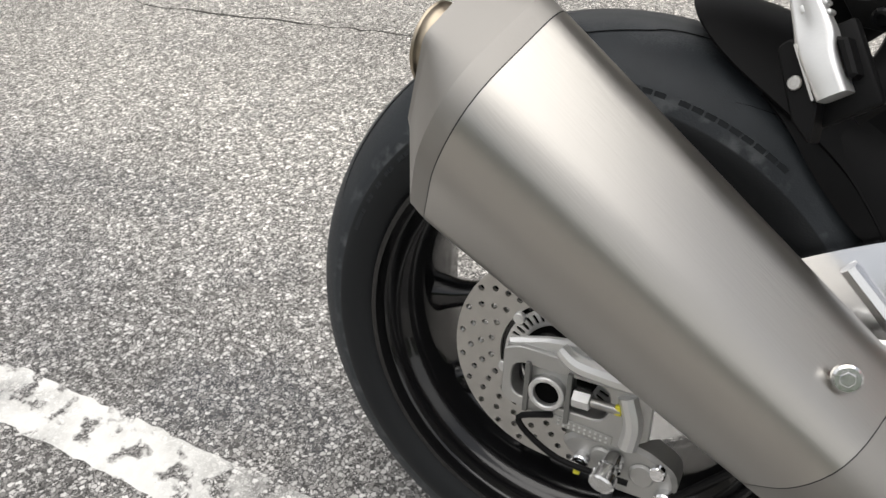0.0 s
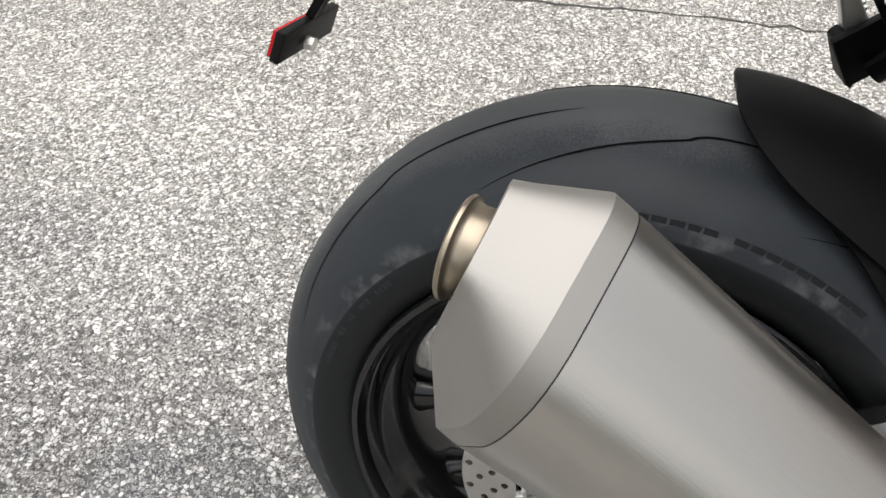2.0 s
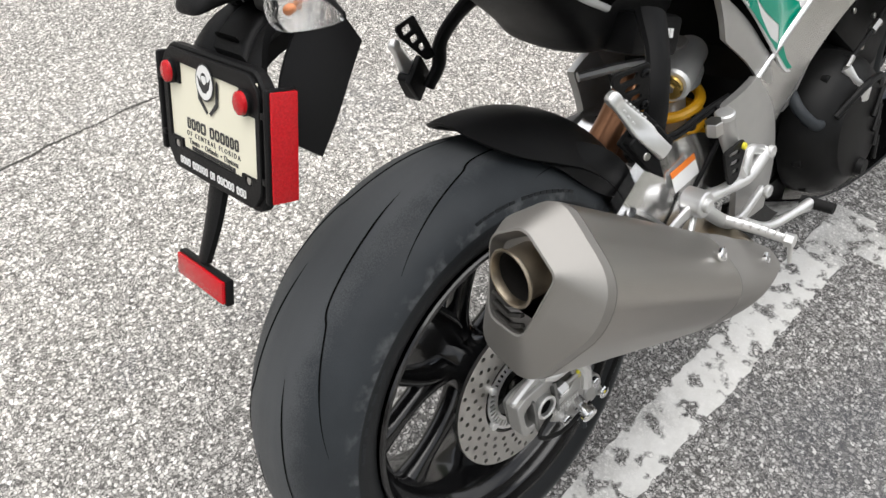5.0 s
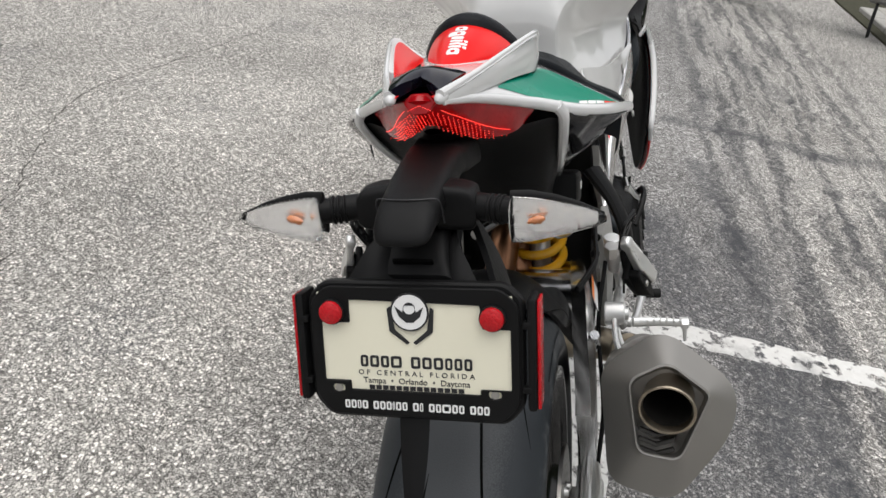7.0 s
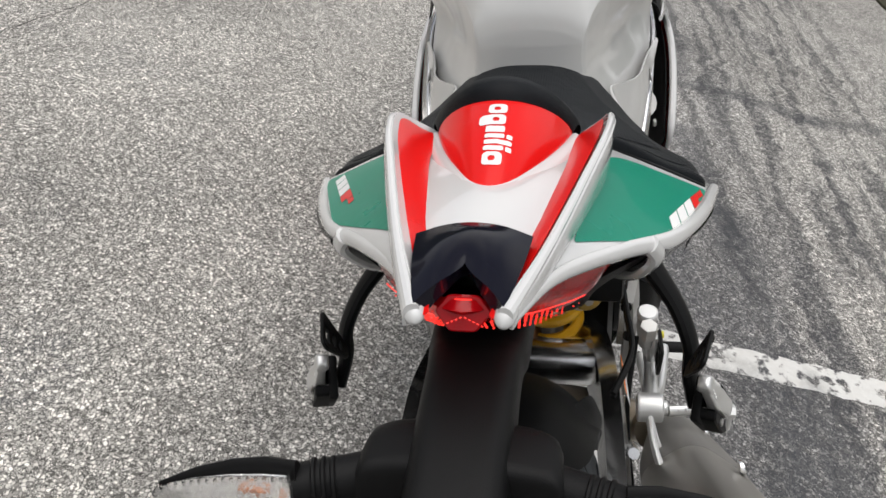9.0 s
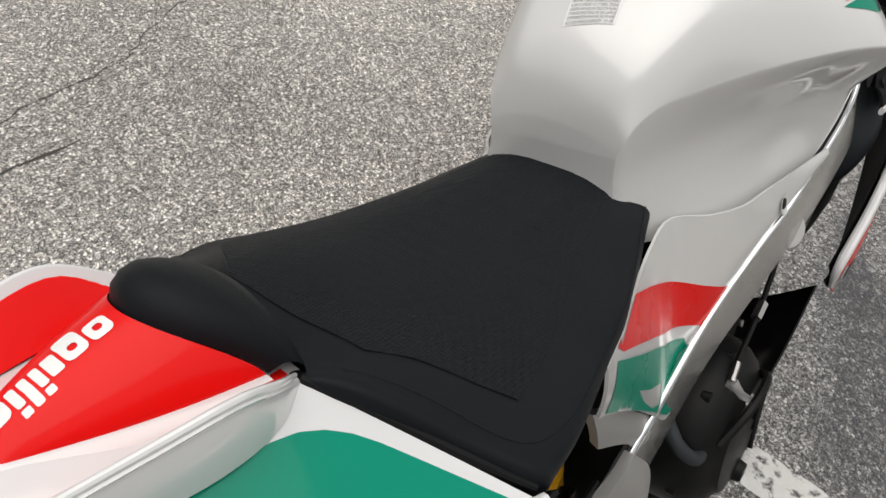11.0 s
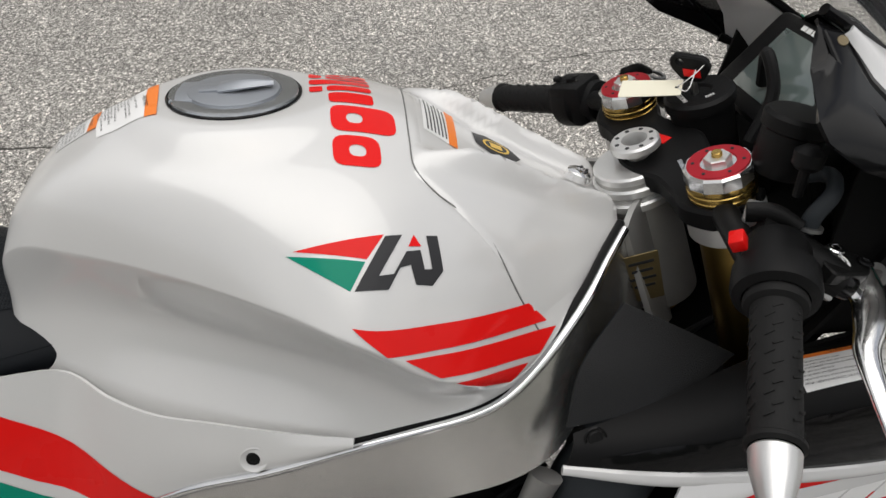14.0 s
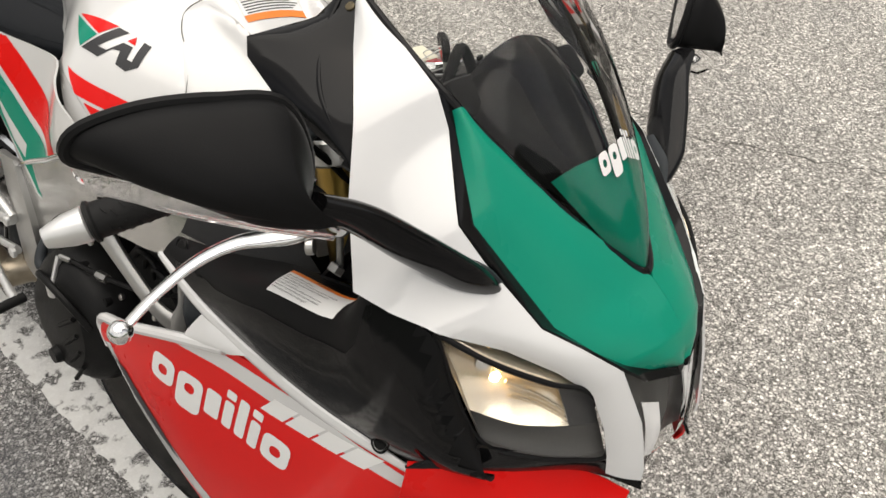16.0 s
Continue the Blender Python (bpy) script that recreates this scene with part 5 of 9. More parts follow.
def shock():
    top, low = V((0.435, -0.035, 0.600)), V((0.458, -0.035, 0.440))
    d = (low - top).normalized()
    sh = part("shock_absorber", bar(top, low + d * 0.05, 0.019, seg=24, bev=0.002), ALU_SATIN, bike, "rear shock absorber with a yellow coil spring")
    u = d.orthogonal().normalized()
    w = d.cross(u)
    n = 150
    pts = []
    for k in range(n):
        a = 2 * math.pi * 4.2 * k / (n - 1)
        pts.append(top + d * (0.030 + 0.145 * k / (n - 1)) + (u * math.cos(a) + w * math.sin(a)) * 0.040)
    part("coil_spring", tube(pts, 0.0082, 10, n), YELLOW, sh, "yellow coil spring")
    for k in range(3):
        part("preload_ring", bar(top + d * (0.010 + 0.007 * k), top + d * (0.016 + 0.007 * k), 0.046 - 0.002 * k, seg=40, bev=0.0012), ALU_SATIN, sh)
    part("head", bar(top - d * 0.035, top + d * 0.012, 0.030, seg=28, bev=0.006), ALU_CAST, sh)
    res = part("reservoir", bar((0.365, -0.082, 0.600), (0.470, -0.045, 0.612), 0.0255, seg=32, bev=0.004), ALU_SATIN, sh, "grey damper reservoir with a gold adjuster")
    part("adjuster", bar((0.359, -0.084, 0.5995), (0.366, -0.082, 0.600), 0.0175, seg=32, bev=0.002), BRASS, res, "gold adjuster knob")
    part("adjuster_screw", bar((0.356, -0.085, 0.599), (0.361, -0.0835, 0.5995), 0.006, seg=6), STEEL, res)
    return sh


shock()


def headers():
    h = part("exhaust_header", tube([(0.33, 0.045, 0.44), (0.375, 0.03, 0.50), (0.42, 0.02, 0.555), (0.50, 0.0, 0.58)], 0.027, 20, 20), COPPER, bike, "heat-tinted copper exhaust header")
    part("second_pipe", tube([(0.40, -0.01, 0.44), (0.43, 0.005, 0.50), (0.47, 0.01, 0.55), (0.56, 0.0, 0.57)], 0.026, 20, 20), COPPER, h)
    part("bracket", tube([(0.34, 0.06, 0.595), (0.40, 0.02, 0.600), (0.44, -0.03, 0.605)], 0.008, 8, 12), CAST_DARK, h)
    return h


headers()


def passenger_peg():
    """The folding peg with its hanger and slotted guard, on the machine's near side."""
    br = part("peg_bracket", tube([(0.235, -0.135, 0.745), (0.206, -0.166, 0.708), (0.186, -0.180, 0.676), (0.180, -0.182, 0.645), (0.160, -0.188, 0.617)], [0.022, 0.017, 0.016, 0.016, 0.014], 12, 24, flat=0.5, up=(1, 0, 0)), BLACK_MATT, bike, "black passenger peg hanger with slotted guard")
    m = basis((0.110, -0.178, 0.713), (0.951, -0.294, 0.091), (-0.258, -0.922, -0.287))
    out = [(p.x, p.y) for p in round_loop([(-0.0014, -0.003, 0), (-0.0005, 0.0088, 0), (0.0462, 0.0070, 0), (0.0550, -0.0585, 0), (0.0330, -0.0560, 0), (0.0255, -0.0443, 0)], [0.007, 0.008, 0.005, 0.005, 0.005, 0.006], 4)]
    guard = part("slotted_guard", plate(out, 0.004, m @ pose(0, 0, -0.004), [slot(0.0200, -0.0032, 0.0215, 0.0096), slot(0.0267, -0.0194, 0.0172, 0.0082), slot(0.0343, -0.0350, 0.0130, 0.0086)], 0.0008), BLACK_METAL, br, "black slotted heel guard")
    for x, y in ((0.0409, -0.0038), (0.0467, -0.0483)):
        o = (m @ pose(x, y, 0.0)).translation
        part("guard_screw", turned([(0.0, 0.0062), (0.0016, 0.0060), (0.0028, 0.0046), (0.0030, 0.0026), (0.0012, 0.0024), (0.0012, 0.0)], o, m.to_3x3() @ V((0, 0, 1)), 20), BLACK_GLOSS, guard)
    m = basis((0.1046, -0.180, 0.703), (0.543, -0.345, -0.765), (-0.356, -0.92, 0.162))
    rows = []
    for u, lo, hi, z in ((-0.0035, -0.0040, 0.0004, 0.002), (-0.0020, -0.0078, 0.0036, 0.005), (0.003, -0.0098, 0.0054, 0.0068), (0.009, -0.0102, 0.0050, 0.0066), (0.014, -0.0100, 0.0034, 0.0052), (0.033, -0.0126, 0.0044, 0.0054), (0.049, -0.0152, 0.0058, 0.0060), (0.060, -0.0166, 0.0062, 0.0074), (0.070, -0.0160, 0.0040, 0.0092), (0.080, -0.0150, 0.0034, 0.0100), (0.0955, -0.0140, 0.0034, 0.0096)):
        ring = round_loop([(u, lo, -z), (u, hi, -z), (u, hi, z * 0.9), (u, (lo * 0.35 + hi * 0.65), z), (u, lo * 0.7 + hi * 0.3, z * (0.72 if 0.012 < u < 0.05 else 1.0)), (u, lo, z * 0.9)], 0.003, 3)
        rows.append([m @ p for p in ring])
    pg = part("passenger_peg", loft(rows, 40, soft_around=False), ALU_SATIN, br, "satin aluminium folding passenger peg", 50)
    for k in range(6):
        part("peg_tooth", block((0.0034, 0.0034, 0.009), m @ pose(0.017 + 0.0062 * k, 0.0046 + 0.0003 * k, 0.0), 0.0012), ALU_SATIN, pg)
    for k in range(3):
        part("raised_mark", block((0.0045, 0.0026, 0.0008), m @ pose(0.022 + 0.009 * k, -0.0045 - 0.0012 * k, 0.0046), 0.0003), ALU_SATIN, pg)
    cl = [(p.x, p.y) for p in round_loop([(0.0538, -0.0269, 0), (0.0526, -0.0160, 0), (0.0968, -0.0150, 0), (0.1179, -0.0263, 0), (0.0999, -0.0317, 0), (0.0745, -0.0293, 0)], 0.004, 3)]
    cv = part("clevis", plate(cl, 0.018, m @ pose(0, 0, -0.014), bev=0.0015), BLACK_MATT, br, "black peg clevis")
    part("clevis_cheek", plate([(0.062, 0.0045), (0.066, 0.0110), (0.088, 0.0100), (0.090, 0.0045)], 0.016, m @ pose(0, 0, -0.012), bev=0.002), BLACK_MATT, cv)
    part("clevis_back", block((0.055, 0.046, 0.010), m @ pose(0.080, -0.008, -0.015), 0.003), BLACK_MATT, cv)
    part("washer", plate(slot(0.076, -0.0155, 0.036, 0.0016), 0.017, m @ pose(0, 0, -0.010)), STEEL, cv)
    bolt((m @ pose(0.0795, -0.0228, 0.003)).translation, m.to_3x3() @ V((0, 0, 1)), 0.0044, 0.003, STEEL, cv)
    return br


def mirror_tree(ob, parent):
    o = mirrored(ob, parent)
    for child in list(ob.children):
        mirror_tree(child, o)


mirror_tree(passenger_peg(), bike)


def rearset():
    """Rider's foot rest, brake pedal, heel guard and master cylinder."""
    hub = V((0.305, -0.168, 0.474))
    r = part("rider_footrest", tube([hub, (0.36, -0.172, 0.468), (0.42, -0.176, 0.465), (0.474, -0.170, 0.480)], [0.012, 0.009, 0.010, 0.012], 12, 20), ALU_SATIN, bike, "satin aluminium rider footrest hanger")
    part("arm_low", tube([hub, (0.345, -0.18, 0.432), (0.398, -0.178, 0.402), (0.478, -0.170, 0.414)], 0.010, 12, 20, flat=0.6), ALU_SATIN, r)
    part("arm_up", tube([(0.41, -0.176, 0.462), (0.425, -0.172, 0.50), (0.474, -0.168, 0.482)], 0.008, 12, 12), ALU_SATIN, r)
    part("arm_heel", tube([(0.41, -0.176, 0.462), (0.392, -0.175, 0.49), (0.385, -0.175, 0.528)], 0.007, 12, 12), ALU_SATIN, r)
    for p in ((0.305, -0.182, 0.474), (0.476, -0.178, 0.481), (0.480, -0.178, 0.414), (0.398, -0.188, 0.402)):
        bolt(p, (0, -1, 0), 0.010, 0.006, ALU_SATIN, r)
    part("pivot_boss", bar((0.305, -0.150, 0.474), (0.305, -0.182, 0.474), 0.019, seg=28, bev=0.002), ALU_SATIN, r)
    m = basis((0.366, -0.178, 0.510), (0.97, 0, -0.1), (0, -1, 0))
    out = [(p.x, p.y) for p in round_loop([(-0.028, 0.022, 0), (0.020, 0.030, 0), (0.030, 0.016, 0), (0.020, -0.028, 0), (0.0, -0.034, 0), (-0.010, -0.020, 0)], 0.006, 3)]
    part("heel_guard", plate(out, 0.004, m, [slot(0.0, 0.014, 0.026, 0.007), slot(0.004, 0.0, 0.022, 0.007), slot(0.008, -0.014, 0.016, 0.007)], 0.0008), BLACK_METAL, r, "black slotted heel guard")
    bolt((m @ pose(0.020, 0.020, 0.004)).translation, (0, -1, 0), 0.005, 0.004, YELLOW_INK, r)
    pg = part("foot_peg", tube([(0.335, -0.195, 0.440), (0.345, -0.235, 0.436), (0.350, -0.275, 0.432)], [0.0085, 0.0075, 0.0065], 12, 14, flat=0.7), ALU_SATIN, r, "knurled aluminium foot peg")
    for k in range(7):
        part("peg_tooth", block((0.014, 0.0025, 0.005), pose(0.340 + 0.0012 * k, -0.208 - 0.0105 * k, 0.4430 - 0.0006 * k), 0.001), ALU_SATIN, pg)
    part("peg_feeler", bar((0.351, -0.278, 0.430), (0.354, -0.280, 0.396), 0.004, 0.003), ALU_SATIN, pg)
    part("peg_end", bar((0.350, -0.272, 0.432), (0.351, -0.284, 0.432), 0.010, seg=6, bev=0.001), ALU_SATIN, pg)
    part("brake_pedal", tube([(0.398, -0.186, 0.402), (0.45, -0.20, 0.375), (0.51, -0.21, 0.372), (0.55, -0.215, 0.372)], [0.009, 0.007, 0.007, 0.009], 12, 18), ALU_SATIN, r, "aluminium brake pedal")
    part("pedal_toe", bar((0.552, -0.200, 0.372), (0.556, -0.250, 0.370), 0.009, bev=0.001), GRIP, r)
    mc = part("brake_cylinder", tube([(0.375, -0.160, 0.570), (0.382, -0.162, 0.540), (0.392, -0.165, 0.510)], [0.012, 0.0125, 0.011], 20, 12), ALU_CAST, r, "grey rear brake master cylinder")
    part("cap", bar((0.374, -0.160, 0.568), (0.372, -0.160, 0.578), 0.0135, seg=28, bev=0.002), ALU_SATIN, mc)
    part("banjo", bar((0.350, -0.160, 0.555), (0.346, -0.160, 0.575), 0.012, seg=6, bev=0.001), STEEL, mc)
    for k in range(2):
        part("hose", tube([(0.43, -0.132, 0.570 + 0.004 * k), (0.37, -0.134, 0.5685 + 0.007 * k), (0.30, -0.136, 0.566 + 0.006 * k), (0.235, -0.112, 0.553 + 0.006 * k)], 0.0036, 8, 24), BLACK_PLASTIC, r, "black rubber hose")
    for x in (0.33, 0.39):
        part("hose_clip", bar((x, -0.1345, 0.567), (x + 0.006, -0.1345, 0.5672), 0.0075, seg=12, bev=0.001), BLACK_PLASTIC, r)
    part("silencer_link", tube([(0.305, -0.165, 0.470), (0.25, -0.168, 0.463), (0.20, -0.178, 0.455)], [0.011, 0.008, 0.010], 10, 12, flat=0.5), ALU_SATIN, r)
    part("silencer_link", tube([(0.31, -0.165, 0.466), (0.28, -0.175, 0.44), (0.26, -0.185, 0.425)], 0.007, 10, 12, flat=0.6), ALU_SATIN, r)
    return r


rearset()
# ---- tank ----
def tank():
    def prof(x, p):
        right = [V((x, y, z)) for y, z in p]
        left = [V((x, -y, z)) for y, z in reversed(p[:-1])]
        return right + left
    st = [
        (0.522, [(-0.0830, 0.790), (-0.0650, 0.852), (-0.0641, 0.8719), (-0.0635, 0.8761), (-0.0420, 0.8910), (-0.0200, 0.8950), (0, 0.8960)]),
        (0.528, [(-0.0870, 0.789), (-0.0705, 0.852), (-0.0711, 0.8929), (-0.0705, 0.8971), (-0.0500, 0.9150), (-0.0220, 0.9210), (0, 0.9220)]),
        (0.538, [(-0.0910, 0.788), (-0.0740, 0.852), (-0.0756, 0.9039), (-0.0750, 0.9081), (-0.0570, 0.9350), (-0.0240, 0.9430), (0, 0.9450)]),
        (0.557, [(-0.0990, 0.784), (-0.0800, 0.854), (-0.0841, 0.9099), (-0.0835, 0.9141), (-0.0660, 0.9540), (-0.0280, 0.9660), (0, 0.9680)]),
        (0.590, [(-0.1150, 0.777), (-0.0900, 0.857), (-0.0986, 0.9139), (-0.0980, 0.9181), (-0.0780, 0.9720), (-0.0330, 0.9880), (0, 0.9910)]),
        (0.630, [(-0.1320, 0.770), (-0.1000, 0.857), (-0.1151, 0.9159), (-0.1145, 0.9201), (-0.0910, 0.9850), (-0.0400, 1.0060), (0, 1.0100)]),
        (0.700, [(-0.1520, 0.766), (-0.1180, 0.852), (-0.1486, 0.9169), (-0.1480, 0.9211), (-0.1160, 0.9910), (-0.0520, 1.0160), (0, 1.0230)]),
        (0.770, [(-0.1680, 0.768), (-0.1380, 0.847), (-0.1901, 0.9169), (-0.1895, 0.9211), (-0.1510, 0.9830), (-0.0620, 1.0190), (0, 1.0290)]),
        (0.825, [(-0.1805, 0.781), (-0.1630, 0.847), (-0.2166, 0.9109), (-0.2160, 0.9151), (-0.1670, 0.9780), (-0.0660, 1.0170), (0, 1.0280)]),
        (0.890, [(-0.1825, 0.801), (-0.1845, 0.836), (-0.2141, 0.8779), (-0.2135, 0.8821), (-0.1560, 0.9600), (-0.0620, 1.0030), (0, 1.0120)]),
        (0.950, [(-0.1735, 0.823), (-0.1785, 0.8365), (-0.186, 0.854), (-0.185, 0.868), (-0.130, 0.944), (-0.052, 0.982), (0, 0.988)]),
        (1.005, [(-0.139, 0.866), (-0.141, 0.872), (-0.143, 0.878), (-0.140, 0.886), (-0.095, 0.930), (-0.042, 0.956), (0, 0.962)]),
        (1.075, [(-0.057, 0.900), (-0.057, 0.906), (-0.056, 0.912), (-0.053, 0.917), (-0.040, 0.924), (-0.020, 0.930), (0, 0.932)]),
    ]
    # draw the two rows of the shoulder line together to a crisp edge
    for x, p in st[:10]:
        (ya, za), (yb, zb) = p[2], p[3]
        up = 0.009 if 0.55 < x < 0.78 else 0.005 if x < 0.85 else 0.0
        za, zb = za + up, zb + up
        p[2], p[3] = (ya + (yb - ya) * 0.3 - 0.0008, za + (zb - za) * 0.3), (yb - (yb - ya) * 0.2 - 0.0008, zb - (zb - za) * 0.2)
    bm = loft([prof(x, p) for x, p in st], 90, 181, closed=False, caps=False)
    bm.verts.ensure_lookup_table()
    rear = [v for v in bm.verts if v.is_boundary and v.co.x < 0.5225]
    rear.sort(key=lambda v: v.index)
    bm.faces.new(rear)
    return part("fuel_tank", bm, PEARL, bike, "pearl white fuel tank with red, green and black graphics", 50)


TANK = tank()


def skin_z(x, y):
    p = on_skin(TANK, [(x, y, 1.0)], (0, 0, -1), 0.0)[0]
    return p.z if p else 0.9


def tank_cover():
    """The airbox cover at the tank's front: two ridges with a channel between them."""
    xs = [0.872 + (1.078 - 0.872) * k / 30 for k in range(31)]
    rows = []
    for x in xs:
        f = (x - 0.872) / 0.206
        yr = 0.078 - 0.042 * f
        half = (0.100 + 0.055 * min(1, f * 2.2)) if f < 0.5 else 0.155 - 0.085 * (f - 0.5) / 0.5
        rise = 0.017 * min(1, f * 4) * (1 if f < 0.92 else (1 - f) / 0.08)
        row = []
        for k in range(61):
            y = -half + 2 * half * k / 60
            base = skin_z(x, y * 0.995)
            r = math.exp(-((abs(y) - yr) / 0.010) ** 2) * rise
            if abs(y) < yr:
                r = max(r, 0) - (0.020 * min(1, f * 3) * (1 - 0.7 * f) * min(1, (yr - abs(y)) / 0.016))
            edge = min(1.0, (half - abs(y)) / 0.006, f / 0.03 + 0.05)
            row.append(V((x, y, base + 0.0022 * edge - 0.0004 + r * edge)))
        rows.append(row)
    for v in TANK.data.vertices:
        f = (v.co.x - 0.872) / 0.206
        half = (0.100 + 0.055 * min(1, f * 2.2)) if f < 0.5 else 0.155 - 0.085 * (f - 0.5) / 0.5
        inside = min(1.0, max(0.0, (half - 0.008 - abs(v.co.y)) / 0.010)) * min(1.0, max(0.0, (f - 0.06) / 0.06))
        if v.co.z > 0.85:
            v.co.z -= 0.034 * inside
    c = part("airbox_cover", grid(rows), PEARL, TANK, "pearl white airbox cover with two ridges", 60)
    for s in (-1, 1):
        pts = []
        for x, y in ((0.869, 0.0), (0.870, 0.06), (0.873, 0.092), (0.889, 0.110), (0.927, 0.126), (0.955, 0.150), (0.985, 0.163)):
            pts.append((x, s * y))
        path = catmull([(x, y, 0) for x, y in pts], 50)
        got = [q for q in on_skin(TANK, [(p.x, p.y, 1.0) for p in path], (0, 0, -1), 0.0004) if q]
        part("cover_seam", tube(got, 0.0007, 6, len(got) * 2), GAP, TANK, "thin panel gap")
    o = V((1.041, -0.004, 0.952))
    part("boss", turned([(-0.004, 0.0135), (0.003, 0.0125), (0.005, 0.009), (0.0055, 0.004), (0.001, 0.003)], o, (0.25, 0, 1), 28), ALU, TANK, "round aluminium boss")
    # solid black dots stand in for the shaded holes of the boss
    for k in range(6):
        a = 2 * math.pi * k / 6
        part("boss_hole", bar(o + V((0.0075 * math.cos(a), 0.0075 * math.sin(a), 0.003)), o + V((0.0075 * math.cos(a), 0.0075 * math.sin(a), 0.0056)), 0.0016, seg=8), INK, TANK)
    return c


COVER = tank_cover()


def filler_cap():
    z0, z1 = skin_z(0.660, 0.0), skin_z(0.785, 0.0)
    zc = skin_z(0.721, 0.045) + 0.004
    slope = (z1 - z0) / 0.125 * 0.5
    for v in TANK.data.vertices:
        d = math.hypot(v.co.x - 0.721, v.co.y)
        if d < 0.105 and v.co.z > 0.9:
            f = min(1.0, max(0.0, (0.105 - d) / 0.038))
            f = f * f * (3 - 2 * f)
            v.co.z += (zc + slope * (v.co.x - 0.721) - v.co.z) * f
    TANK.data.update()
    o = V((0.721, 0.0, zc - 0.0005))
    n = V((-slope, 0, 1)).normalized()
    c = part("filler_cap", turned([(-0.006, 0.0585), (0.0020, 0.0582), (0.0030, 0.0572), (0.0025, 0.0560), (0.0020, 0.0550)], o, n, 72), BLACK_GLOSS, TANK, "dark grey aircraft-style filler cap")
    part("ring", turned([(0.0015, 0.0562), (0.0042, 0.0550), (0.0046, 0.0520), (0.0040, 0.0405), (0.0025, 0.0395)], o, n, 72), SILVER_DARK, c, "brushed grey cap ring")
    part("lid", turned([(0.0030, 0.0398), (0.0056, 0.0390), (0.0062, 0.0370), (0.0066, 0.0)], o, n, 64), CAP_GREY, c)
    m = basis(o + n * 0.0068, (1, 0, 0.1), n)
    part("lid_rib", sheet([(m @ V((-0.012, -0.012, 0))), (m @ V((0.010, -0.011, 0.0015))), (m @ V((0.034, -0.001, 0)))], [(m @ V((-0.012, 0.012, 0))), (m @ V((0.010, 0.011, 0.0015))), (m @ V((0.034, 0.001, 0)))], 12, 7, 0.004, 0.002, out=n), CAP_GREY, c)
    part("key_flap", block((0.030, 0.018, 0.003), m @ pose(-0.014, 0, 0.001), 0.001), CAP_GREY, c)
    part("lid_tab", block((0.030, 0.046, 0.003), m @ pose(-0.037, 0, -0.0014), 0.0012), CAP_GREY, c)
    return c


SILVER_DARK = material("brushed grey alloy", (0.52, 0.54, 0.56), 0.24, 0.9, 0.1, 60, 0.05, 500)
CAP_GREY = material("grey cap alloy", (0.34, 0.36, 0.39), 0.38, 0.6, 0.06, 60, 0.05, 900)
filler_cap()


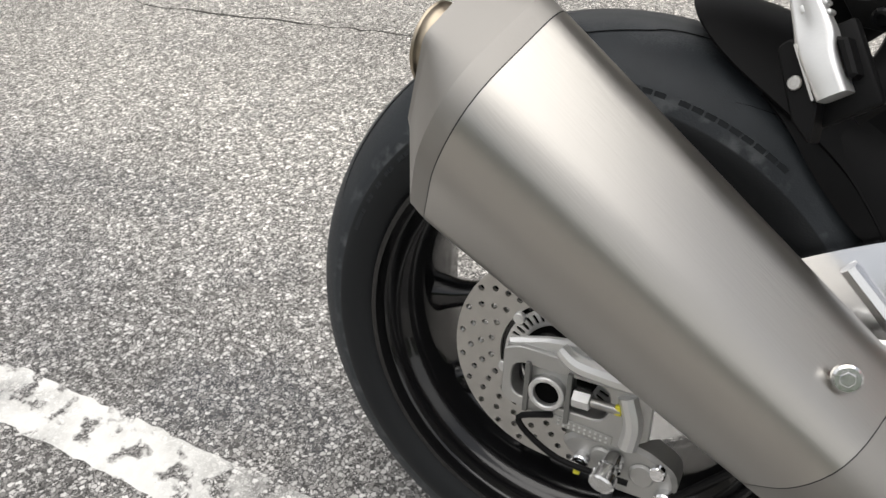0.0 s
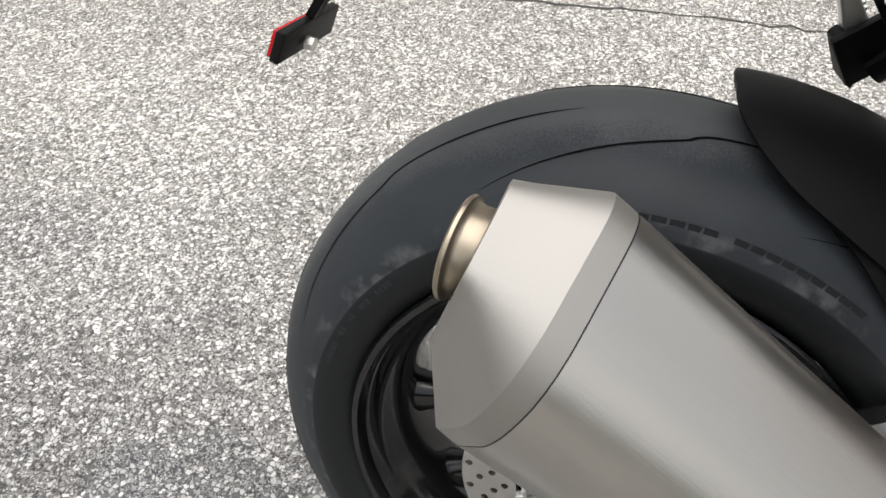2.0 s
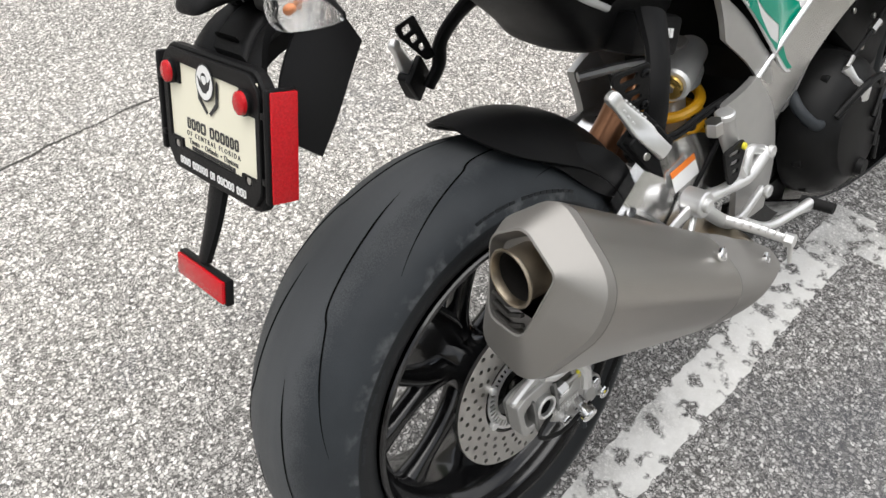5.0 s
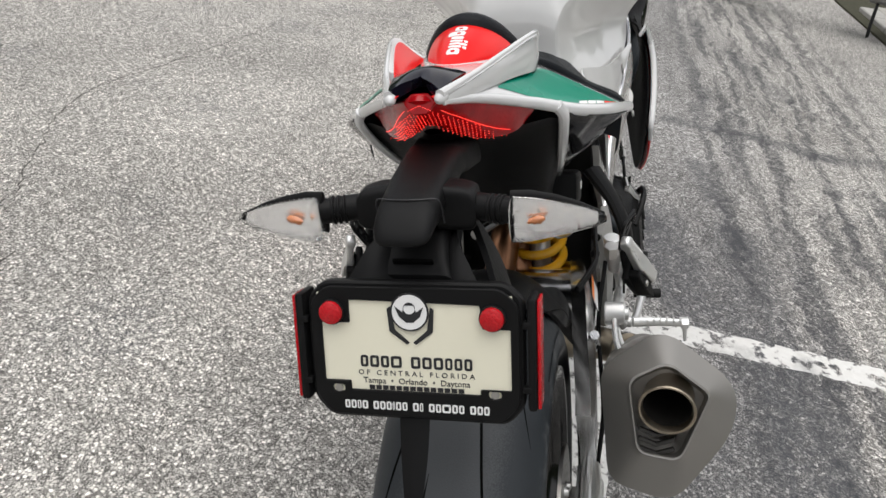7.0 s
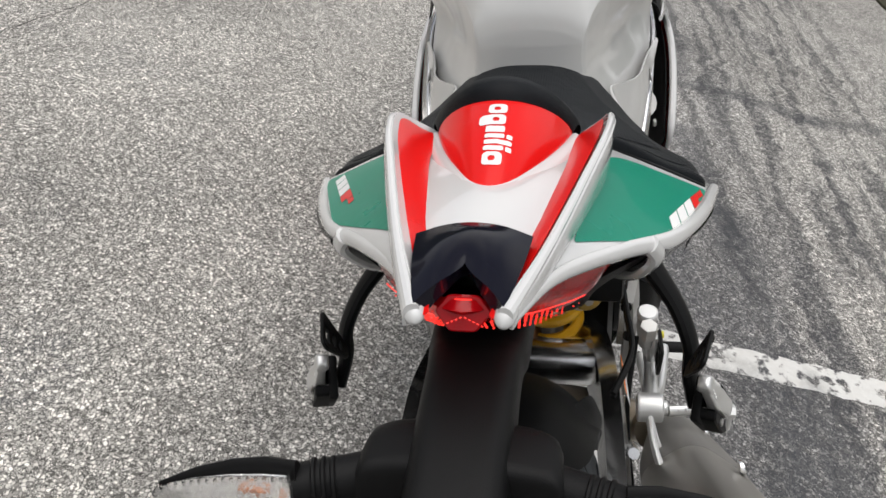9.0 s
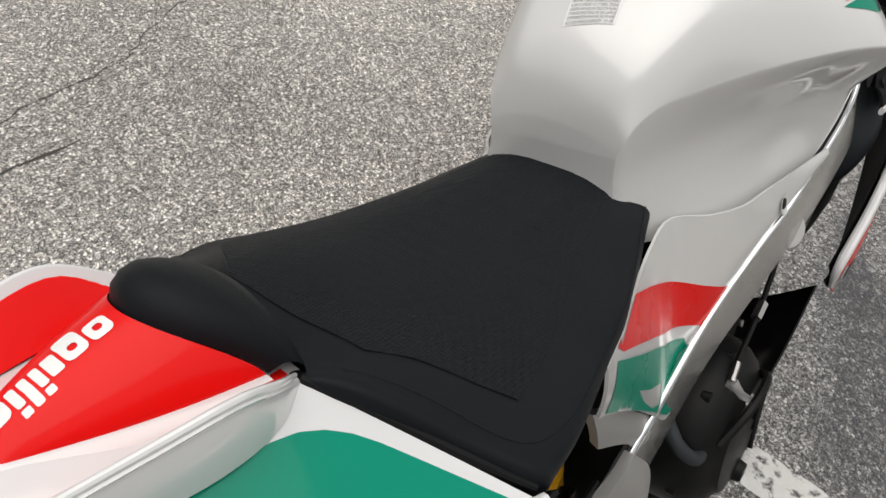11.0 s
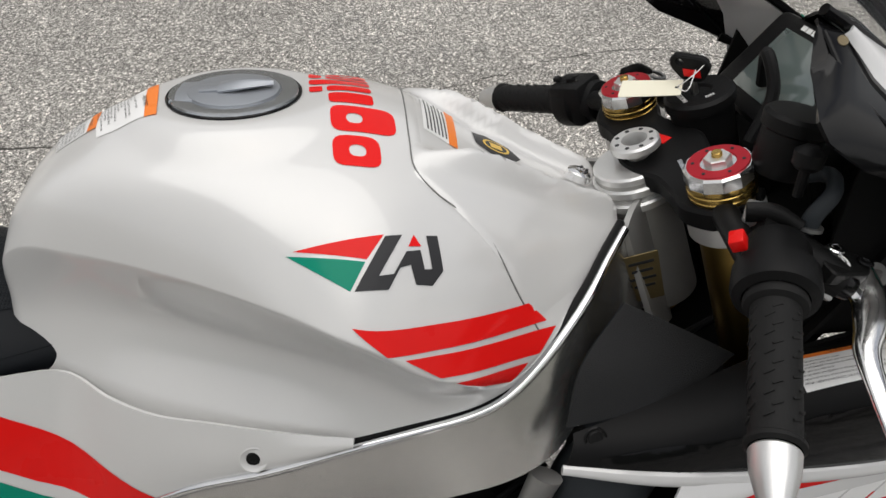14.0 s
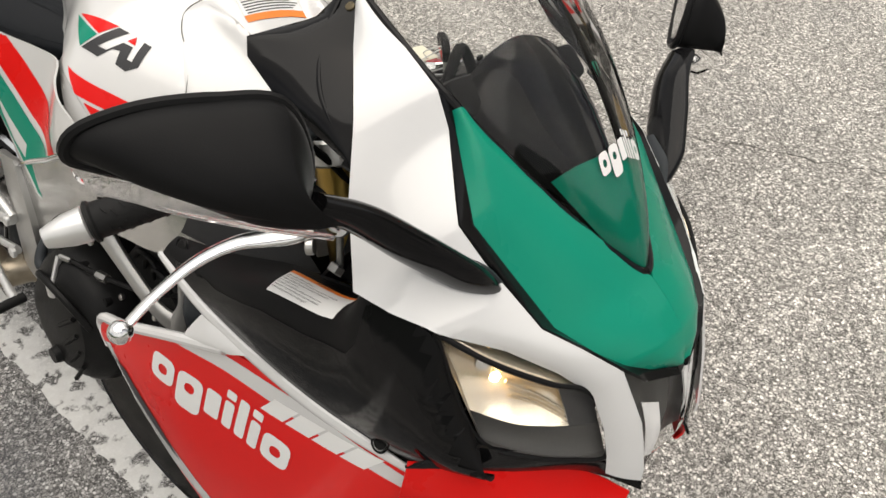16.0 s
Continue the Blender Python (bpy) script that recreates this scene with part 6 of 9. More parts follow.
# graphics on the tank: flat films laid on its skin
def tank_graphics():
    slant = V((0, 0.70711, 0.70711))

    def side(a, b):
        return V((a, 0, 0)) + slant * b + V((0, -0.13, 0.13)) * 2
    way = (0, 0.70711, -0.70711)
    for s in (1, -1):
        f3 = side if s > 0 else (lambda a, b: V((side(a, b).x, -side(a, b).y, side(a, b).z)))
        w3 = (0, s * 0.70711, -0.70711)
        decal("tricolour_red", TANK, [(0.778, 0.565), (0.845, 0.578), (0.832, 0.558)], f3, w3, RED, TANK)
        decal("tricolour_green", TANK, [(0.773, 0.562), (0.831, 0.556), (0.820, 0.534)], f3, w3, GREEN, TANK)
        decal("racing_mark", TANK, [(0.823, 0.534), (0.846, 0.577), (0.859, 0.579), (0.841, 0.546), (0.852, 0.548), (0.862, 0.566), (0.873, 0.568), (0.876, 0.553), (0.882, 0.554), (0.878, 0.580), (0.887, 0.581), (0.891, 0.553), (0.882, 0.541), (0.869, 0.541), (0.865, 0.556), (0.857, 0.553), (0.848, 0.536)], f3, w3, INK, TANK, "black racing division mark")
        decal("mark_red", TANK, [(0.8635, 0.570), (0.868, 0.580), (0.8735, 0.571)], f3, w3, RED, TANK)

        def flat(a, b, s=s):
            return V((a, -s * 0.3, b))
        for loop in ([(0.821, 0.929), (0.966, 0.906), (0.984, 0.8885), (0.847, 0.908)], [(0.860, 0.903), (0.993, 0.882), (0.977, 0.867), (0.888, 0.883)], [(0.901, 0.876), (0.966, 0.864), (0.951, 0.852), (0.926, 0.860)]):
            decal("red_stripe", TANK, loop, flat, (0, s, 0), RED, TANK, "red slanted stripe", lift=0.0012)
    # maker's wordmark, reading from the rider's seat across the top
    def top(a, b):
        return V((a, b, 1.2))
    wordmark_film(TANK, (0.846, -0.102), (-0.06, 0.998), (-0.998, -0.06), 0.0385, top, (0, 0, -1), RED, TANK, "red block of the maker's wordmark", cell=0.008)
    # warning labels
    for name, loop, band in (("warning_label", [(0.640, 0.030), (0.660, -0.040), (0.612, -0.040), (0.595, 0.026)], [(0.651, 0.031), (0.663, -0.041), (0.653, -0.041), (0.641, 0.031)]), ("fuel_label", [(0.596, 0.026), (0.604, -0.020), (0.572, -0.026), (0.560, 0.018)], [(0.600, 0.027), (0.607, -0.021), (0.599, -0.0215), (0.592, 0.0265)])):
        lab = decal(name, TANK, loop, top, (0, 0, -1), LABEL_WHITE, TANK, "white warning label with an orange heading")
        decal("label_band", TANK, band, top, (0, 0, -1), ORANGE, lab, lift=0.0009)
        lines = WARNING_LINES if name == "warning_label" else FUEL_LINES
        c0, c1, c2, c3 = [V((x, y, 0)) for x, y in loop]
        tall = (c3 - c0).length
        rows_n = len(lines)
        for k, line in enumerate(("WARNING!", *lines)):
            u = 0.085 if k == 0 else 0.20 + 0.78 * (k - 0.30) / rows_n
            a, b = c0.lerp(c3, u), c1.lerp(c2, u)
            ex, ey = (b - a).normalized(), (c0 - c3).normalized()
            room = (b - a).length * 0.93
            bm = text_mesh(line, 1.0, 'LEFT', 0.0)
            size = 0.78 * tall / rows_n * 0.98 if k else tall * 0.12
            long = max(v.co.x for v in bm.verts) * size
            squeeze = min(1.0, room / max(long, 1e-6))
            start = a + ex * (b - a).length * (0.04 if k else 0.36)
            vs = list(bm.verts)
            spots = on_skin(TANK, [(start + ex * v.co.x * size * squeeze + ey * (v.co.y - 0.3) * size) + V((0, 0, 1.2)) for v in vs], (0, 0, -1), 0.0012)
            for v, q in zip(vs, spots):
                if q:
                    v.co = q
            part("label_text", bm, INK, lab, clean=False)
    lab = decal("warning_label", COVER, [(0.887, 0.053), (0.884, -0.034), (0.910, -0.037), (0.914, 0.050)], top, (0, 0, -1), LABEL_WHITE, TANK, "white warning label with an orange edge")
    decal("label_band", COVER, [(0.911, 0.050), (0.907, -0.037), (0.915, -0.037), (0.920, 0.049)], top, (0, 0, -1), ORANGE, lab, lift=0.0009)
    for k in range(6):
        x = 0.8875 + 0.0034 * k
        decal("text_bar", COVER, [(x + 0.002, 0.049 - 0.006 * (k % 3)), (x, -0.031), (x + 0.0014, -0.031), (x + 0.0034, 0.049 - 0.006 * (k % 3))], top, (0, 0, -1), INK, lab, lift=0.0010, cell=0.02)
    badge = decal("title_badge", COVER, [(0.938, 0.005), (0.938, 0.032), (0.952, 0.038), (0.975, 0.026), (0.984, 0.006), (0.976, -0.006), (0.952, -0.010)], top, (0, 0, -1), INK, TANK, "black and gold commemorative badge")
    decal("badge_ring", COVER, circle(0.960, 0.014, 0.0135, 20), top, (0, 0, -1), BADGE_GOLD, badge, lift=0.0009, holes=[circle(0.960, 0.014, 0.0108, 20)])
    decal("badge_centre", COVER, [(0.954, 0.020), (0.966, 0.020), (0.966, 0.008), (0.954, 0.008)], top, (0, 0, -1), BADGE_GOLD, badge, lift=0.0009)


WARNING_LINES = ("Wear a helmet, eye protection, and bright", "protective clothing.", "Don't ride after consuming alcohol or other drugs", "Slow down on slippery surface, unfamiliar terrain or", "when visibility is reduced.", "Read owner's manual carefully.", "Failure to follow these warnings can lead to an", "accident and serious injuries or death.", "USE UNLEADED FUEL MINIMUM OCTANE", "RATING (R + M) : 2 METHOD 90.", "See owner's manual for the correct running in and", "maintenance of the vehicle.")
FUEL_LINES = ("USE ONLY GASOLINE UP TO E10", "MAXIMUM 10% OF ETHANOL CONTENT", "NEVER USE GASOLINE WITH ETHANOL CONTENT", "GREATER THAN 10% (E10). FUELS CONTAINING", "ETHANOL MORE THAN 10% CAN DAMAGE", "COMPONENTS OF THE FUEL SYSTEM AND", "WILL VOID VEHICLE WARRANTY.   E15 - E85")
BADGE_GOLD = material("badge gold", (0.75, 0.50, 0.08), 0.4, 0.2, 0.1, 60, 0.0)
tank_graphics()


# side panel under the knee
def side_panel(s):
    a = [(0.824, s * 0.186, 0.792), (0.765, s * 0.170, 0.786), (0.70, s * 0.158, 0.789), (0.655, s * 0.150, 0.792), (0.615, s * 0.133, 0.797), (0.571, s * 0.1065, 0.806), (0.52, s * 0.110, 0.804), (0.456, s * 0.124, 0.800), (0.40, s * 0.139, 0.803), (0.355, s * 0.149, 0.809)]
    b = [(0.822, s * 0.187, 0.786), (0.737, s * 0.1715, 0.739), (0.660, s * 0.160, 0.700), (0.628, s * 0.152, 0.660), (0.590, s * 0.150, 0.580), (0.556, s * 0.150, 0.568), (0.500, s * 0.150, 0.622), (0.440, s * 0.150, 0.685), (0.39, s * 0.150, 0.730), (0.35, s * 0.150, 0.760)]
    p = part("side_panel", sheet(a, b, 36, 12, 0.006, 0.003, out=(0, s, 0)), PEARL, bike, "pearl white side panel with a red and a green stripe", 50)

    def flat(x, z):
        return V((x, s * 0.3, z))
    decal("red_stripe", p, [(0.655, 0.694), (0.60, 0.722), (0.503, 0.776), (0.45, 0.803), (0.407, 0.8226), (0.37, 0.824), (0.384, 0.805), (0.396, 0.791), (0.470, 0.742), (0.536, 0.700), (0.585, 0.678), (0.622, 0.660)], flat, (0, -s, 0), RED, p)
    hole = [[(0.444, 0.707), (0.480, 0.676), (0.523, 0.647), (0.519, 0.622), (0.492, 0.640), (0.462, 0.676)]]
    decal("green_stripe", p, [(0.380, 0.795), (0.46, 0.736), (0.538, 0.684), (0.580, 0.664), (0.6, 0.60), (0.580, 0.570), (0.552, 0.575), (0.500, 0.628), (0.436, 0.690), (0.36, 0.756)], flat, (0, -s, 0), GREEN, p, holes=hole)
    o = on_skin(p, [(0.737, s * 0.3, 0.760)], (0, -s, 0), 0.0)[0]
    if o:
        part("screw_recess", turned([(0.0012, 0.0130), (0.0016, 0.0115), (-0.0005, 0.0085), (-0.001, 0.0)], o, (0, s, 0.25), 28), PEARL, p)
        bolt(o - V((0, s * 0.003, 0)), (0, s, 0.25), 0.0065, 0.0042, BLACK_METAL, p, "screw", "black panel screw")
    return p


side_panel(-1)
side_panel(1)


# ---- seat and tail ----
def seat():
    def sec(x, hw, zc, ze, zm, dish=0.0):
        p = [(-hw * 0.97, ze - 0.022), (-hw, ze - 0.010), (-hw * 0.985, ze), (-hw * 0.78, zm), (-hw * 0.40, zc - 0.003), (0, zc - dish)]
        return [V((x, y, z)) for y, z in p] + [V((x, -y, z)) for y, z in reversed(p[:-1])]
    bm = loft([sec(0.1500, 0.170, 0.870, 0.800, 0.820), sec(0.1515, 0.176, 0.924, 0.846, 0.871, 0.02), sec(0.156, 0.1785, 0.9245, 0.849, 0.8745, 0.02), sec(0.172, 0.1770, 0.915, 0.847, 0.872, 0.014), sec(0.205, 0.1745, 0.902, 0.844, 0.867, 0.005), sec(0.245, 0.168, 0.893, 0.836, 0.860), sec(0.33, 0.151, 0.873, 0.818, 0.845), sec(0.40, 0.138, 0.864, 0.811, 0.836), sec(0.445, 0.126, 0.859, 0.810, 0.833), sec(0.50, 0.111, 0.854, 0.811, 0.832), sec(0.55, 0.095, 0.850, 0.813, 0.832), sec(0.578, 0.087, 0.850, 0.815, 0.832)], 80, 81, closed=False, caps=False)
    for v in bm.verts:
        v.co.x += (0.106 + 0.604 * max(0.06, abs(v.co.y)) - 0.1515) * max(0.0, 1 - (v.co.x - 0.1515) / 0.40)
    s = part("seat", bm, SEAT, bike, "black textured vinyl rider seat", 50)

    def top(a, b):
        return V((a, b, 1.2))
    half = [(0.196, 0.061), (0.214, 0.085), (0.232, 0.118), (0.246, 0.139), (0.30, 0.128), (0.36, 0.108), (0.42, 0.088), (0.48, 0.072), (0.545, 0.058)]
    decal("grip_patch", s, [(x, -y) for x, y in half] + list(reversed(half)), top, (0, 0, -1), SEAT_GRIP, s, "knobbly grip patch", lift=0.0008, cell=0.02)
    for sd in (-1, 1):
        path = catmull([(0.170, sd * 0.066, 1.2), (0.196, sd * 0.110, 1.2), (0.224, sd * 0.158, 1.2), (0.262, sd * 0.166, 1.2), (0.345, sd * 0.150, 1.2), (0.44, sd * 0.128, 1.2), (0.56, sd * 0.086, 1.2)], 70)
        got = [q for q in on_skin(s, path, (0, 0, -1), 0.0) if q]
        part("seam", tube(got, 0.0007, 6, len(got)), SEAT, s)
        part("rear_roll", tube([(0.1445, sd * 0.062, 0.9215), (0.172, sd * 0.108, 0.8885), (0.196, sd * 0.150, 0.860), (0.211, sd * 0.174, 0.8435)], [0.0030, 0.0045, 0.0045, 0.003], 10, 24), BLACK_PLASTIC, s, "black rolled rear edge")
    return s


def grip_material():
    m = material("knobbly seat vinyl", (0.0078, 0.0093, 0.0114), 0.50, 0.0, 0.15, 30, 0.0, spec=0.13)
    n, l = m.node_tree.nodes, m.node_tree.links
    co = n.new("ShaderNodeTexCoord")
    v = n.new("ShaderNodeTexVoronoi")
    v.inputs["Scale"].default_value = 330
    v.inputs["Randomness"].default_value = 0.0
    l.new(co.outputs["Object"], v.inputs["Vector"])
    b = n.new("ShaderNodeBump")
    b.inputs["Strength"].default_value, b.inputs["Distance"].default_value = 0.9, 0.0016
    b.invert = True
    l.new(v.outputs["Distance"], b.inputs["Height"])
    l.new(b.outputs["Normal"], n["Principled BSDF"].inputs["Normal"])
    return m


SEAT_GRIP = grip_material()
SEATOB = seat()


def tail_unit():
    rows = []
    # deck between the fins
    for x, hw, z in ((-0.080, 0.026, 0.957), (-0.04, 0.036, 0.954), (0.02, 0.046, 0.947), (0.08, 0.053, 0.937), (0.150, 0.058, 0.922)):
        rows.append([V((x, hw * (k - 6) / 6, z - 0.006 * ((k - 6) / 6) ** 2)) for k in range(13)])
    deck = part("tail_deck", thicken(grid(rows), 0.003), WHITE, bike, "white tail deck between two fins", 60)
    # red hump, a half cone that opens towards the seat, with the black pad ahead of it
    def front_arc(t, grow=1.0, ahead=0.0, up=0.0):
        u = 1 - t * t
        return V((0.130 - 0.038 * u + ahead, 0.054 * t * grow, 0.932 + (0.043 + up) * max(u, 0) ** 0.75))
    ts = [math.sin(math.pi / 2 * (k - 16) / 16) for k in range(33)]
    rows = []
    for k in range(25):
        f = (k / 24) ** 1.3
        rows.append([V((0.0005 + 0.016 * t * t, 0.017 * t, 0.9500 + 0.0025 * (1 - t * t))).lerp(front_arc(t), f) + V((0, 0.004 * t * math.sin(math.pi * f), 0.003 * (1 - t * t) * math.sin(math.pi * f))) for t in ts])
    hump = part("hump", grid(rows), RED, deck, "red hump with white wordmark blocks", 60)
    for s in (-1, 1):
        edge = [row[-1 if s > 0 else 0] for row in rows]
        skirt = []
        for k, p in enumerate(edge):
            g = k / 24
            a = V((p.x - 0.012 * (1 - g), p.y + s * (0.004 + 0.006 * g), p.z - 0.003))
            skirt.append([p, p.lerp(a, 0.25) + V((0, 0, 0.0012)), a, a + V((-0.006 * (1 - g), s * 0.006, -0.006 - 0.004 * g))])
        part("hump_surround", grid(skirt), WHITE, hump, "white raised surround", 60)
    nose = [[V((0.0005 + 0.016 * t * t, 0.017 * t, 0.9500 + 0.0025 * (1 - t * t))), V((-0.008 + 0.016 * t * t, 0.022 * t, 0.9490)), V((-0.018 + 0.018 * t * t, 0.027 * t, 0.9455))] for t in ts]
    part("hump_surround", grid(nose), WHITE, hump, "", 60)

    def top(a, b):
        return V((a, b, 1.2))
    wordmark_film(hump, (0.086, 0.0066), (-1.0, 0.0), (0.0, -1.0), 0.0133, top, (0, 0, -1), LABEL_WHITE, hump)
    pad = []
    for cx, cz, grow, dx, ez in ((0.093, 0.974, 1.0, 0.001, 0.932), (0.096, 0.981, 1.02, 0.002, 0.933), (0.104, 0.9855, 1.04, 0.005, 0.934), (0.116, 0.985, 1.07, 0.009, 0.935), (0.130, 0.978, 1.10, 0.013, 0.934), (0.145, 0.968, 1.12, 0.017, 0.931), (0.154, 0.958, 1.13, 0.020, 0.927), (0.159, 0.945, 1.12, 0.021, 0.921), (0.161, 0.925, 1.10, 0.021, 0.908), (0.160, 0.890, 1.08, 0.019, 0.885)):
        pad.append([V((cx + (0.130 + dx - cx) * t * t, 0.054 * t * grow, ez + (cz - ez) * max(1 - t * t, 0) ** 0.75)) for t in ts])
    part("tail_pad", grid(pad), SEAT, deck, "black vinyl back pad", 60)
    for s in (-1, 1):
        # side cowl, its rounded lip and the dark flank below
        a = [(-0.142, s * 0.020, 0.956), (-0.10, s * 0.032, 0.950), (-0.03, s * 0.048, 0.943), (0.06, s * 0.062, 0.931), (0.115, s * 0.064, 0.927), (0.143, s * 0.0625, 0.922)]
        b = [(-0.140, s * 0.026, 0.953), (-0.080, s * 0.046, 0.938), (-0.010, s * 0.088, 0.912), (0.050, s * 0.128, 0.886), (0.130, s * 0.161, 0.862), (0.206, s * 0.183, 0.8425)]
        sc = part("side_cowl", sheet(a, b, 30, 10, 0.002, 0.0035, out=(0, s * 0.4, 0.9)), WHITE, deck, "white side cowl with a green panel", 60)
        decal("green_panel", sc, [(p.x, p.y) for p in round_loop([(-0.044, s * 0.055, 0), (0.137, s * 0.084, 0), (0.197, s * 0.180, 0), (0.046, s * 0.126, 0)], [0.006, 0.03, 0.016, 0.02], 4)], top, (0, 0, -1), GREEN, sc, "green graphic panel")
        marks = slanted([1.35, 1.35, 1.35, 1.2], 0.5)[0]
        marks += [[(x * 0.5 + 5.6, y * 0.5 + 0.5) for x, y in one] for one in slanted([1.5, 1.5], 0.5)[0]]
        for i, loop in enumerate(marks):
            if s < 0:
                spot = place2(loop, (0.055, -0.1290), (0.936, -0.351), (0.80, 0.30), 0.0165)
            else:
                spot = place2(loop, (0.167, 0.160), (-0.936, -0.351), (0.80, -0.30), 0.0165)
            decal("model_badge", sc, spot, top, (0, 0, -1), LABEL_WHITE if i < 3 else RED, sc, lift=0.0010, cell=0.02)
        part("lip", tube(b, [0.003, 0.005, 0.006, 0.007, 0.008, 0.007], 12, 30, flat=0.8), WHITE, sc, "white rounded lip")
        lo = [(0.026, s * 0.114, 0.884), (0.070, s * 0.109, 0.842), (0.120, s * 0.103, 0.806), (0.165, s * 0.097, 0.777), (0.215, s * 0.091, 0.750)]
        up = [(0.030, s * 0.121, 0.890), (0.070, s * 0.143, 0.874), (0.115, s * 0.162, 0.860), (0.165, s * 0.178, 0.848), (0.218, s * 0.186, 0.840)]
        part("flank", sheet(up, lo, 20, 8, 0.004, 0.003, out=(0, s, 0)), BLACK_GLOSS, sc, "satin black flank panel")
        part("flank_rib", tube([(0.016, s * 0.108, 0.901), (0.022, s * 0.1135, 0.891), *lo], [0.007, 0.0068, 0.0066, 0.0064, 0.0062, 0.006, 0.005], 10, 24, flat=0.8), WHITE, sc, "white rib round the flank")
        # fin: a blade that rises outwards, red inside
        base = [(-0.145, s * 0.021, 0.957), (-0.09, s * 0.030, 0.951), (0.0, s * 0.047, 0.944), (0.08, s * 0.058, 0.934), (0.141, s * 0.058, 0.924)]
        edge = [(-0.147, s * 0.023, 0.961), (-0.09, s * 0.041, 0.963), (0.0, s * 0.064, 0.966), (0.060, s * 0.0775, 0.9665), (0.095, s * 0.081, 0.962), (0.122, s * 0.074, 0.944), (0.142, s * 0.0615, 0.926)]
        fin = part("fin", sheet(base, edge, 30, 6, 0.001, 0.004, out=(0, s, 0)), WHITE, deck, "white tail fin with a red inner face", 60)
        inner = [V(p) + V((0, -s * 0.0062, 0.0022)) for p in base]
        inner2 = [V(p) + V((0, -s * 0.0058, -0.0028)) for p in edge]
        part("inner_face", sheet(inner, inner2, 30, 4, 0.0, 0.0006, out=(0, s, 0)), RED, fin, "red inner fin face", 60)
        part("fin_edge", tube(edge, [0.0042, 0.0030, 0.0026, 0.0024, 0.0026, 0.0024, 0.0015], 10, 40), WHITE, fin)
        outer = [(-0.146, s * 0.0265, 0.951), (-0.09, s * 0.0425, 0.945), (0.0, s * 0.0655, 0.936), (0.08, s * 0.0805, 0.924), (0.118, s * 0.077, 0.920), (0.143, s * 0.064, 0.920)]
        part("fin_outer", sheet(edge, outer, 30, 8, 0.003, 0.002, out=(0, s * 0.8, 0.6)), WHITE, fin, "", 60)
        part("fin_tip", turned([(-0.012, 0.0040), (-0.004, 0.0058), (0.003, 0.005), (0.006, 0.0026), (0.007, 0.0)], (-0.144, s * 0.0225, 0.957), (-1, -s * 0.2, -0.15), 16), WHITE, fin)
    # smoked centre lens over the lamp
    c = sheet([(-0.078, -0.030, 0.953), (-0.076, -0.015, 0.957), (-0.075, 0, 0.958), (-0.076, 0.015, 0.957), (-0.078, 0.030, 0.953)], [(-0.146, -0.020, 0.955), (-0.130, -0.010, 0.959), (-0.114, 0, 0.960), (-0.130, 0.010, 0.959), (-0.146, 0.020, 0.955)], 17, 9, 0.004, 0.010, out=(0, 0, 1))
    part("smoked_lens", c, SMOKE, deck, "smoked dark centre lens", 30)
    # tail lamp
    up = [(0.0, 0.088, 0.906), (-0.060, 0.056, 0.927), (-0.112, 0.028, 0.944), (-0.136, 0.0, 0.953), (-0.112, -0.028, 0.944), (-0.060, -0.056, 0.927), (0.0, -0.088, 0.906)]
    lo = [(0.000, 0.081, 0.896), (-0.018, 0.0690, 0.8865), (-0.050, 0.044, 0.8895), (-0.080, 0.022, 0.904), (-0.099, 0.0, 0.9195), (-0.080, -0.022, 0.904), (-0.050, -0.044, 0.8895), (-0.018, -0.0690, 0.8865), (0.000, -0.081, 0.896)]
    lamp = part("tail_lamp", sheet(up, lo, 41, 9, 0.003, 0.006, out=(-1, 0, -0.2)), TAIL_LENS, deck, "red tail lamp with lit diodes", 50)
    cu, cl = catmull(up, 61), catmull(lo, 61)
    leds = bmesh.new()
    rng = random.Random(8)
    for side in (-1, 1):
        for k in range(1, 20):
            for j in range(9):
                v = 0.24 + 0.078 * j + 0.022 * k * (1 - 0.03 * j)
                if v > 0.94 or (k > 13 and j < 2) or (k > 16 and j < 4) or rng.random() < 0.10:
                    continue
                q = 30 + side * (k - 0.5) * 1.12
                i = int(q)
                p = cu[i].lerp(cu[i + 1], q - i).lerp(cl[i].lerp(cl[i + 1], q - i), v) + V((-0.0040, 0, -0.0022))
                m = basis(p, (0.35, side * (0.15 + 0.06 * k), -0.5), (-1, 0, -0.3))
                block(((0.0023 - 0.00006 * k) * rng.uniform(0.45, 1.15), 0.00062 * rng.uniform(0.7, 1.1), 0.0006), m, 0, leds)
    part("diode_array", leds, LED, lamp, "fanned rows of lit red diodes")
    for side in (-1, 1):
        run = []
        for k in range(10):
            q = int(30 + side * (5 + 1.9 * k))
            run.append(cu[q].lerp(cl[q], 0.16 + 0.066 * k) + V((-0.0042, 0, -0.0022)))
        part("light_line", tube(run, 0.0004, 6, 20), LED, lamp, "thin lit red line")
    face = basis((-0.1285, 0, 0.9470), (0, -1, 0), (-0.86, 0, 0.5))
    part("centre_lens", plate([(p.x, p.y) for p in round_loop([(-0.0150, 0.001, 0), (-0.008, 0.0095, 0), (0.008, 0.0095, 0), (0.0150, 0.001, 0), (0.007, -0.0095, 0), (-0.007, -0.0095, 0)], 0.002, 3)], 0.004, face, bev=0.0008), TAIL_LENS, lamp, "faceted red centre lens")
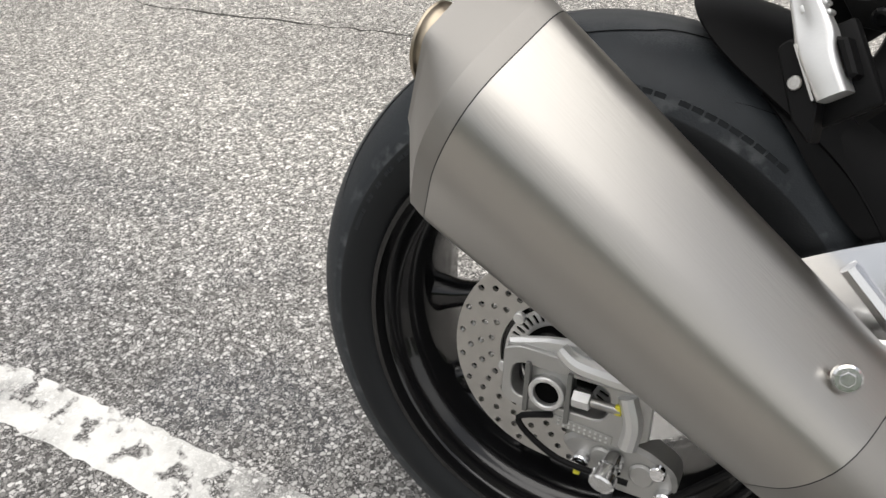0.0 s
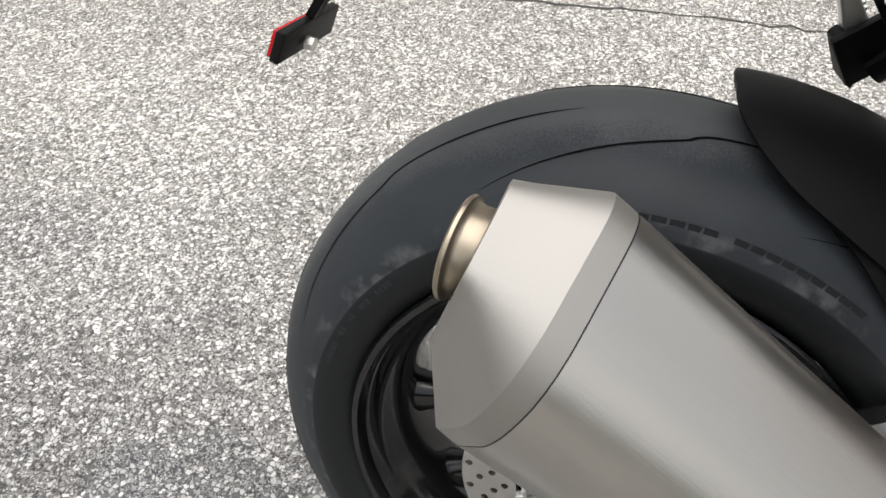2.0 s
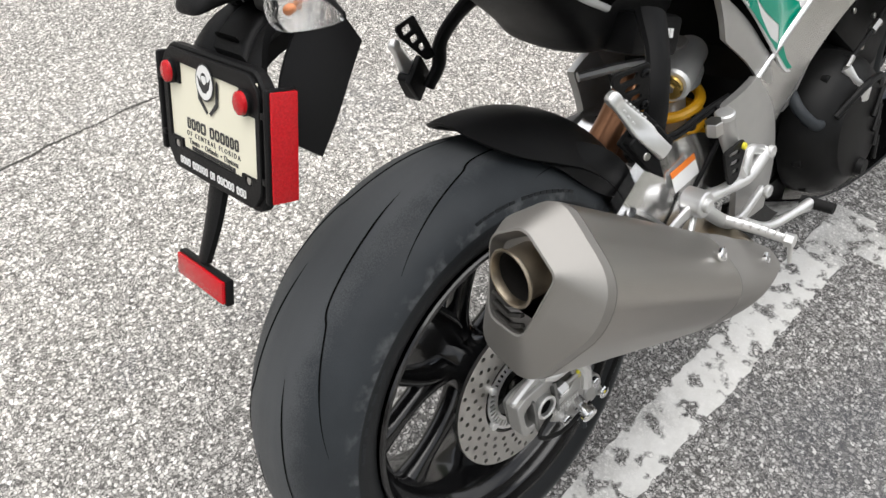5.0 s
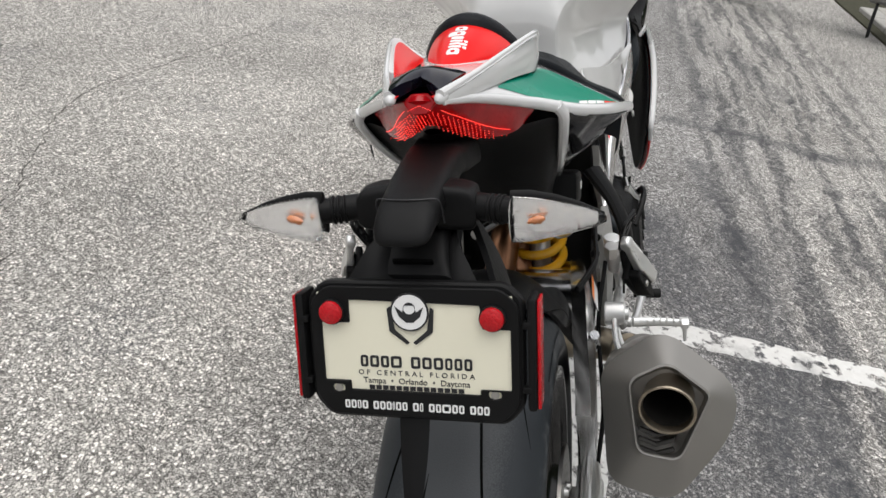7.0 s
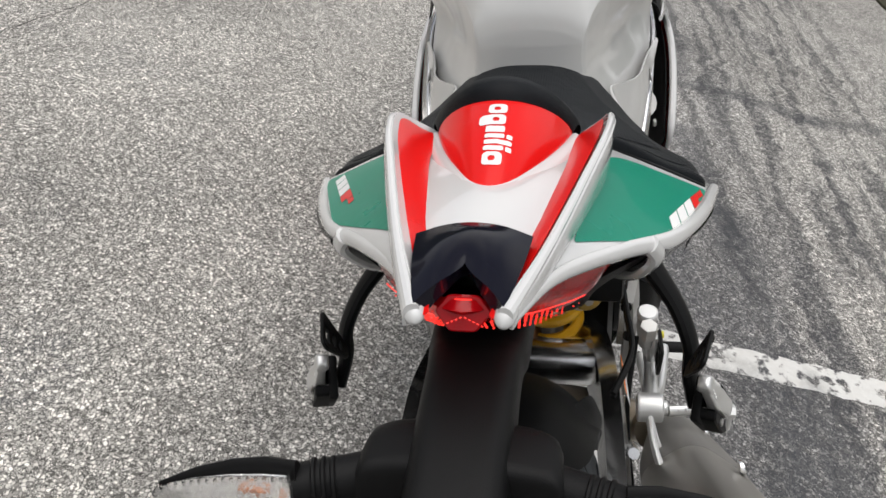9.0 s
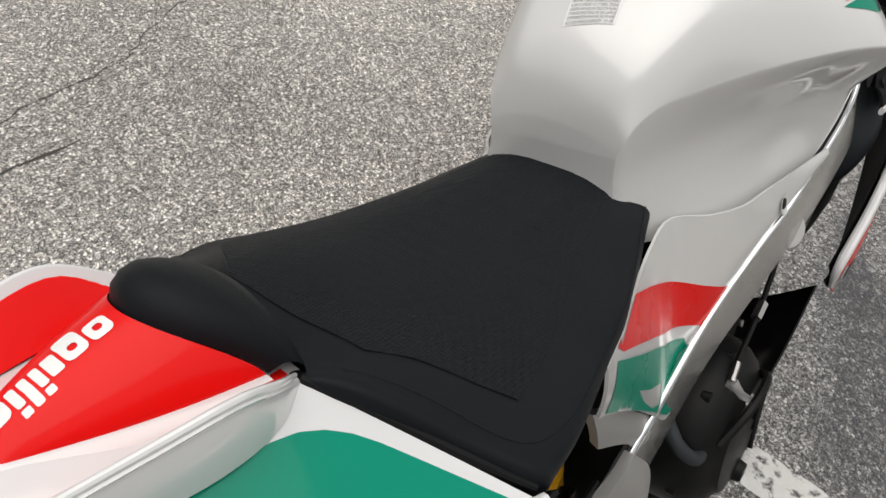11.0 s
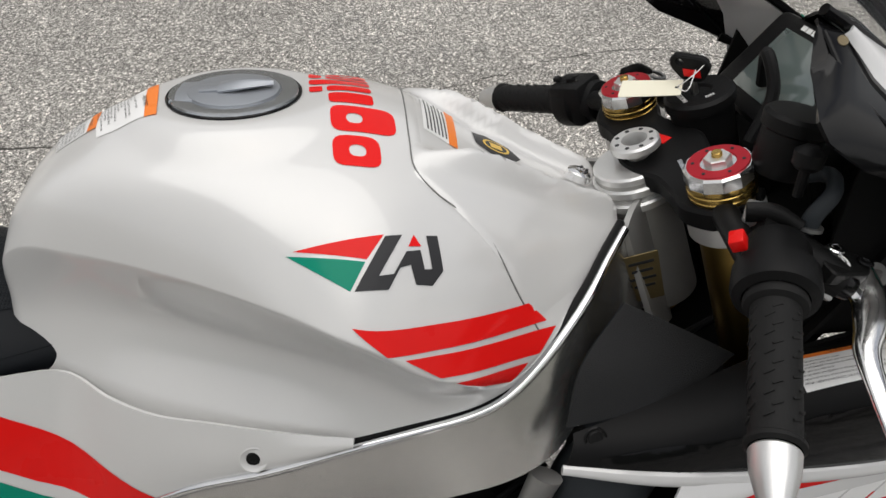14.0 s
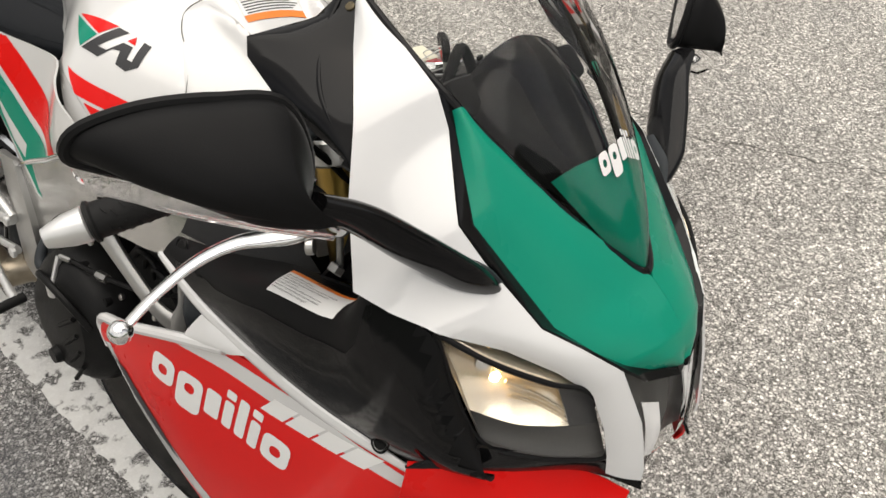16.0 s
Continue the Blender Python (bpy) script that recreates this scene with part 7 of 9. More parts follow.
    part("centre_diode", plate([(p.x, p.y) for p in round_loop([(-0.0062, 0.0020, 0), (-0.0045, 0.0075, 0), (0.0045, 0.0075, 0), (0.0062, 0.0020, 0)], 0.001, 3)], 0.0008, face @ pose(0, 0, 0.0040)), LED, lamp, "lit red centre diode")
    for side in (-1, 1):
        for k in range(5):
            part("diode", block((0.0012, 0.0006, 0.0006), face @ pose(side * (0.0012 + 0.0022 * k), -0.0022 - 0.0010 * k, 0.0042, 0, 0, -side * 24), 0), LED, lamp)
    # black undertail
    secs = []
    for x, hw, zt, zb in ((-0.090, 0.018, 0.914, 0.908), (-0.05, 0.046, 0.893, 0.884), (-0.016, 0.068, 0.889, 0.878), (0.03, 0.108, 0.884, 0.864), (0.12, 0.101, 0.808, 0.782), (0.19, 0.091, 0.760, 0.715), (0.212, 0.088, 0.752, 0.690), (0.28, 0.088, 0.765, 0.680), (0.37, 0.085, 0.77, 0.690)):
        secs.append([V((x, -hw, zt)), V((x, -hw * 0.8, zb + 0.01)), V((x, -hw * 0.4, zb)), V((x, hw * 0.4, zb)), V((x, hw * 0.8, zb + 0.01)), V((x, hw, zt))])
    part("undertail", loft(secs, 24, 21, closed=False, caps=False), BLACK_PLASTIC, deck, "black moulded undertail", 50)
    box = part("brake_unit", block((0.10, 0.06, 0.05), pose(0.285, -0.085, 0.70, 0, 18, 0), 0.008), BLACK_PLASTIC, deck, "black brake control unit")
    bars([0.0065] * 5, 0.011, 0.0014, basis((0.292, -0.1165, 0.696), (0.95, 0, -0.31), (0, -1, 0.05)), LABEL_WHITE, box, "maker_bar")
    return deck


tail_unit()
# ---- frame, engine ----
def main_frame(s):
    a = [(0.43, s * 0.140, 0.545), (0.50, s * 0.147, 0.600), (0.60, s * 0.154, 0.664), (0.68, s * 0.167, 0.717), (0.75, s * 0.177, 0.745), (0.823, s * 0.1835, 0.777), (0.880, s * 0.1865, 0.799), (0.924, s * 0.1845, 0.813), (0.948, s * 0.181, 0.825), (0.971, s * 0.171, 0.842), (1.000, s * 0.1535, 0.871), (1.029, s * 0.1255, 0.898), (1.048, s * 0.100, 0.914), (1.071, s * 0.069, 0.928)]
    b = [(0.47, s * 0.142, 0.440), (0.545, s * 0.150, 0.500), (0.64, s * 0.162, 0.590), (0.72, s * 0.178, 0.648), (0.81, s * 0.190, 0.688), (0.89, s * 0.196, 0.719), (0.97, s * 0.194, 0.746), (1.01, s * 0.176, 0.764), (1.05, s * 0.130, 0.80), (1.11, s * 0.066, 0.84)]
    f = part("main_frame", sheet(a, b, 60, 14, 0.0015, 0.010, out=(0, s, 0)), ALU_FRAME, bike, "brushed aluminium beam frame", 50)
    part("top_edge", tube(a, [0.005, 0.0055, 0.0055] + [0.0045] * 11, 12, 80), CHROME, f)
    # a black tube stands in for the shade in the gap under the tank
    part("gap_seal", tube([V(p) + V((-0.002, -s * 0.0072, 0.0035)) for p in a[4:]], 0.0042, 10, 70), BLACK_PLASTIC, f, "black tube painted as the shaded gap along the tank")
    part("rear_plate", sheet([(0.40, s * 0.132, 0.57), (0.425, s * 0.138, 0.51), (0.44, s * 0.140, 0.44), (0.45, s * 0.138, 0.36)], [(0.47, s * 0.140, 0.59), (0.51, s * 0.147, 0.53), (0.53, s * 0.147, 0.44), (0.52, s * 0.145, 0.36)], 16, 8, 0.006, 0.012, out=(0, s, 0)), ALU_CAST, f, "grey cast pivot plate")
    part("seat_casting", sheet([(0.37, s * 0.140, 0.735), (0.44, s * 0.143, 0.680), (0.505, s * 0.145, 0.615), (0.57, s * 0.145, 0.560), (0.63, s * 0.150, 0.640)], [(0.40, s * 0.138, 0.66), (0.47, s * 0.142, 0.600), (0.52, s * 0.145, 0.535), (0.575, s * 0.146, 0.500), (0.66, s * 0.152, 0.60)], 20, 8, 0.004, 0.010, out=(0, s, 0)), ALU_CAST, f, "grey cast frame leg under the side panel")
    part("strut", tube([(0.80, s * 0.185, 0.69), (0.86, s * 0.180, 0.645), (0.93, s * 0.172, 0.605), (0.96, s * 0.165, 0.60)], [0.020, 0.015, 0.014, 0.018], 12, 20, flat=0.6), ALU_CAST, f)
    part("strut", tube([(0.96, s * 0.165, 0.60), (0.985, s * 0.172, 0.655), (1.00, s * 0.180, 0.73)], [0.018, 0.013, 0.016], 12, 16, flat=0.6), ALU_CAST, f)
    for p, r in (((0.800, s * 0.196, 0.655), 0.0065), ((0.448, s * 0.148, 0.560), 0.010), ((0.50, s * 0.156, 0.45), 0.018)):
        bolt(p, (0, s, 0.1), r, 0.003, ALU_CAST, f)
    return f


main_frame(-1)
main_frame(1)


def head_tube():
    ax = V((0.39, 0, -0.92)).normalized()
    o = V((1.092, 0, 0.962))
    h = part("steering_head", bar(o, o + ax * 0.16, 0.036, 0.040, 40, 0.004), ALU_CAST, bike, "cast aluminium steering head")
    for k, r in ((0.0, 0.036), (0.012, 0.039), (0.026, 0.042)):
        part("head_ring", bar(o + ax * (k - 0.004), o + ax * (k + 0.006), r, seg=48, bev=0.002), ALU_SATIN, h)
    for s in (-1, 1):
        part("gusset", sheet([(1.072, s * 0.072, 0.930), (1.085, s * 0.05, 0.940), (1.10, s * 0.030, 0.945)], [(1.13, s * 0.090, 0.80), (1.14, s * 0.06, 0.80), (1.16, s * 0.035, 0.80)], 10, 8, 0.004, 0.006, out=(-0.3, s, 0)), ALU_CAST, h)
    m = basis((1.097, -0.0745, 0.880), (0.35, 0.10, -0.9), (-0.1, -1, 0))
    part("type_plate", block((0.060, 0.034, 0.001), m @ pose(0, 0, 0.002), 0), PLATE_GOLD, h, "gold type plate")
    for k in range(4):
        part("text_bar", block((0.003, 0.024 - 0.004 * (k % 2), 0.0006), m @ pose(-0.020 + 0.010 * k, 0, 0.003), 0), INK, h)
    return h


PLATE_GOLD = material("type plate foil", (0.33, 0.25, 0.12), 0.35, 0.8, 0.15, 40, 0.03)
head_tube()


def engine():
    e = part("engine_block", block((0.46, 0.26, 0.22), pose(0.74, 0, 0.43, 0, 12, 0), 0.03), BLACK_METAL, bike, "black engine block")
    part("cylinder_bank", block((0.22, 0.27, 0.20), pose(0.90, 0, 0.58, 0, 35, 0), 0.02), BLACK_METAL, e)
    part("cylinder_bank", block((0.18, 0.25, 0.16), pose(0.62, 0, 0.575, 0, -25, 0), 0.02), BLACK_METAL, e)
    part("inner_shroud", block((0.30, 0.22, 0.16), pose(0.82, 0, 0.72, 0, 10, 0), 0.03), RADIATOR_DARK, e)
    o = V((0.705, -0.135, 0.430))
    cov = turned([(0.0, 0.118), (0.030, 0.117), (0.050, 0.110), (0.064, 0.098), (0.070, 0.085), (0.078, 0.078), (0.082, 0.060), (0.083, 0.0)], o, (0, -1, 0.06), 72)
    cc = part("clutch_cover", cov, BLACK_METAL, e, "black crackle-finish clutch cover", 30)
    for k in range(10):
        a = 2 * math.pi * k / 10 + 0.2
        bolt(o + V((0.112 * math.cos(a), -0.030, 0.112 * math.sin(a))), (0, -1, 0.06), 0.007, 0.010, BLACK_METAL, cc, "cover_bolt")
    for k in range(4):
        part("cover_rib", tube([o + V((0.02 + 0.012 * k, -0.086, 0.02 - 0.03 * k)), o + V((0.055 + 0.006 * k, -0.080, 0.055 - 0.03 * k))], 0.004, 8, 6), BLACK_METAL, cc)
    part("cover_ridge", tube([o + V((-0.075, -0.066, 0.05)), o + V((-0.03, -0.082, 0.085)), o + V((0.03, -0.082, 0.085)), o + V((0.08, -0.066, 0.045))], 0.006, 8, 24), BLACK_METAL, cc)
    part("filler_cap", tube([o + V((0.0, -0.07, -0.06)), o + V((0.0, -0.095, -0.06))], [0.016, 0.016, 0.013], 20, 6), BLACK_METAL, cc)
    lev = part("clutch_arm", tube([(0.677, -0.186, 0.540), (0.684, -0.198, 0.522), (0.696, -0.210, 0.502)], [0.009, 0.006, 0.010], 12, 10, flat=0.6), ALU_SATIN, e, "zinc clutch release arm")
    part("pivot", bar((0.696, -0.208, 0.488), (0.696, -0.210, 0.510), 0.011, seg=20, bev=0.001), ALU_SATIN, lev)
    part("cable_end", bar((0.678, -0.186, 0.540), (0.705, -0.182, 0.548), 0.005, seg=8), STEEL, lev)
    part("cable", tube([(0.705, -0.182, 0.548), (0.80, -0.175, 0.575), (0.90, -0.16, 0.61), (1.02, -0.12, 0.68)], 0.0035, 8, 20), BLACK_PLASTIC, lev)
    part("cable_adjuster", bar((0.775, -0.177, 0.567), (0.80, -0.176, 0.575), 0.007, seg=6), STEEL, lev)
    part("breather_hose", tube([(0.60, -0.14, 0.52), (0.585, -0.165, 0.50), (0.60, -0.185, 0.475), (0.63, -0.185, 0.47)], 0.009, 12, 18), RUBBER, e)
    part("belly_pan", sheet([(0.55, -0.12, 0.34), (0.75, -0.17, 0.28), (1.0, -0.195, 0.30), (1.15, -0.20, 0.38)], [(0.55, 0.0, 0.22), (0.75, 0.0, 0.18), (1.0, 0.0, 0.18), (1.15, 0.0, 0.24)], 20, 8, 0.02, 0.004, out=(0, -0.7, -0.7)), BLACK_GLOSS, e)
    rng = random.Random(5)
    for k in range(7):
        y = -0.12 - 0.02 * rng.random()
        part("wire", tube([(0.80 + 0.03 * k, y, 0.60), (0.86 + 0.02 * k, y - 0.02, 0.64 + 0.02 * rng.random()), (0.95 + 0.01 * k, y - 0.01, 0.60 + 0.05 * rng.random()), (1.08, -0.10, 0.66)], 0.003 + 0.002 * rng.random(), 8, 20), BLACK_PLASTIC, e)
    for p in ((0.76, -0.150, 0.60), (0.84, -0.152, 0.57), (0.80, -0.156, 0.53), (0.88, -0.150, 0.545)):
        bolt(p, (0, -1, 0.2), 0.0048, 0.004, STEEL, e)
    part("air_duct", tube([(1.10, -0.10, 0.62), (1.06, -0.15, 0.66), (1.06, -0.17, 0.72), (1.10, -0.15, 0.78)], [0.04, 0.045, 0.045, 0.04], 20, 20), RUBBER, e)
    part("lower_plate", sheet([(0.46, -0.13, 0.38), (0.55, -0.13, 0.36), (0.66, -0.13, 0.36)], [(0.46, -0.12, 0.27), (0.55, -0.12, 0.26), (0.66, -0.12, 0.27)], 8, 6, 0.0, 0.01), BLACK_METAL, e)
    return e


engine()

# ---- cockpit ----
FORK = V((0.39, 0, -0.92)).normalized()


def fork():
    clamp_o = V((1.107, 0, 0.975))
    m = basis(clamp_o, (0.92, 0.082, 0.39), -FORK)
    half = [(-0.030, 0.0), (-0.024, -0.028), (-0.012, -0.045), (-0.012, -0.078), (-0.016, -0.104), (0.0, -0.132), (0.030, -0.134), (0.050, -0.112), (0.050, -0.082), (0.040, -0.060), (0.050, -0.030), (0.058, 0.0)]
    outline = half + [(x, -y) for x, y in reversed(half[1:-1])]
    outline = [(p.x, p.y) for p in round_loop([(x, y, 0) for x, y in outline], 0.010, 3)]
    f = part("top_yoke", plate(outline, 0.022, m @ pose(0, 0, -0.022), bev=0.003), BLACK_MATT, bike, "black anodised top yoke")
    part("stem_nut", turned([(-0.002, 0.0240), (0.004, 0.0235), (0.006, 0.0215), (0.006, 0.0125), (0.002, 0.0115), (-0.015, 0.0110)], V((1.093, 0, 0.983)), -FORK, 48), ALU_SATIN, f, "slotted aluminium stem nut")
    # black dots paint in the shade of the nut's holes
    for k in range(8):
        a = 2 * math.pi * k / 8
        p = m.to_3x3() @ V((0.0175 * math.cos(a), 0.0175 * math.sin(a), 0))
        part("nut_hole", bar(V((1.093, 0, 0.983)) + p - FORK * 0.0056, V((1.093, 0, 0.983)) + p - FORK * 0.0063, 0.0022, seg=10), INK, f)
    for s in (-1, 1):
        top = V((1.1198 - s * 0.0070, s * 0.1014, 1.0055 - s * 0.0037))
        leg = part("fork_leg", bar(top + FORK * 0.02, top + FORK * 0.52, 0.0265, seg=40), GOLD, bike, "gold upside-down fork leg")
        for k, r in ((0.0, 0.0285), (0.006, 0.0290), (0.012, 0.0285)):
            part("gold_ring", bar(top + FORK * (0.009 + k), top + FORK * (0.0143 + k), r, seg=48, bev=0.0008), BRASS, leg)
        part("cap", turned([(-0.009, 0.0295), (0.002, 0.0295), (0.004, 0.0275), (0.004, 0.0150), (0.0035, 0.0)], top, -FORK, 12), ALU, leg, "twelve-sided aluminium fork cap", 20)
        part("red_ring", turned([(0.0040, 0.0260), (0.0052, 0.0255), (0.0052, 0.0150), (0.0040, 0.0145)], top, -FORK, 48), RED_ANODISED, leg, "red anodised ring")
        part("hex", bar(top - FORK * 0.003, top - FORK * 0.0105, 0.0115, seg=6, bev=0.001), ALU_SATIN, leg)
        part("needle", bar(top - FORK * 0.010, top - FORK * 0.0145, 0.0045, seg=16, bev=0.0006), BRASS, leg)
        # the ring's holes are black dots, their shade put into the colour
        for k in range(6):
            a = 2 * math.pi * k / 6 + 0.5
            p = m.to_3x3() @ V((0.0205 * math.cos(a), 0.0205 * math.sin(a), 0))
            part("ring_hole", bar(top + p - FORK * 0.0048, top + p - FORK * 0.0056, 0.0016, seg=8), INK, leg)
        part("bar_clamp", bar(top + FORK * 0.036, top + FORK * 0.064, 0.034, seg=36, bev=0.003), ALU_SATIN, leg)
        part("lower_yoke", bar(top + FORK * 0.24, top + FORK * 0.28, 0.036, seg=36, bev=0.003), BLACK_MATT, leg)
        part("slider", bar(top + FORK * 0.50, top + FORK * 0.70, 0.0215, seg=30), CHROME, leg)
        bolt((m @ pose(0.046, s * 0.118, -0.008)).translation, m.to_3x3() @ V((0.6, s * 0.8, 0)), 0.006, 0.005, BLACK_METAL, f)
    tag = part("maker_tag", block((0.012, 0.016, 0.0008), m @ pose(0.020, 0.012, 0.0005, 0, 0, 20), 0.0), RED, f)
    for k, wdt in enumerate((0.040, 0.026, 0.030, 0.022)):
        part("text_bar", block((0.004, wdt, 0.0005), m @ pose(0.012 + 0.0075 * k, -0.055, 0.0004, 0, 0, -12), 0), SILVER_DARK, f)
    # ignition lock
    o = V((1.163, 0.038, 1.022))
    ig = part("ignition_lock", turned([(-0.075, 0.030), (-0.012, 0.031), (-0.010, 0.0345), (0.0, 0.0345), (0.003, 0.031), (0.003, 0.014), (0.0, 0.012), (0.0, 0.0)], o, -FORK, 40), BLACK_PLASTIC, bike, "black ignition lock")
    mi = basis(o - FORK * 0.0033, (0.92, 0, 0.39), -FORK)
    lettering("IGNITION", 0.0068, mi @ pose(-0.021, 0.0, 0, 0, 0, -90), LABEL_WHITE, ig)
    lettering("OFF", 0.0055, mi @ pose(0.004, -0.021, 0), LABEL_WHITE, ig)
    return f


RED_ANODISED = material("red anodised alloy", (0.55, 0.02, 0.035), 0.3, 0.7, 0.08, 60, 0.03)
fork()


def ignition_key():
    o = LEAN @ V((1.160, 0.040, 1.022))
    n = (LEAN.to_3x3() @ -FORK).normalized()
    side = (LEAN.to_3x3() @ V((0.75, -0.65, 0.1))).normalized()
    m = basis(o, side, n.cross(side))
    k = tagged(new("ignition_key"), "black ignition key with a red emblem in the lock", "key")
    k.matrix_world = Matrix.Identity(4)
    part("blade", bar(o - n * 0.004, o + n * 0.016, 0.0035, seg=8), STEEL, k)
    up = basis(o + n * 0.014, side, side.cross(n))
    out = [(p.x, p.y) for p in round_loop([(-0.010, 0.0, 0), (0.010, 0.0, 0), (0.021, 0.016, 0), (0.016, 0.027, 0), (-0.016, 0.027, 0), (-0.021, 0.016, 0)], 0.006, 4)]
    mm = Matrix(((side.x, n.x, side.cross(n).x, o.x + n.x * 0.013), (side.y, n.y, side.cross(n).y, o.y + n.y * 0.013), (side.z, n.z, side.cross(n).z, o.z + n.z * 0.013), (0, 0, 0, 1)))
    part("head", plate(out, 0.009, mm @ pose(0, 0, -0.0045), [circle(-0.009, 0.020, 0.003, 10)], 0.0015), BLACK_PLASTIC, k)
    part("emblem", block((0.017, 0.008, 0.0105), mm @ pose(0.002, 0.010, 0), 0.0006), RED, k)
    return k


ignition_key()


def hang_tag():
    a, b = LEAN @ V((1.140, 0.030, 1.030)), LEAN @ V((1.090, 0.057, 1.0165))
    up = LEAN.to_3x3() @ V((-0.15, -0.25, 1.0))
    m = basis((a + b) / 2, b - a, up)
    out = [(p.x, p.y) for p in round_loop([(-0.030, -0.012, 0), (0.030, -0.015, 0), (0.030, 0.014, 0), (-0.030, 0.014, 0)], 0.002, 2)]
    t = tagged(new("paper_tag"), "blank cream paper tag tied to the ignition key", "tag")
    part("card", plate(out, 0.0005, m, [circle(-0.025, 0.0, 0.0022, 10)]), CREAM, t)
    part("string", tube([m @ V((-0.025, 0, 0.001)), m @ V((-0.036, 0.006, 0.012)), LEAN @ V((1.158, 0.030, 1.055)), LEAN @ V((1.160, 0.046, 1.058)), m @ V((-0.036, 0.012, 0.004)), m @ V((-0.026, 0.001, 0.0))], 0.0006, 6, 40), LABEL_WHITE, t)
    return t


hang_tag()


def handlebar(s):
    a, b = (V((1.128, -0.230, 0.960)), V((1.085, -0.338, 0.922))) if s < 0 else (V((1.089, 0.238, 0.936)), V((1.027, 0.338, 0.899)))
    d = (b - a).normalized()
    prof = [(-0.004, 0.0225), (0.0, 0.0235), (0.004, 0.0225), (0.006, 0.0178), (0.112, 0.0170), (0.114, 0.0195), (0.117, 0.0195), (0.119, 0.0165)]
    hb = part("grip", turned(prof, a, d, 40), GRIP, bike, "black ribbed rubber grip")
    u = d.orthogonal().normalized()
    w = d.cross(u)
    for r in range(6):
        for k in range(12):
            ang = 2 * math.pi * r / 6 + 0.3 * (k % 2)
            p = a + d * (0.014 + 0.0080 * k) + (u * math.cos(ang) + w * math.sin(ang)) * 0.0177
            t = (-u * math.sin(ang) + w * math.cos(ang))
            part("grip_rib", block((0.0075, 0.0018, 0.0012), basis(p, t + d * 0.5, u * math.cos(ang) + w * math.sin(ang)), 0.0004), GRIP, hb)
    part("bar_end", turned([(0.119, 0.0150), (0.121, 0.0165), (0.135, 0.0155), (0.150, 0.0115), (0.157, 0.0090), (0.158, 0.0)], a, d, 32), ALU_SATIN, hb, "tapered aluminium bar end")
    part("clip_on", bar(V((1.130, s * 0.125, 0.978)), a, 0.0115, seg=20), BLACK_METAL, hb)
    sw = part("switch_housing", turned([(-0.062, 0.016), (-0.060, 0.023), (-0.050, 0.026), (-0.034, 0.026), (-0.030, 0.0315), (-0.012, 0.0325), (-0.006, 0.031), (-0.003, 0.024)], a, d, 36), BLACK_PLASTIC, hb, "black switch housing")
    if s < 0:
        part("kill_switch", block((0.014, 0.012, 0.012), basis(a - d * 0.044 + V((-0.034, 0.002, 0.016)), d, (-0.6, 0, 0.8)), 0.002), RED, sw, "red kill switch")
        part("throttle_cable", tube([a - d * 0.02 + V((0.02, 0, 0.01)), V((1.18, -0.15, 0.94)), V((1.18, -0.10, 0.86)), V((1.14, -0.06, 0.78))], 0.004, 8, 24), BLACK_PLASTIC, sw)
    else:
        body = part("switch_body", block((0.052, 0.046, 0.052), basis(a - d * 0.030 + V((-0.006, 0, 0.002)), d, (-0.4, 0, 1)), 0.008), BLACK_PLASTIC, sw)
        for k in range(4):
            part("button", block((0.009, 0.008, 0.006), basis(a - d * (0.012 + 0.011 * k) + V((-0.022, 0, 0.026 - 0.006 * (k % 2))), d, (-0.5, 0, 1)), 0.0015), BLACK_GLOSS if k % 2 else GRIP, sw)
        part("switch_mark", block((0.003, 0.010, 0.0006), basis(a - d * 0.03 + V((-0.026, 0, 0.012)), d, (-1, 0, 0.3)), 0), LABEL_WHITE, sw)
    return hb


handlebar(-1)
handlebar(1)


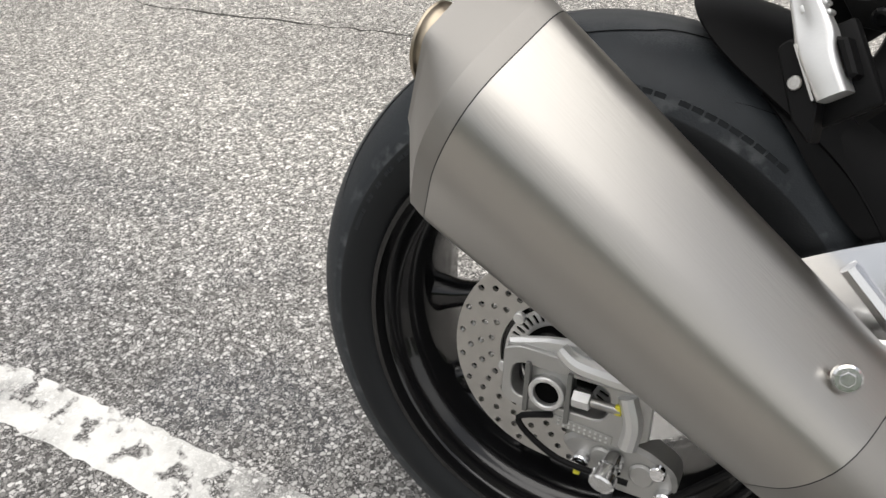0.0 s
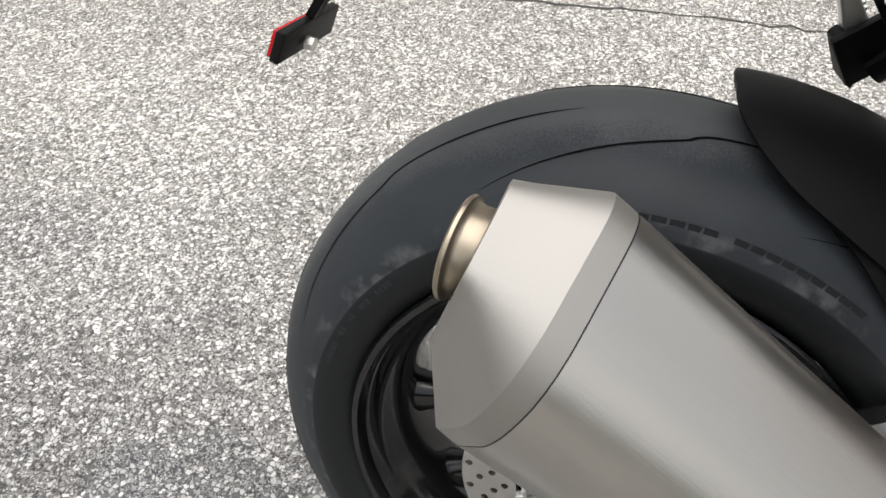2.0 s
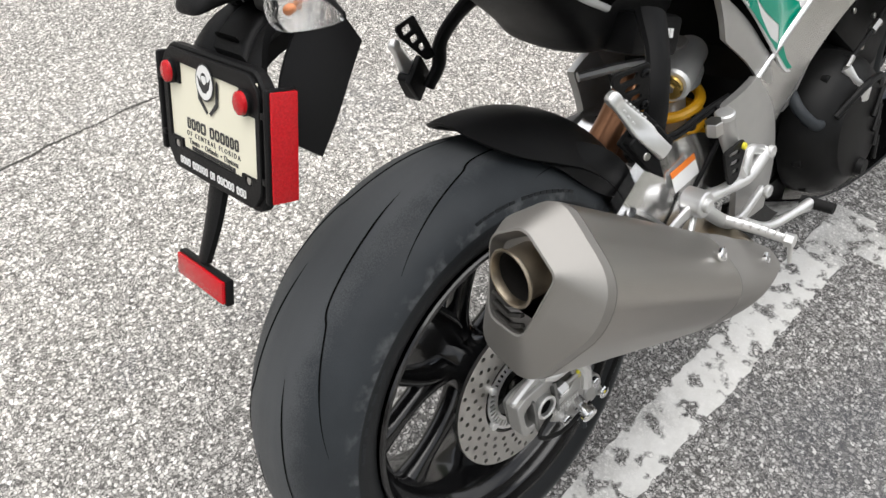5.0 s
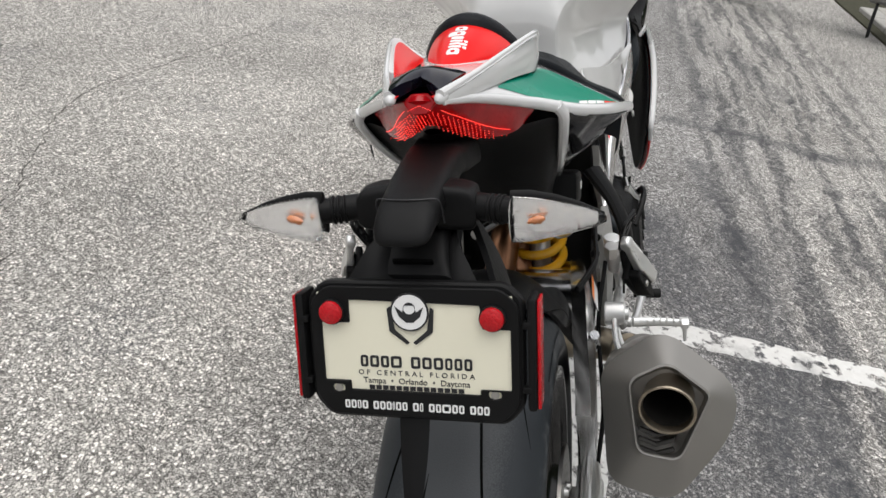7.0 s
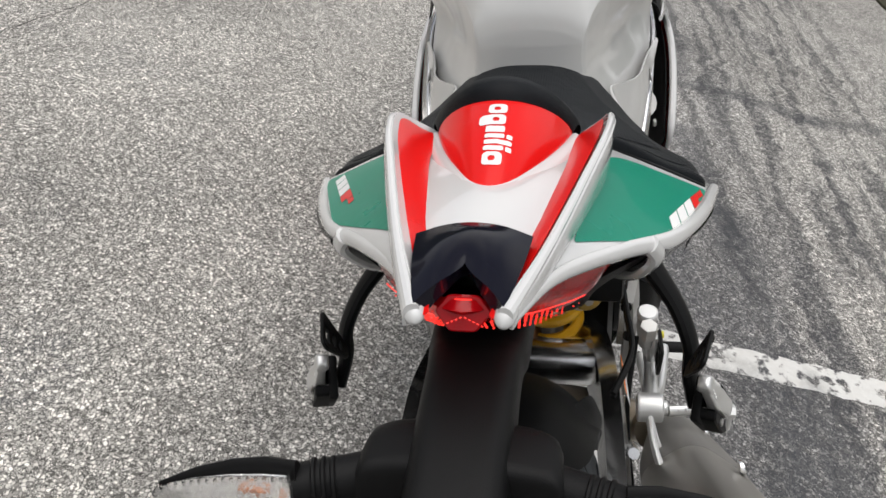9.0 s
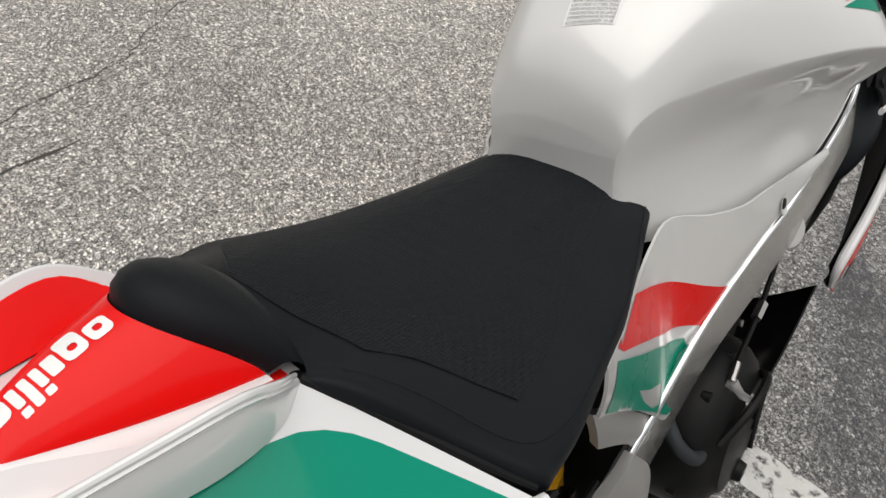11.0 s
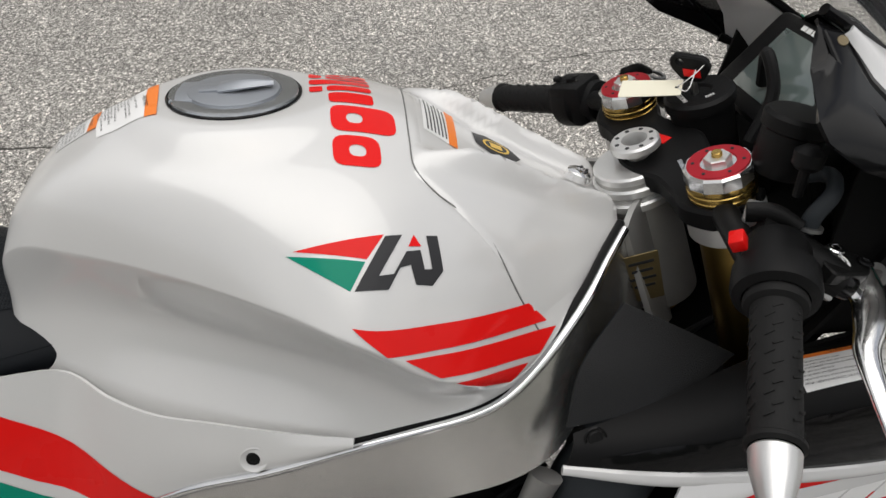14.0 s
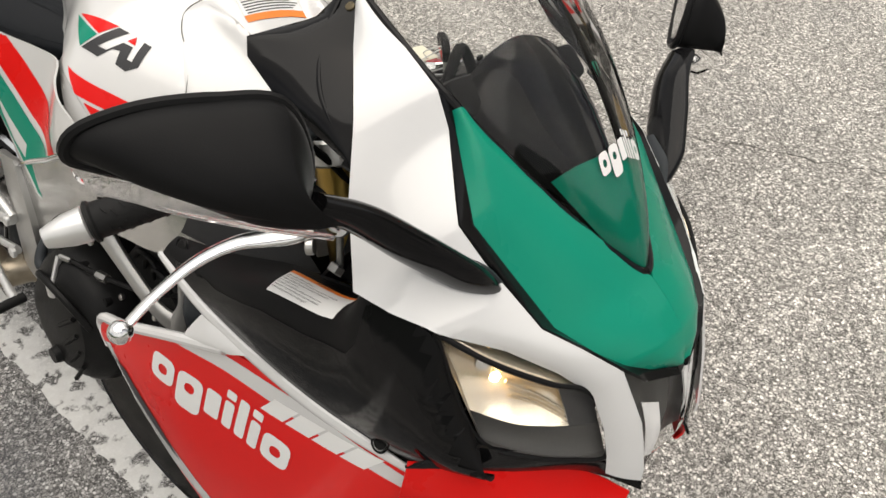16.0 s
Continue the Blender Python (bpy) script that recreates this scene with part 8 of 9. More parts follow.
def brake_lever(s):
    pts = [(1.2235, s * 0.182, 0.957), (1.2220, s * 0.195, 0.952), (1.2190, s * 0.2120, 0.946), (1.2050, s * 0.238, 0.941), (1.193, s * 0.2565, 0.9363), (1.185, s * 0.290, 0.927), (1.184, s * 0.330, 0.909), (1.189, s * 0.364, 0.892)]
    lv = part("brake_lever" if s < 0 else "clutch_lever", tube(pts, [0.0125, 0.0142, 0.0132, 0.0105, 0.0084, 0.0070, 0.0062, 0.0058], 20, 60, flat=0.55, up=(1, 0, 0.25)), ALU, bike, "polished aluminium hand lever")
    part("ball_end", turned([(-0.0105 * math.cos(math.pi * k / 12), 0.0105 * math.sin(math.pi * k / 12)) for k in range(13)], (1.190, s * 0.368, 0.890), (0.1, s * 0.85, -0.5), 24), ALU, lv)
    cyl = part("master_cylinder", tube([(1.136, s * 0.165, 0.985), (1.160, s * 0.176, 0.975), (1.180, s * 0.188, 0.965), (1.198, s * 0.199, 0.957)], [0.0145, 0.0165, 0.0175, 0.0150], 20, 20), BLACK_METAL, lv, "black radial master cylinder")
    part("end_cap", bar((1.196, s * 0.198, 0.958), (1.206, s * 0.2035, 0.953), 0.0130, 0.0105, 20, 0.001), BLACK_GLOSS, cyl)
    bolt((1.196, s * 0.1825, 0.976), (0.1, s * 0.1, 1), 0.0075, 0.004, CHROME, cyl)
    head = plate([(p.x, p.y) for p in round_loop([(-0.030, -0.016, 0), (0.014, -0.014, 0), (0.026, -0.004, 0), (0.026, 0.010, 0), (0.008, 0.016, 0), (-0.028, 0.014, 0)], 0.007, 3)], 0.012, basis((1.2000, s * 0.190, 0.9605), (0.93, -s * 0.28, -0.22), (0.2, s * 0.15, 1)), bev=0.0015)
    part("pivot_plate", head, BLACK_METAL, cyl, "black lever bracket")
    m = basis((1.1955, s * 0.1945, 0.9742), (0.8, -s * 0.6, 0), (0.15, s * 0.35, 1))
    part("round_mark", plate(circle(0, 0, 0.0072, 24), 0.0006, m, [circle(0.001, 0, 0.0042, 16)]), LABEL_WHITE, cyl)
    part("round_mark_core", plate(circle(0.0012, 0, 0.0024, 16), 0.0006, m), LABEL_WHITE, cyl)
    part("pivot_screw", turned([(0.0, 0.0070), (0.0015, 0.0066), (0.0018, 0.0042), (0.0006, 0.0038), (0.0006, 0.0)], (1.2215, s * 0.1880, 0.9690), (0.2, 0, 1), 20), BLACK_GLOSS, cyl)
    part("line_union", block((0.015, 0.012, 0.012), basis((1.186, s * 0.2000, 0.951), (0.8, s * 0.5, -0.3), (0, s, 0.4)), 0.002), ALU_CAST, cyl)
    part("bar_clamp_block", block((0.026, 0.020, 0.016), basis((1.1465, s * 0.150, 0.990), (0.8, s * 0.5, 0), (0, 0, 1)), 0.003), ALU_SATIN, cyl, "aluminium clamp block")
    part("clamp_strap", tube([(1.128, s * 0.158, 0.997), (1.146, s * 0.166, 1.000), (1.164, s * 0.176, 0.992)], 0.0085, 12, 12, flat=0.7), BLACK_METAL, cyl)
    part("hose_washer", turned([(-0.002, 0.0075), (-0.002, 0.0118), (0.001, 0.0118), (0.001, 0.0075)], (1.1735, s * 0.1725, 0.993), (0.1, -s * 0.1, 1), 24), CAST_DARK, cyl)
    part("adjuster_wheel", bar((1.232, s * 0.212, 0.938), (1.238, s * 0.207, 0.940), 0.008, seg=12, bev=0.001), STEEL, cyl)
    part("lever_screw", bar((1.207, s * 0.2035, 0.953), (1.212, s * 0.206, 0.948), 0.0055, seg=6), CHROME, cyl)
    if s < 0:
        part("reservoir", turned([(-0.028, 0.020), (-0.020, 0.0245), (0.010, 0.0250), (0.012, 0.0275), (0.022, 0.0275), (0.025, 0.0245), (0.0255, 0.0)], (1.172, -0.118, 1.040), (0.06, 0, 1), 36), BLACK_PLASTIC, cyl, "black brake fluid reservoir")
        part("reservoir_hose", tube([(1.1735, -0.1725, 0.990), (1.1745, -0.1745, 1.004), (1.185, -0.172, 1.022), (1.190, -0.155, 1.028), (1.178, -0.135, 1.018)], [0.0075, 0.0072, 0.0065, 0.0065, 0.0065], 12, 26), RUBBER, cyl)
        part("mount_rubber", turned([(-0.010, 0.0075), (-0.006, 0.0115), (0.004, 0.0120), (0.007, 0.0090), (0.009, 0.0060), (0.009, 0.0)], (1.1634, -0.1605, 1.0456), (0.06, 0.1, 1), 20), BLACK_PLASTIC, cyl)
        part("mount_stem", bar((1.1634, -0.1605, 1.036), (1.166, -0.158, 1.012), 0.0042, seg=10), BLACK_METAL, cyl)
        stay = part("damper_stay", bar((1.2411, -0.182, 0.956), (1.2489, -0.182, 0.912), 0.0036, seg=10), CAST_DARK, cyl, "thin steel stay with washers")
        part("stay_washer", turned([(-0.002, 0.004), (-0.002, 0.0098), (0.002, 0.0098), (0.002, 0.004)], (1.2411, -0.182, 0.953), (0.1, -0.7, 0.7), 24), CAST_DARK, stay)
        part("stay_nut", bar((1.2485, -0.184, 0.914), (1.249, -0.190, 0.908), 0.0085, seg=6, bev=0.001), CAST_DARK, stay)
    part("brake_line", tube([(1.150, s * 0.150, 0.985), (1.170, s * 0.120, 0.955), (1.200, s * 0.09, 0.90), (1.24, s * 0.07, 0.80)], 0.0045, 8, 24), BLACK_PLASTIC, cyl)
    return lv


brake_lever(-1)
brake_lever(1)


def dashboard():
    m = basis((1.232, 0.0, 1.052), (0, -1, 0), (-0.80, 0, 0.60))
    d = part("instrument_panel", block((0.205, 0.105, 0.040), m @ pose(0, 0, -0.020), 0.010), BLACK_PLASTIC, bike, "black instrument panel with a dark display")
    part("display", block((0.120, 0.070, 0.002), m @ pose(-0.006, 0.0, 0.0012), 0.0006), DASH, d, "dark grey-green display")
    bars([0.008] * 4, 0.005, 0.0015, m @ pose(-0.03, 0.040, 0.0008), LABEL_WHITE, d, "maker_bar")
    for k in range(4):
        part("warning_lamp", bar((m @ pose(0.075, 0.03 - 0.018 * k, 0)).translation, (m @ pose(0.075, 0.03 - 0.018 * k, 0.0014)).translation, 0.004, seg=12), SMOKE, d)
    for s in (-1, 1):
        part("panel_stay", tube([(1.24, s * 0.05, 1.01), (1.27, s * 0.06, 0.93), (1.30, s * 0.05, 0.85)], 0.010, 10, 14), BLACK_METAL, d)
    part("inner_cowl", sheet([(1.20, -0.165, 0.84), (1.25, -0.165, 0.93), (1.30, -0.150, 1.00)], [(1.20, 0.165, 0.84), (1.25, 0.165, 0.93), (1.30, 0.150, 1.00)], 14, 16, -0.05, 0.004, out=(-1, 0, 0.2)), RADIATOR_DARK, d, "dark inner cowl", 50)
    for s in (-1, 1):
        part("inner_panel", sheet([(1.13, s * 0.150, 0.80), (1.20, s * 0.168, 0.86), (1.29, s * 0.172, 0.90), (1.34, s * 0.165, 0.93)], [(1.15, s * 0.10, 0.62), (1.20, s * 0.11, 0.60), (1.29, s * 0.12, 0.60), (1.36, s * 0.10, 0.64)], 12, 6, 0.0, 0.004, out=(0, s, 0)), RADIATOR_DARK, d, "dark inner panel")
    for s in (-1, 1):
        part("cowl_liner", sheet([(1.235, s * 0.130, 1.06), (1.30, s * 0.138, 1.0), (1.36, s * 0.150, 0.955)], [(1.215, s * 0.150, 0.865), (1.29, s * 0.168, 0.888), (1.345, s * 0.190, 0.925)], 10, 8, 0.0, 0.003, out=(0, s, 0)), RADIATOR_DARK, d, "dark inner wall of the cowl")
    part("bay_floor", sheet([(1.10, -0.19, 0.66), (1.22, -0.20, 0.68), (1.36, -0.18, 0.72)], [(1.10, 0.19, 0.66), (1.22, 0.20, 0.68), (1.36, 0.18, 0.72)], 10, 10, 0.0, 0.004, out=(0, 0, 1)), RADIATOR_DARK, d, "dark floor of the fairing bay")
    part("radiator_shroud", sheet([(1.17, -0.10, 0.62), (1.22, -0.10, 0.72), (1.28, -0.12, 0.86)], [(1.17, 0.10, 0.62), (1.22, 0.10, 0.72), (1.28, 0.12, 0.86)], 10, 10, 0.0, 0.004, out=(-1, 0, 0)), RADIATOR_DARK, d, "dark shroud behind the steering head")
    part("cable_loom", tube([(1.19, -0.03, 1.00), (1.205, -0.02, 1.045), (1.200, 0.0, 1.075), (1.215, 0.02, 1.04)], 0.006, 10, 20), BLACK_PLASTIC, d)
    return d


dashboard()

# ---- nose, screen and fairing ----
LAMP_SMOKE = material("smoked lamp mask", (0.045, 0.045, 0.046), 0.3, 0.0, 0.1, 40, 0.05, 200)
LAMP_GREY = material("grey lamp mask", (0.060, 0.059, 0.057), 0.35, 0.0, 0.1, 40, 0.1, 200)
LENS_GLASS = material("headlight lens", (0.95, 0.95, 0.95), 0.02, 0.0, 0.0, 5, 0.0, trans=1.0, ior=1.08)
BULB = material("glowing filament", (1.0, 0.8, 0.5), 0.3, emit=(1.0, 0.66, 0.32), power=95.0, bump=0)
REFLECTOR_WARM = material("headlight reflector", (0.86, 0.76, 0.60), 0.24, 0.75, 0.1, 30, 0.35, 45)


def front_cowl():
    scr_edge = [(1.158, -0.128, 1.147), (1.215, -0.124, 1.118), (1.275, -0.114, 1.086), (1.365, -0.076, 1.030), (1.430, -0.034, 0.987), (1.462, 0.0, 0.966)]
    ridge = [(1.215, 0.0, 1.200), (1.27, 0.0, 1.172), (1.335, 0.0, 1.125), (1.40, 0.0, 1.062), (1.445, 0.0, 1.000), (1.4625, 0.0, 0.968)]
    mid = [(1.185, -0.085, 1.192), (1.242, -0.084, 1.162), (1.305, -0.078, 1.122), (1.385, -0.052, 1.055), (1.440, -0.022, 0.997), (1.4625, 0.0, 0.967)]
    rows = []
    R, M, C = catmull(scr_edge, 30), catmull(mid, 30), catmull(ridge, 30)
    for r, mm, c in zip(R, M, C):
        h = catmull([r, mm, c], 12)
        rows.append(h + [V((p.x, -p.y, p.z)) for p in reversed(h[:-1])])
    green = [((1.2850, -0.1110, 1.0745), (1.2900, -0.1060, 1.0770)), ((1.3190, -0.1280, 1.0420), (1.330, -0.0930, 1.0540)), ((1.3526, -0.1434, 1.0095), (1.370, -0.0740, 1.0285)), ((1.400, -0.1310, 0.9740), (1.420, -0.0420, 0.9960)), ((1.442, -0.1175, 0.9440), (1.468, 0, 0.962)), ((1.480, -0.0930, 0.9260), (1.492, 0, 0.948)), ((1.498, -0.0740, 0.9170), (1.512, 0, 0.932)), ((1.512, -0.0460, 0.9080), (1.522, 0, 0.917)), ((1.524, -0.0070, 0.8995), (1.5265, 0, 0.902))]
    cowl = part("front_cowl", strips(green, 5, 12, 0.007, 0.003, (0.4, -0.5, 0.6)), GREEN, bike, "green centre of the front cowl", 60)
    mirrored(cowl, cowl, "cowl_half")
    sc = part("windscreen", grid(rows), SCREEN, cowl, "clear bubble windscreen", 80)
    sc.visible_shadow = False
    rim = tube([*scr_edge, *[(x, -y, z) for x, y, z in reversed(scr_edge[:-1])]], 0.0048, 10, 90)
    part("screen_rim", rim, BLACK_GLOSS, cowl, "gloss black screen rim")
    inner = [[p * 1.0 + V((0.0, 0, -0.004)) for p in row[2:-2]] for row in rows[18:30]]
    part("screen_foot", grid(inner), GREEN, cowl, "green painted foot of the screen", 80)
    wordmark_film(sc, (1.402, -0.033), (0.03, 1.0), (-1.0, 0.03), 0.0128, lambda a, b: V((a, b, 1.4)), (0, 0, -1), LABEL_WHITE, cowl)
    hood = [[V((x + back * t * t, hw * t, z - drop * t * t)) for t in [(k - 8) / 8 for k in range(17)]] for x, back, hw, z, drop in ((1.2600, 0.008, 0.084, 1.1100, 0.037), (1.264, 0.008, 0.086, 1.1110, 0.037), (1.290, 0.006, 0.088, 1.0950, 0.036), (1.325, 0.0, 0.080, 1.0680, 0.026), (1.360, -0.004, 0.062, 1.0420, 0.016), (1.395, -0.01, 0.035, 1.0120, 0.006))]
    part("instrument_hood", thicken(grid(hood), 0.003), BLACK_GLOSS, cowl, "dark hood over the instruments", 60)
    white = [((1.1785, -0.1305, 1.131), (1.1815, -0.1262, 1.1345)), ((1.1985, -0.149, 1.1035), (1.2180, -0.1245, 1.1170)), ((1.2424, -0.185, 1.0647), (1.2718, -0.1225, 1.0905)), ((1.2743, -0.212, 1.0118), (1.2930, -0.1240, 1.0640)), ((1.3110, -0.2290, 0.9500), (1.3494, -0.1600, 1.0140)), ((1.3480, -0.2235, 0.9505), (1.3800, -0.1545, 0.992)), ((1.3848, -0.2105, 0.9505), (1.4130, -0.1460, 0.9715)), ((1.4263, -0.1640, 0.9370), (1.4390, -0.1370, 0.953)), ((1.4640, -0.1280, 0.9180), (1.4720, -0.1120, 0.9400)), ((1.4925, -0.1040, 0.8985), (1.5020, -0.0860, 0.9230)), ((1.5120, -0.0960, 0.8650), (1.5330, -0.0700, 0.8720)), ((1.5243, -0.0900, 0.8330), (1.5532, -0.0635, 0.8200)), ((1.530, -0.088, 0.812), (1.556, -0.064, 0.806))]
    band = [((1.2735, -0.1222, 1.0890), (1.2850, -0.1110, 1.0742)), ((1.2930, -0.1240, 1.0637), (1.3000, -0.1185, 1.0600)), ((1.3494, -0.1600, 1.0137), (1.3526, -0.1434, 1.0092)), ((1.4390, -0.1370, 0.9527), (1.442, -0.1175, 0.9437)), ((1.4720, -0.1120, 0.9397), (1.480, -0.0930, 0.9257)), ((1.5020, -0.0860, 0.9227), (1.498, -0.0740, 0.9167)), ((1.520, -0.060, 0.9060), (1.512, -0.0460, 0.9077)), ((1.5330, -0.010, 0.8930), (1.524, -0.0070, 0.8990))]
    for s in (-1, 1):
        def f(pts):
            return [(x, -s * y, z) for x, y, z in pts]
        def g(pairs):
            return [((a[0], -s * a[1], a[2]), (b[0], -s * b[1], b[2])) for a, b in pairs]
        part("black_band", strips(g(band), 4, 5, 0.0008, 0.003, (0, s, 0.5)), BLACK_GLOSS, cowl, "gloss black dividing band", 60)
        side = part("cowl_side", strips(g(white), 5, 10, 0.004, 0.003, (0.2, s, 0.5)), WHITE, cowl, "gloss white cowl side", 60)
        # gloss black wing at the screen's foot
        wing = [((1.1571, -0.1247, 1.1401), (1.1545, -0.131, 1.130)), ((1.1785, -0.1315, 1.1307), (1.148, -0.150, 1.109)), ((1.1985, -0.150, 1.1032), (1.129, -0.207, 1.0935)), ((1.2200, -0.1690, 1.0830), (1.138, -0.2125, 1.0800)), ((1.2424, -0.186, 1.0642), (1.175, -0.2085, 1.0570)), ((1.2640, -0.1985, 1.0330), (1.2563, -0.1960, 1.0315))]
        part("cockpit_wing", strips(g(wing), 5, 9, 0.003, 0.003, (0, s, 0.6)), BLACK_GLOSS, side, "gloss black cockpit wing", 40)
        part("wing_ridge", tube(f([(1.160, -0.1330, 1.1325), (1.172, -0.160, 1.106), (1.205, -0.190, 1.074), (1.255, -0.1965, 1.036)]), 0.0022, 8, 30), BLACK_GLOSS, side)
        part("wing_spike", tube(f([(1.250, -0.1965, 1.0335), (1.270, -0.190, 1.027), (1.2860, -0.1810, 1.0220)]), [0.006, 0.004, 0.0015], 8, 8), BLACK_PLASTIC, side)
        for p in ((1.1745, -0.1362, 1.1268), (1.2895, -0.1190, 1.0650)):
            bolt((p[0], -s * p[1] * 1.0, p[2]), (-0.1, s * 0.7, 0.7), 0.0045, 0.0018, SCREW_BRONZE, side, "screw")
        part("intake", sheet(f([(1.503, -0.085, 0.921), (1.534, -0.069, 0.871), (1.554, -0.0625, 0.820), (1.557, -0.060, 0.795)]), f([(1.530, -0.010, 0.903), (1.545, -0.006, 0.87), (1.556, -0.006, 0.830), (1.550, -0.004, 0.795)]), 16, 6, -0.006, 0.0, out=(1, 0, 0)), LENS_GLASS, side, "clear nose lens").visible_shadow = False
        part("nose_liner", sheet(f([(1.490, -0.080, 0.915), (1.516, -0.064, 0.871), (1.534, -0.057, 0.820), (1.536, -0.055, 0.790)]), f([(1.510, -0.002, 0.903), (1.524, -0.002, 0.87), (1.534, -0.002, 0.830), (1.530, -0.002, 0.790)]), 12, 6, -0.006, 0.002, out=(1, 0, 0)), LAMP_GREY, side, "grey lamp liner")
        part("nose_duct", sheet(f([(1.521, -0.056, 0.878), (1.533, -0.050, 0.850), (1.541, -0.050, 0.818)]), f([(1.530, -0.030, 0.868), (1.545, -0.030, 0.838), (1.547, -0.034, 0.812)]), 8, 5, 0.002, 0.002, out=(1, 0, 0)), WHITE, side, "white lamp insert")
    return cowl


SCREW_BRONZE = material("bronze screw", (0.16, 0.13, 0.08), 0.4, 0.8, 0.1, 60, 0.0)
front_cowl()


def headlight(s):
    tl, tr, br, bl = [V((x, -s * y, z)) for x, y, z in ((1.3835, -0.2085, 0.9480), (1.4920, -0.1050, 0.8975), (1.5240, -0.0900, 0.8300), (1.4430, -0.1800, 0.8430))]
    top = [tl, tl.lerp(tr, 0.35) + V((0.008, s * 0.010, 0.003)), tl.lerp(tr, 0.7) + V((0.008, s * 0.008, 0.003)), tr]
    bot = [bl, bl.lerp(br, 0.35) + V((0.008, s * 0.006, 0)), bl.lerp(br, 0.7) + V((0.006, s * 0.006, 0)), br]
    h = part("headlight", sheet(top, bot, 20, 10, 0.008, 0.0, out=(0.6, s * 0.7, 0.2)), LENS_GLASS, bike, "lit halogen headlight behind a clear lens", 60)
    h.visible_shadow = False
    nrm = V((0.62, s * 0.76, 0.16)).normalized()

    def inset(pts, d):
        return [p - nrm * d for p in pts]
    mid = [p.lerp(q, f) for p, q, f in zip(top, bot, (0.74, 0.70, 0.62, 0.56))]
    part("housing", sheet(top, inset(top, 0.04), 12, 4, 0.0, 0.0), REFLECTOR_WARM, h)
    part("housing", sheet(bot, inset(bot, 0.04), 12, 4, 0.0, 0.0), LAMP_GREY, h)
    part("housing", sheet([tl, bl], [tl - nrm * 0.04, bl - nrm * 0.04], 6, 4, 0.0, 0.0), LAMP_GREY, h)
    part("housing", sheet([tr, br], [tr - nrm * 0.04, br - nrm * 0.04], 6, 4, 0.0, 0.0), LAMP_GREY, h)
    part("housing_back", sheet(inset(top, 0.04), inset(bot, 0.04), 10, 6, 0.0, 0.002, out=nrm), LAMP_GREY, h)
    ends = [top[0], top[1], top[2], top[2].lerp(top[3], 0.15)]
    feet = [mid[0], mid[1], mid[2], mid[2].lerp(mid[3], 0.15)]
    bowl = part("reflector", sheet(inset(ends, 0.006), inset(feet, 0.010), 26, 18, 0.026, 0.001, out=-nrm), REFLECTOR_WARM, h, "bright warm reflector bowl", 60)
    part("lower_mask", sheet(inset(mid, 0.010), inset(bot, 0.006), 12, 6, -0.004, 0.002, out=nrm), LAMP_GREY, h, "smoke-grey lower mask")
    part("mask", sheet(inset([ends[3], top[3]], 0.006), inset([feet[3], mid[3]], 0.010), 8, 6, -0.003, 0.002, out=nrm), LAMP_SMOKE, h, "dark smoked end of the lamp")
    for k in range(3):
        a, b = top[1].lerp(bot[1], 0.34 + 0.07 * k), ends[3].lerp(feet[3], 0.70 + 0.09 * k)
        part("reflector_step", tube([a - nrm * 0.024, a.lerp(b, 0.5) - nrm * 0.022, b - nrm * 0.012], 0.0014, 6, 14), REFLECTOR_WARM, bowl)
    c = top[0].lerp(mid[2], 0.36) - nrm * 0.020
    hood = part("bulb_hood", bar(c - nrm * 0.004, c + nrm * 0.010, 0.0088, 0.0075, 8, 0.001), CHROME, h, "chromed bulb shield")
    part("hood_arm", tube([c + V((0.002, 0, 0.006)), c + V((0.000, 0, 0.020)) - nrm * 0.004], 0.0025, 8, 6), CHROME, hood)
    part("bulb", tube([c + V((-0.010, s * 0.002, 0.012)), c + V((0.002, -s * 0.002, 0.014))], [0.0020, 0.0030, 0.0020], 12, 6), BULB, h, "glowing warm bulb")
    part("bulb", turned([(0.0, 0.0050), (0.003, 0.0040), (0.004, 0.0)], c + V((0.012, -s * 0.010, -0.022)) - nrm * 0.004, nrm, 20), BULB, h)
    part("gasket", tube([tl, top[1], top[2], tr, br, bot[2], bot[1], bl, tl], 0.0026, 8, 60), BLACK_PLASTIC, h)
    return h


headlight(-1)
headlight(1)


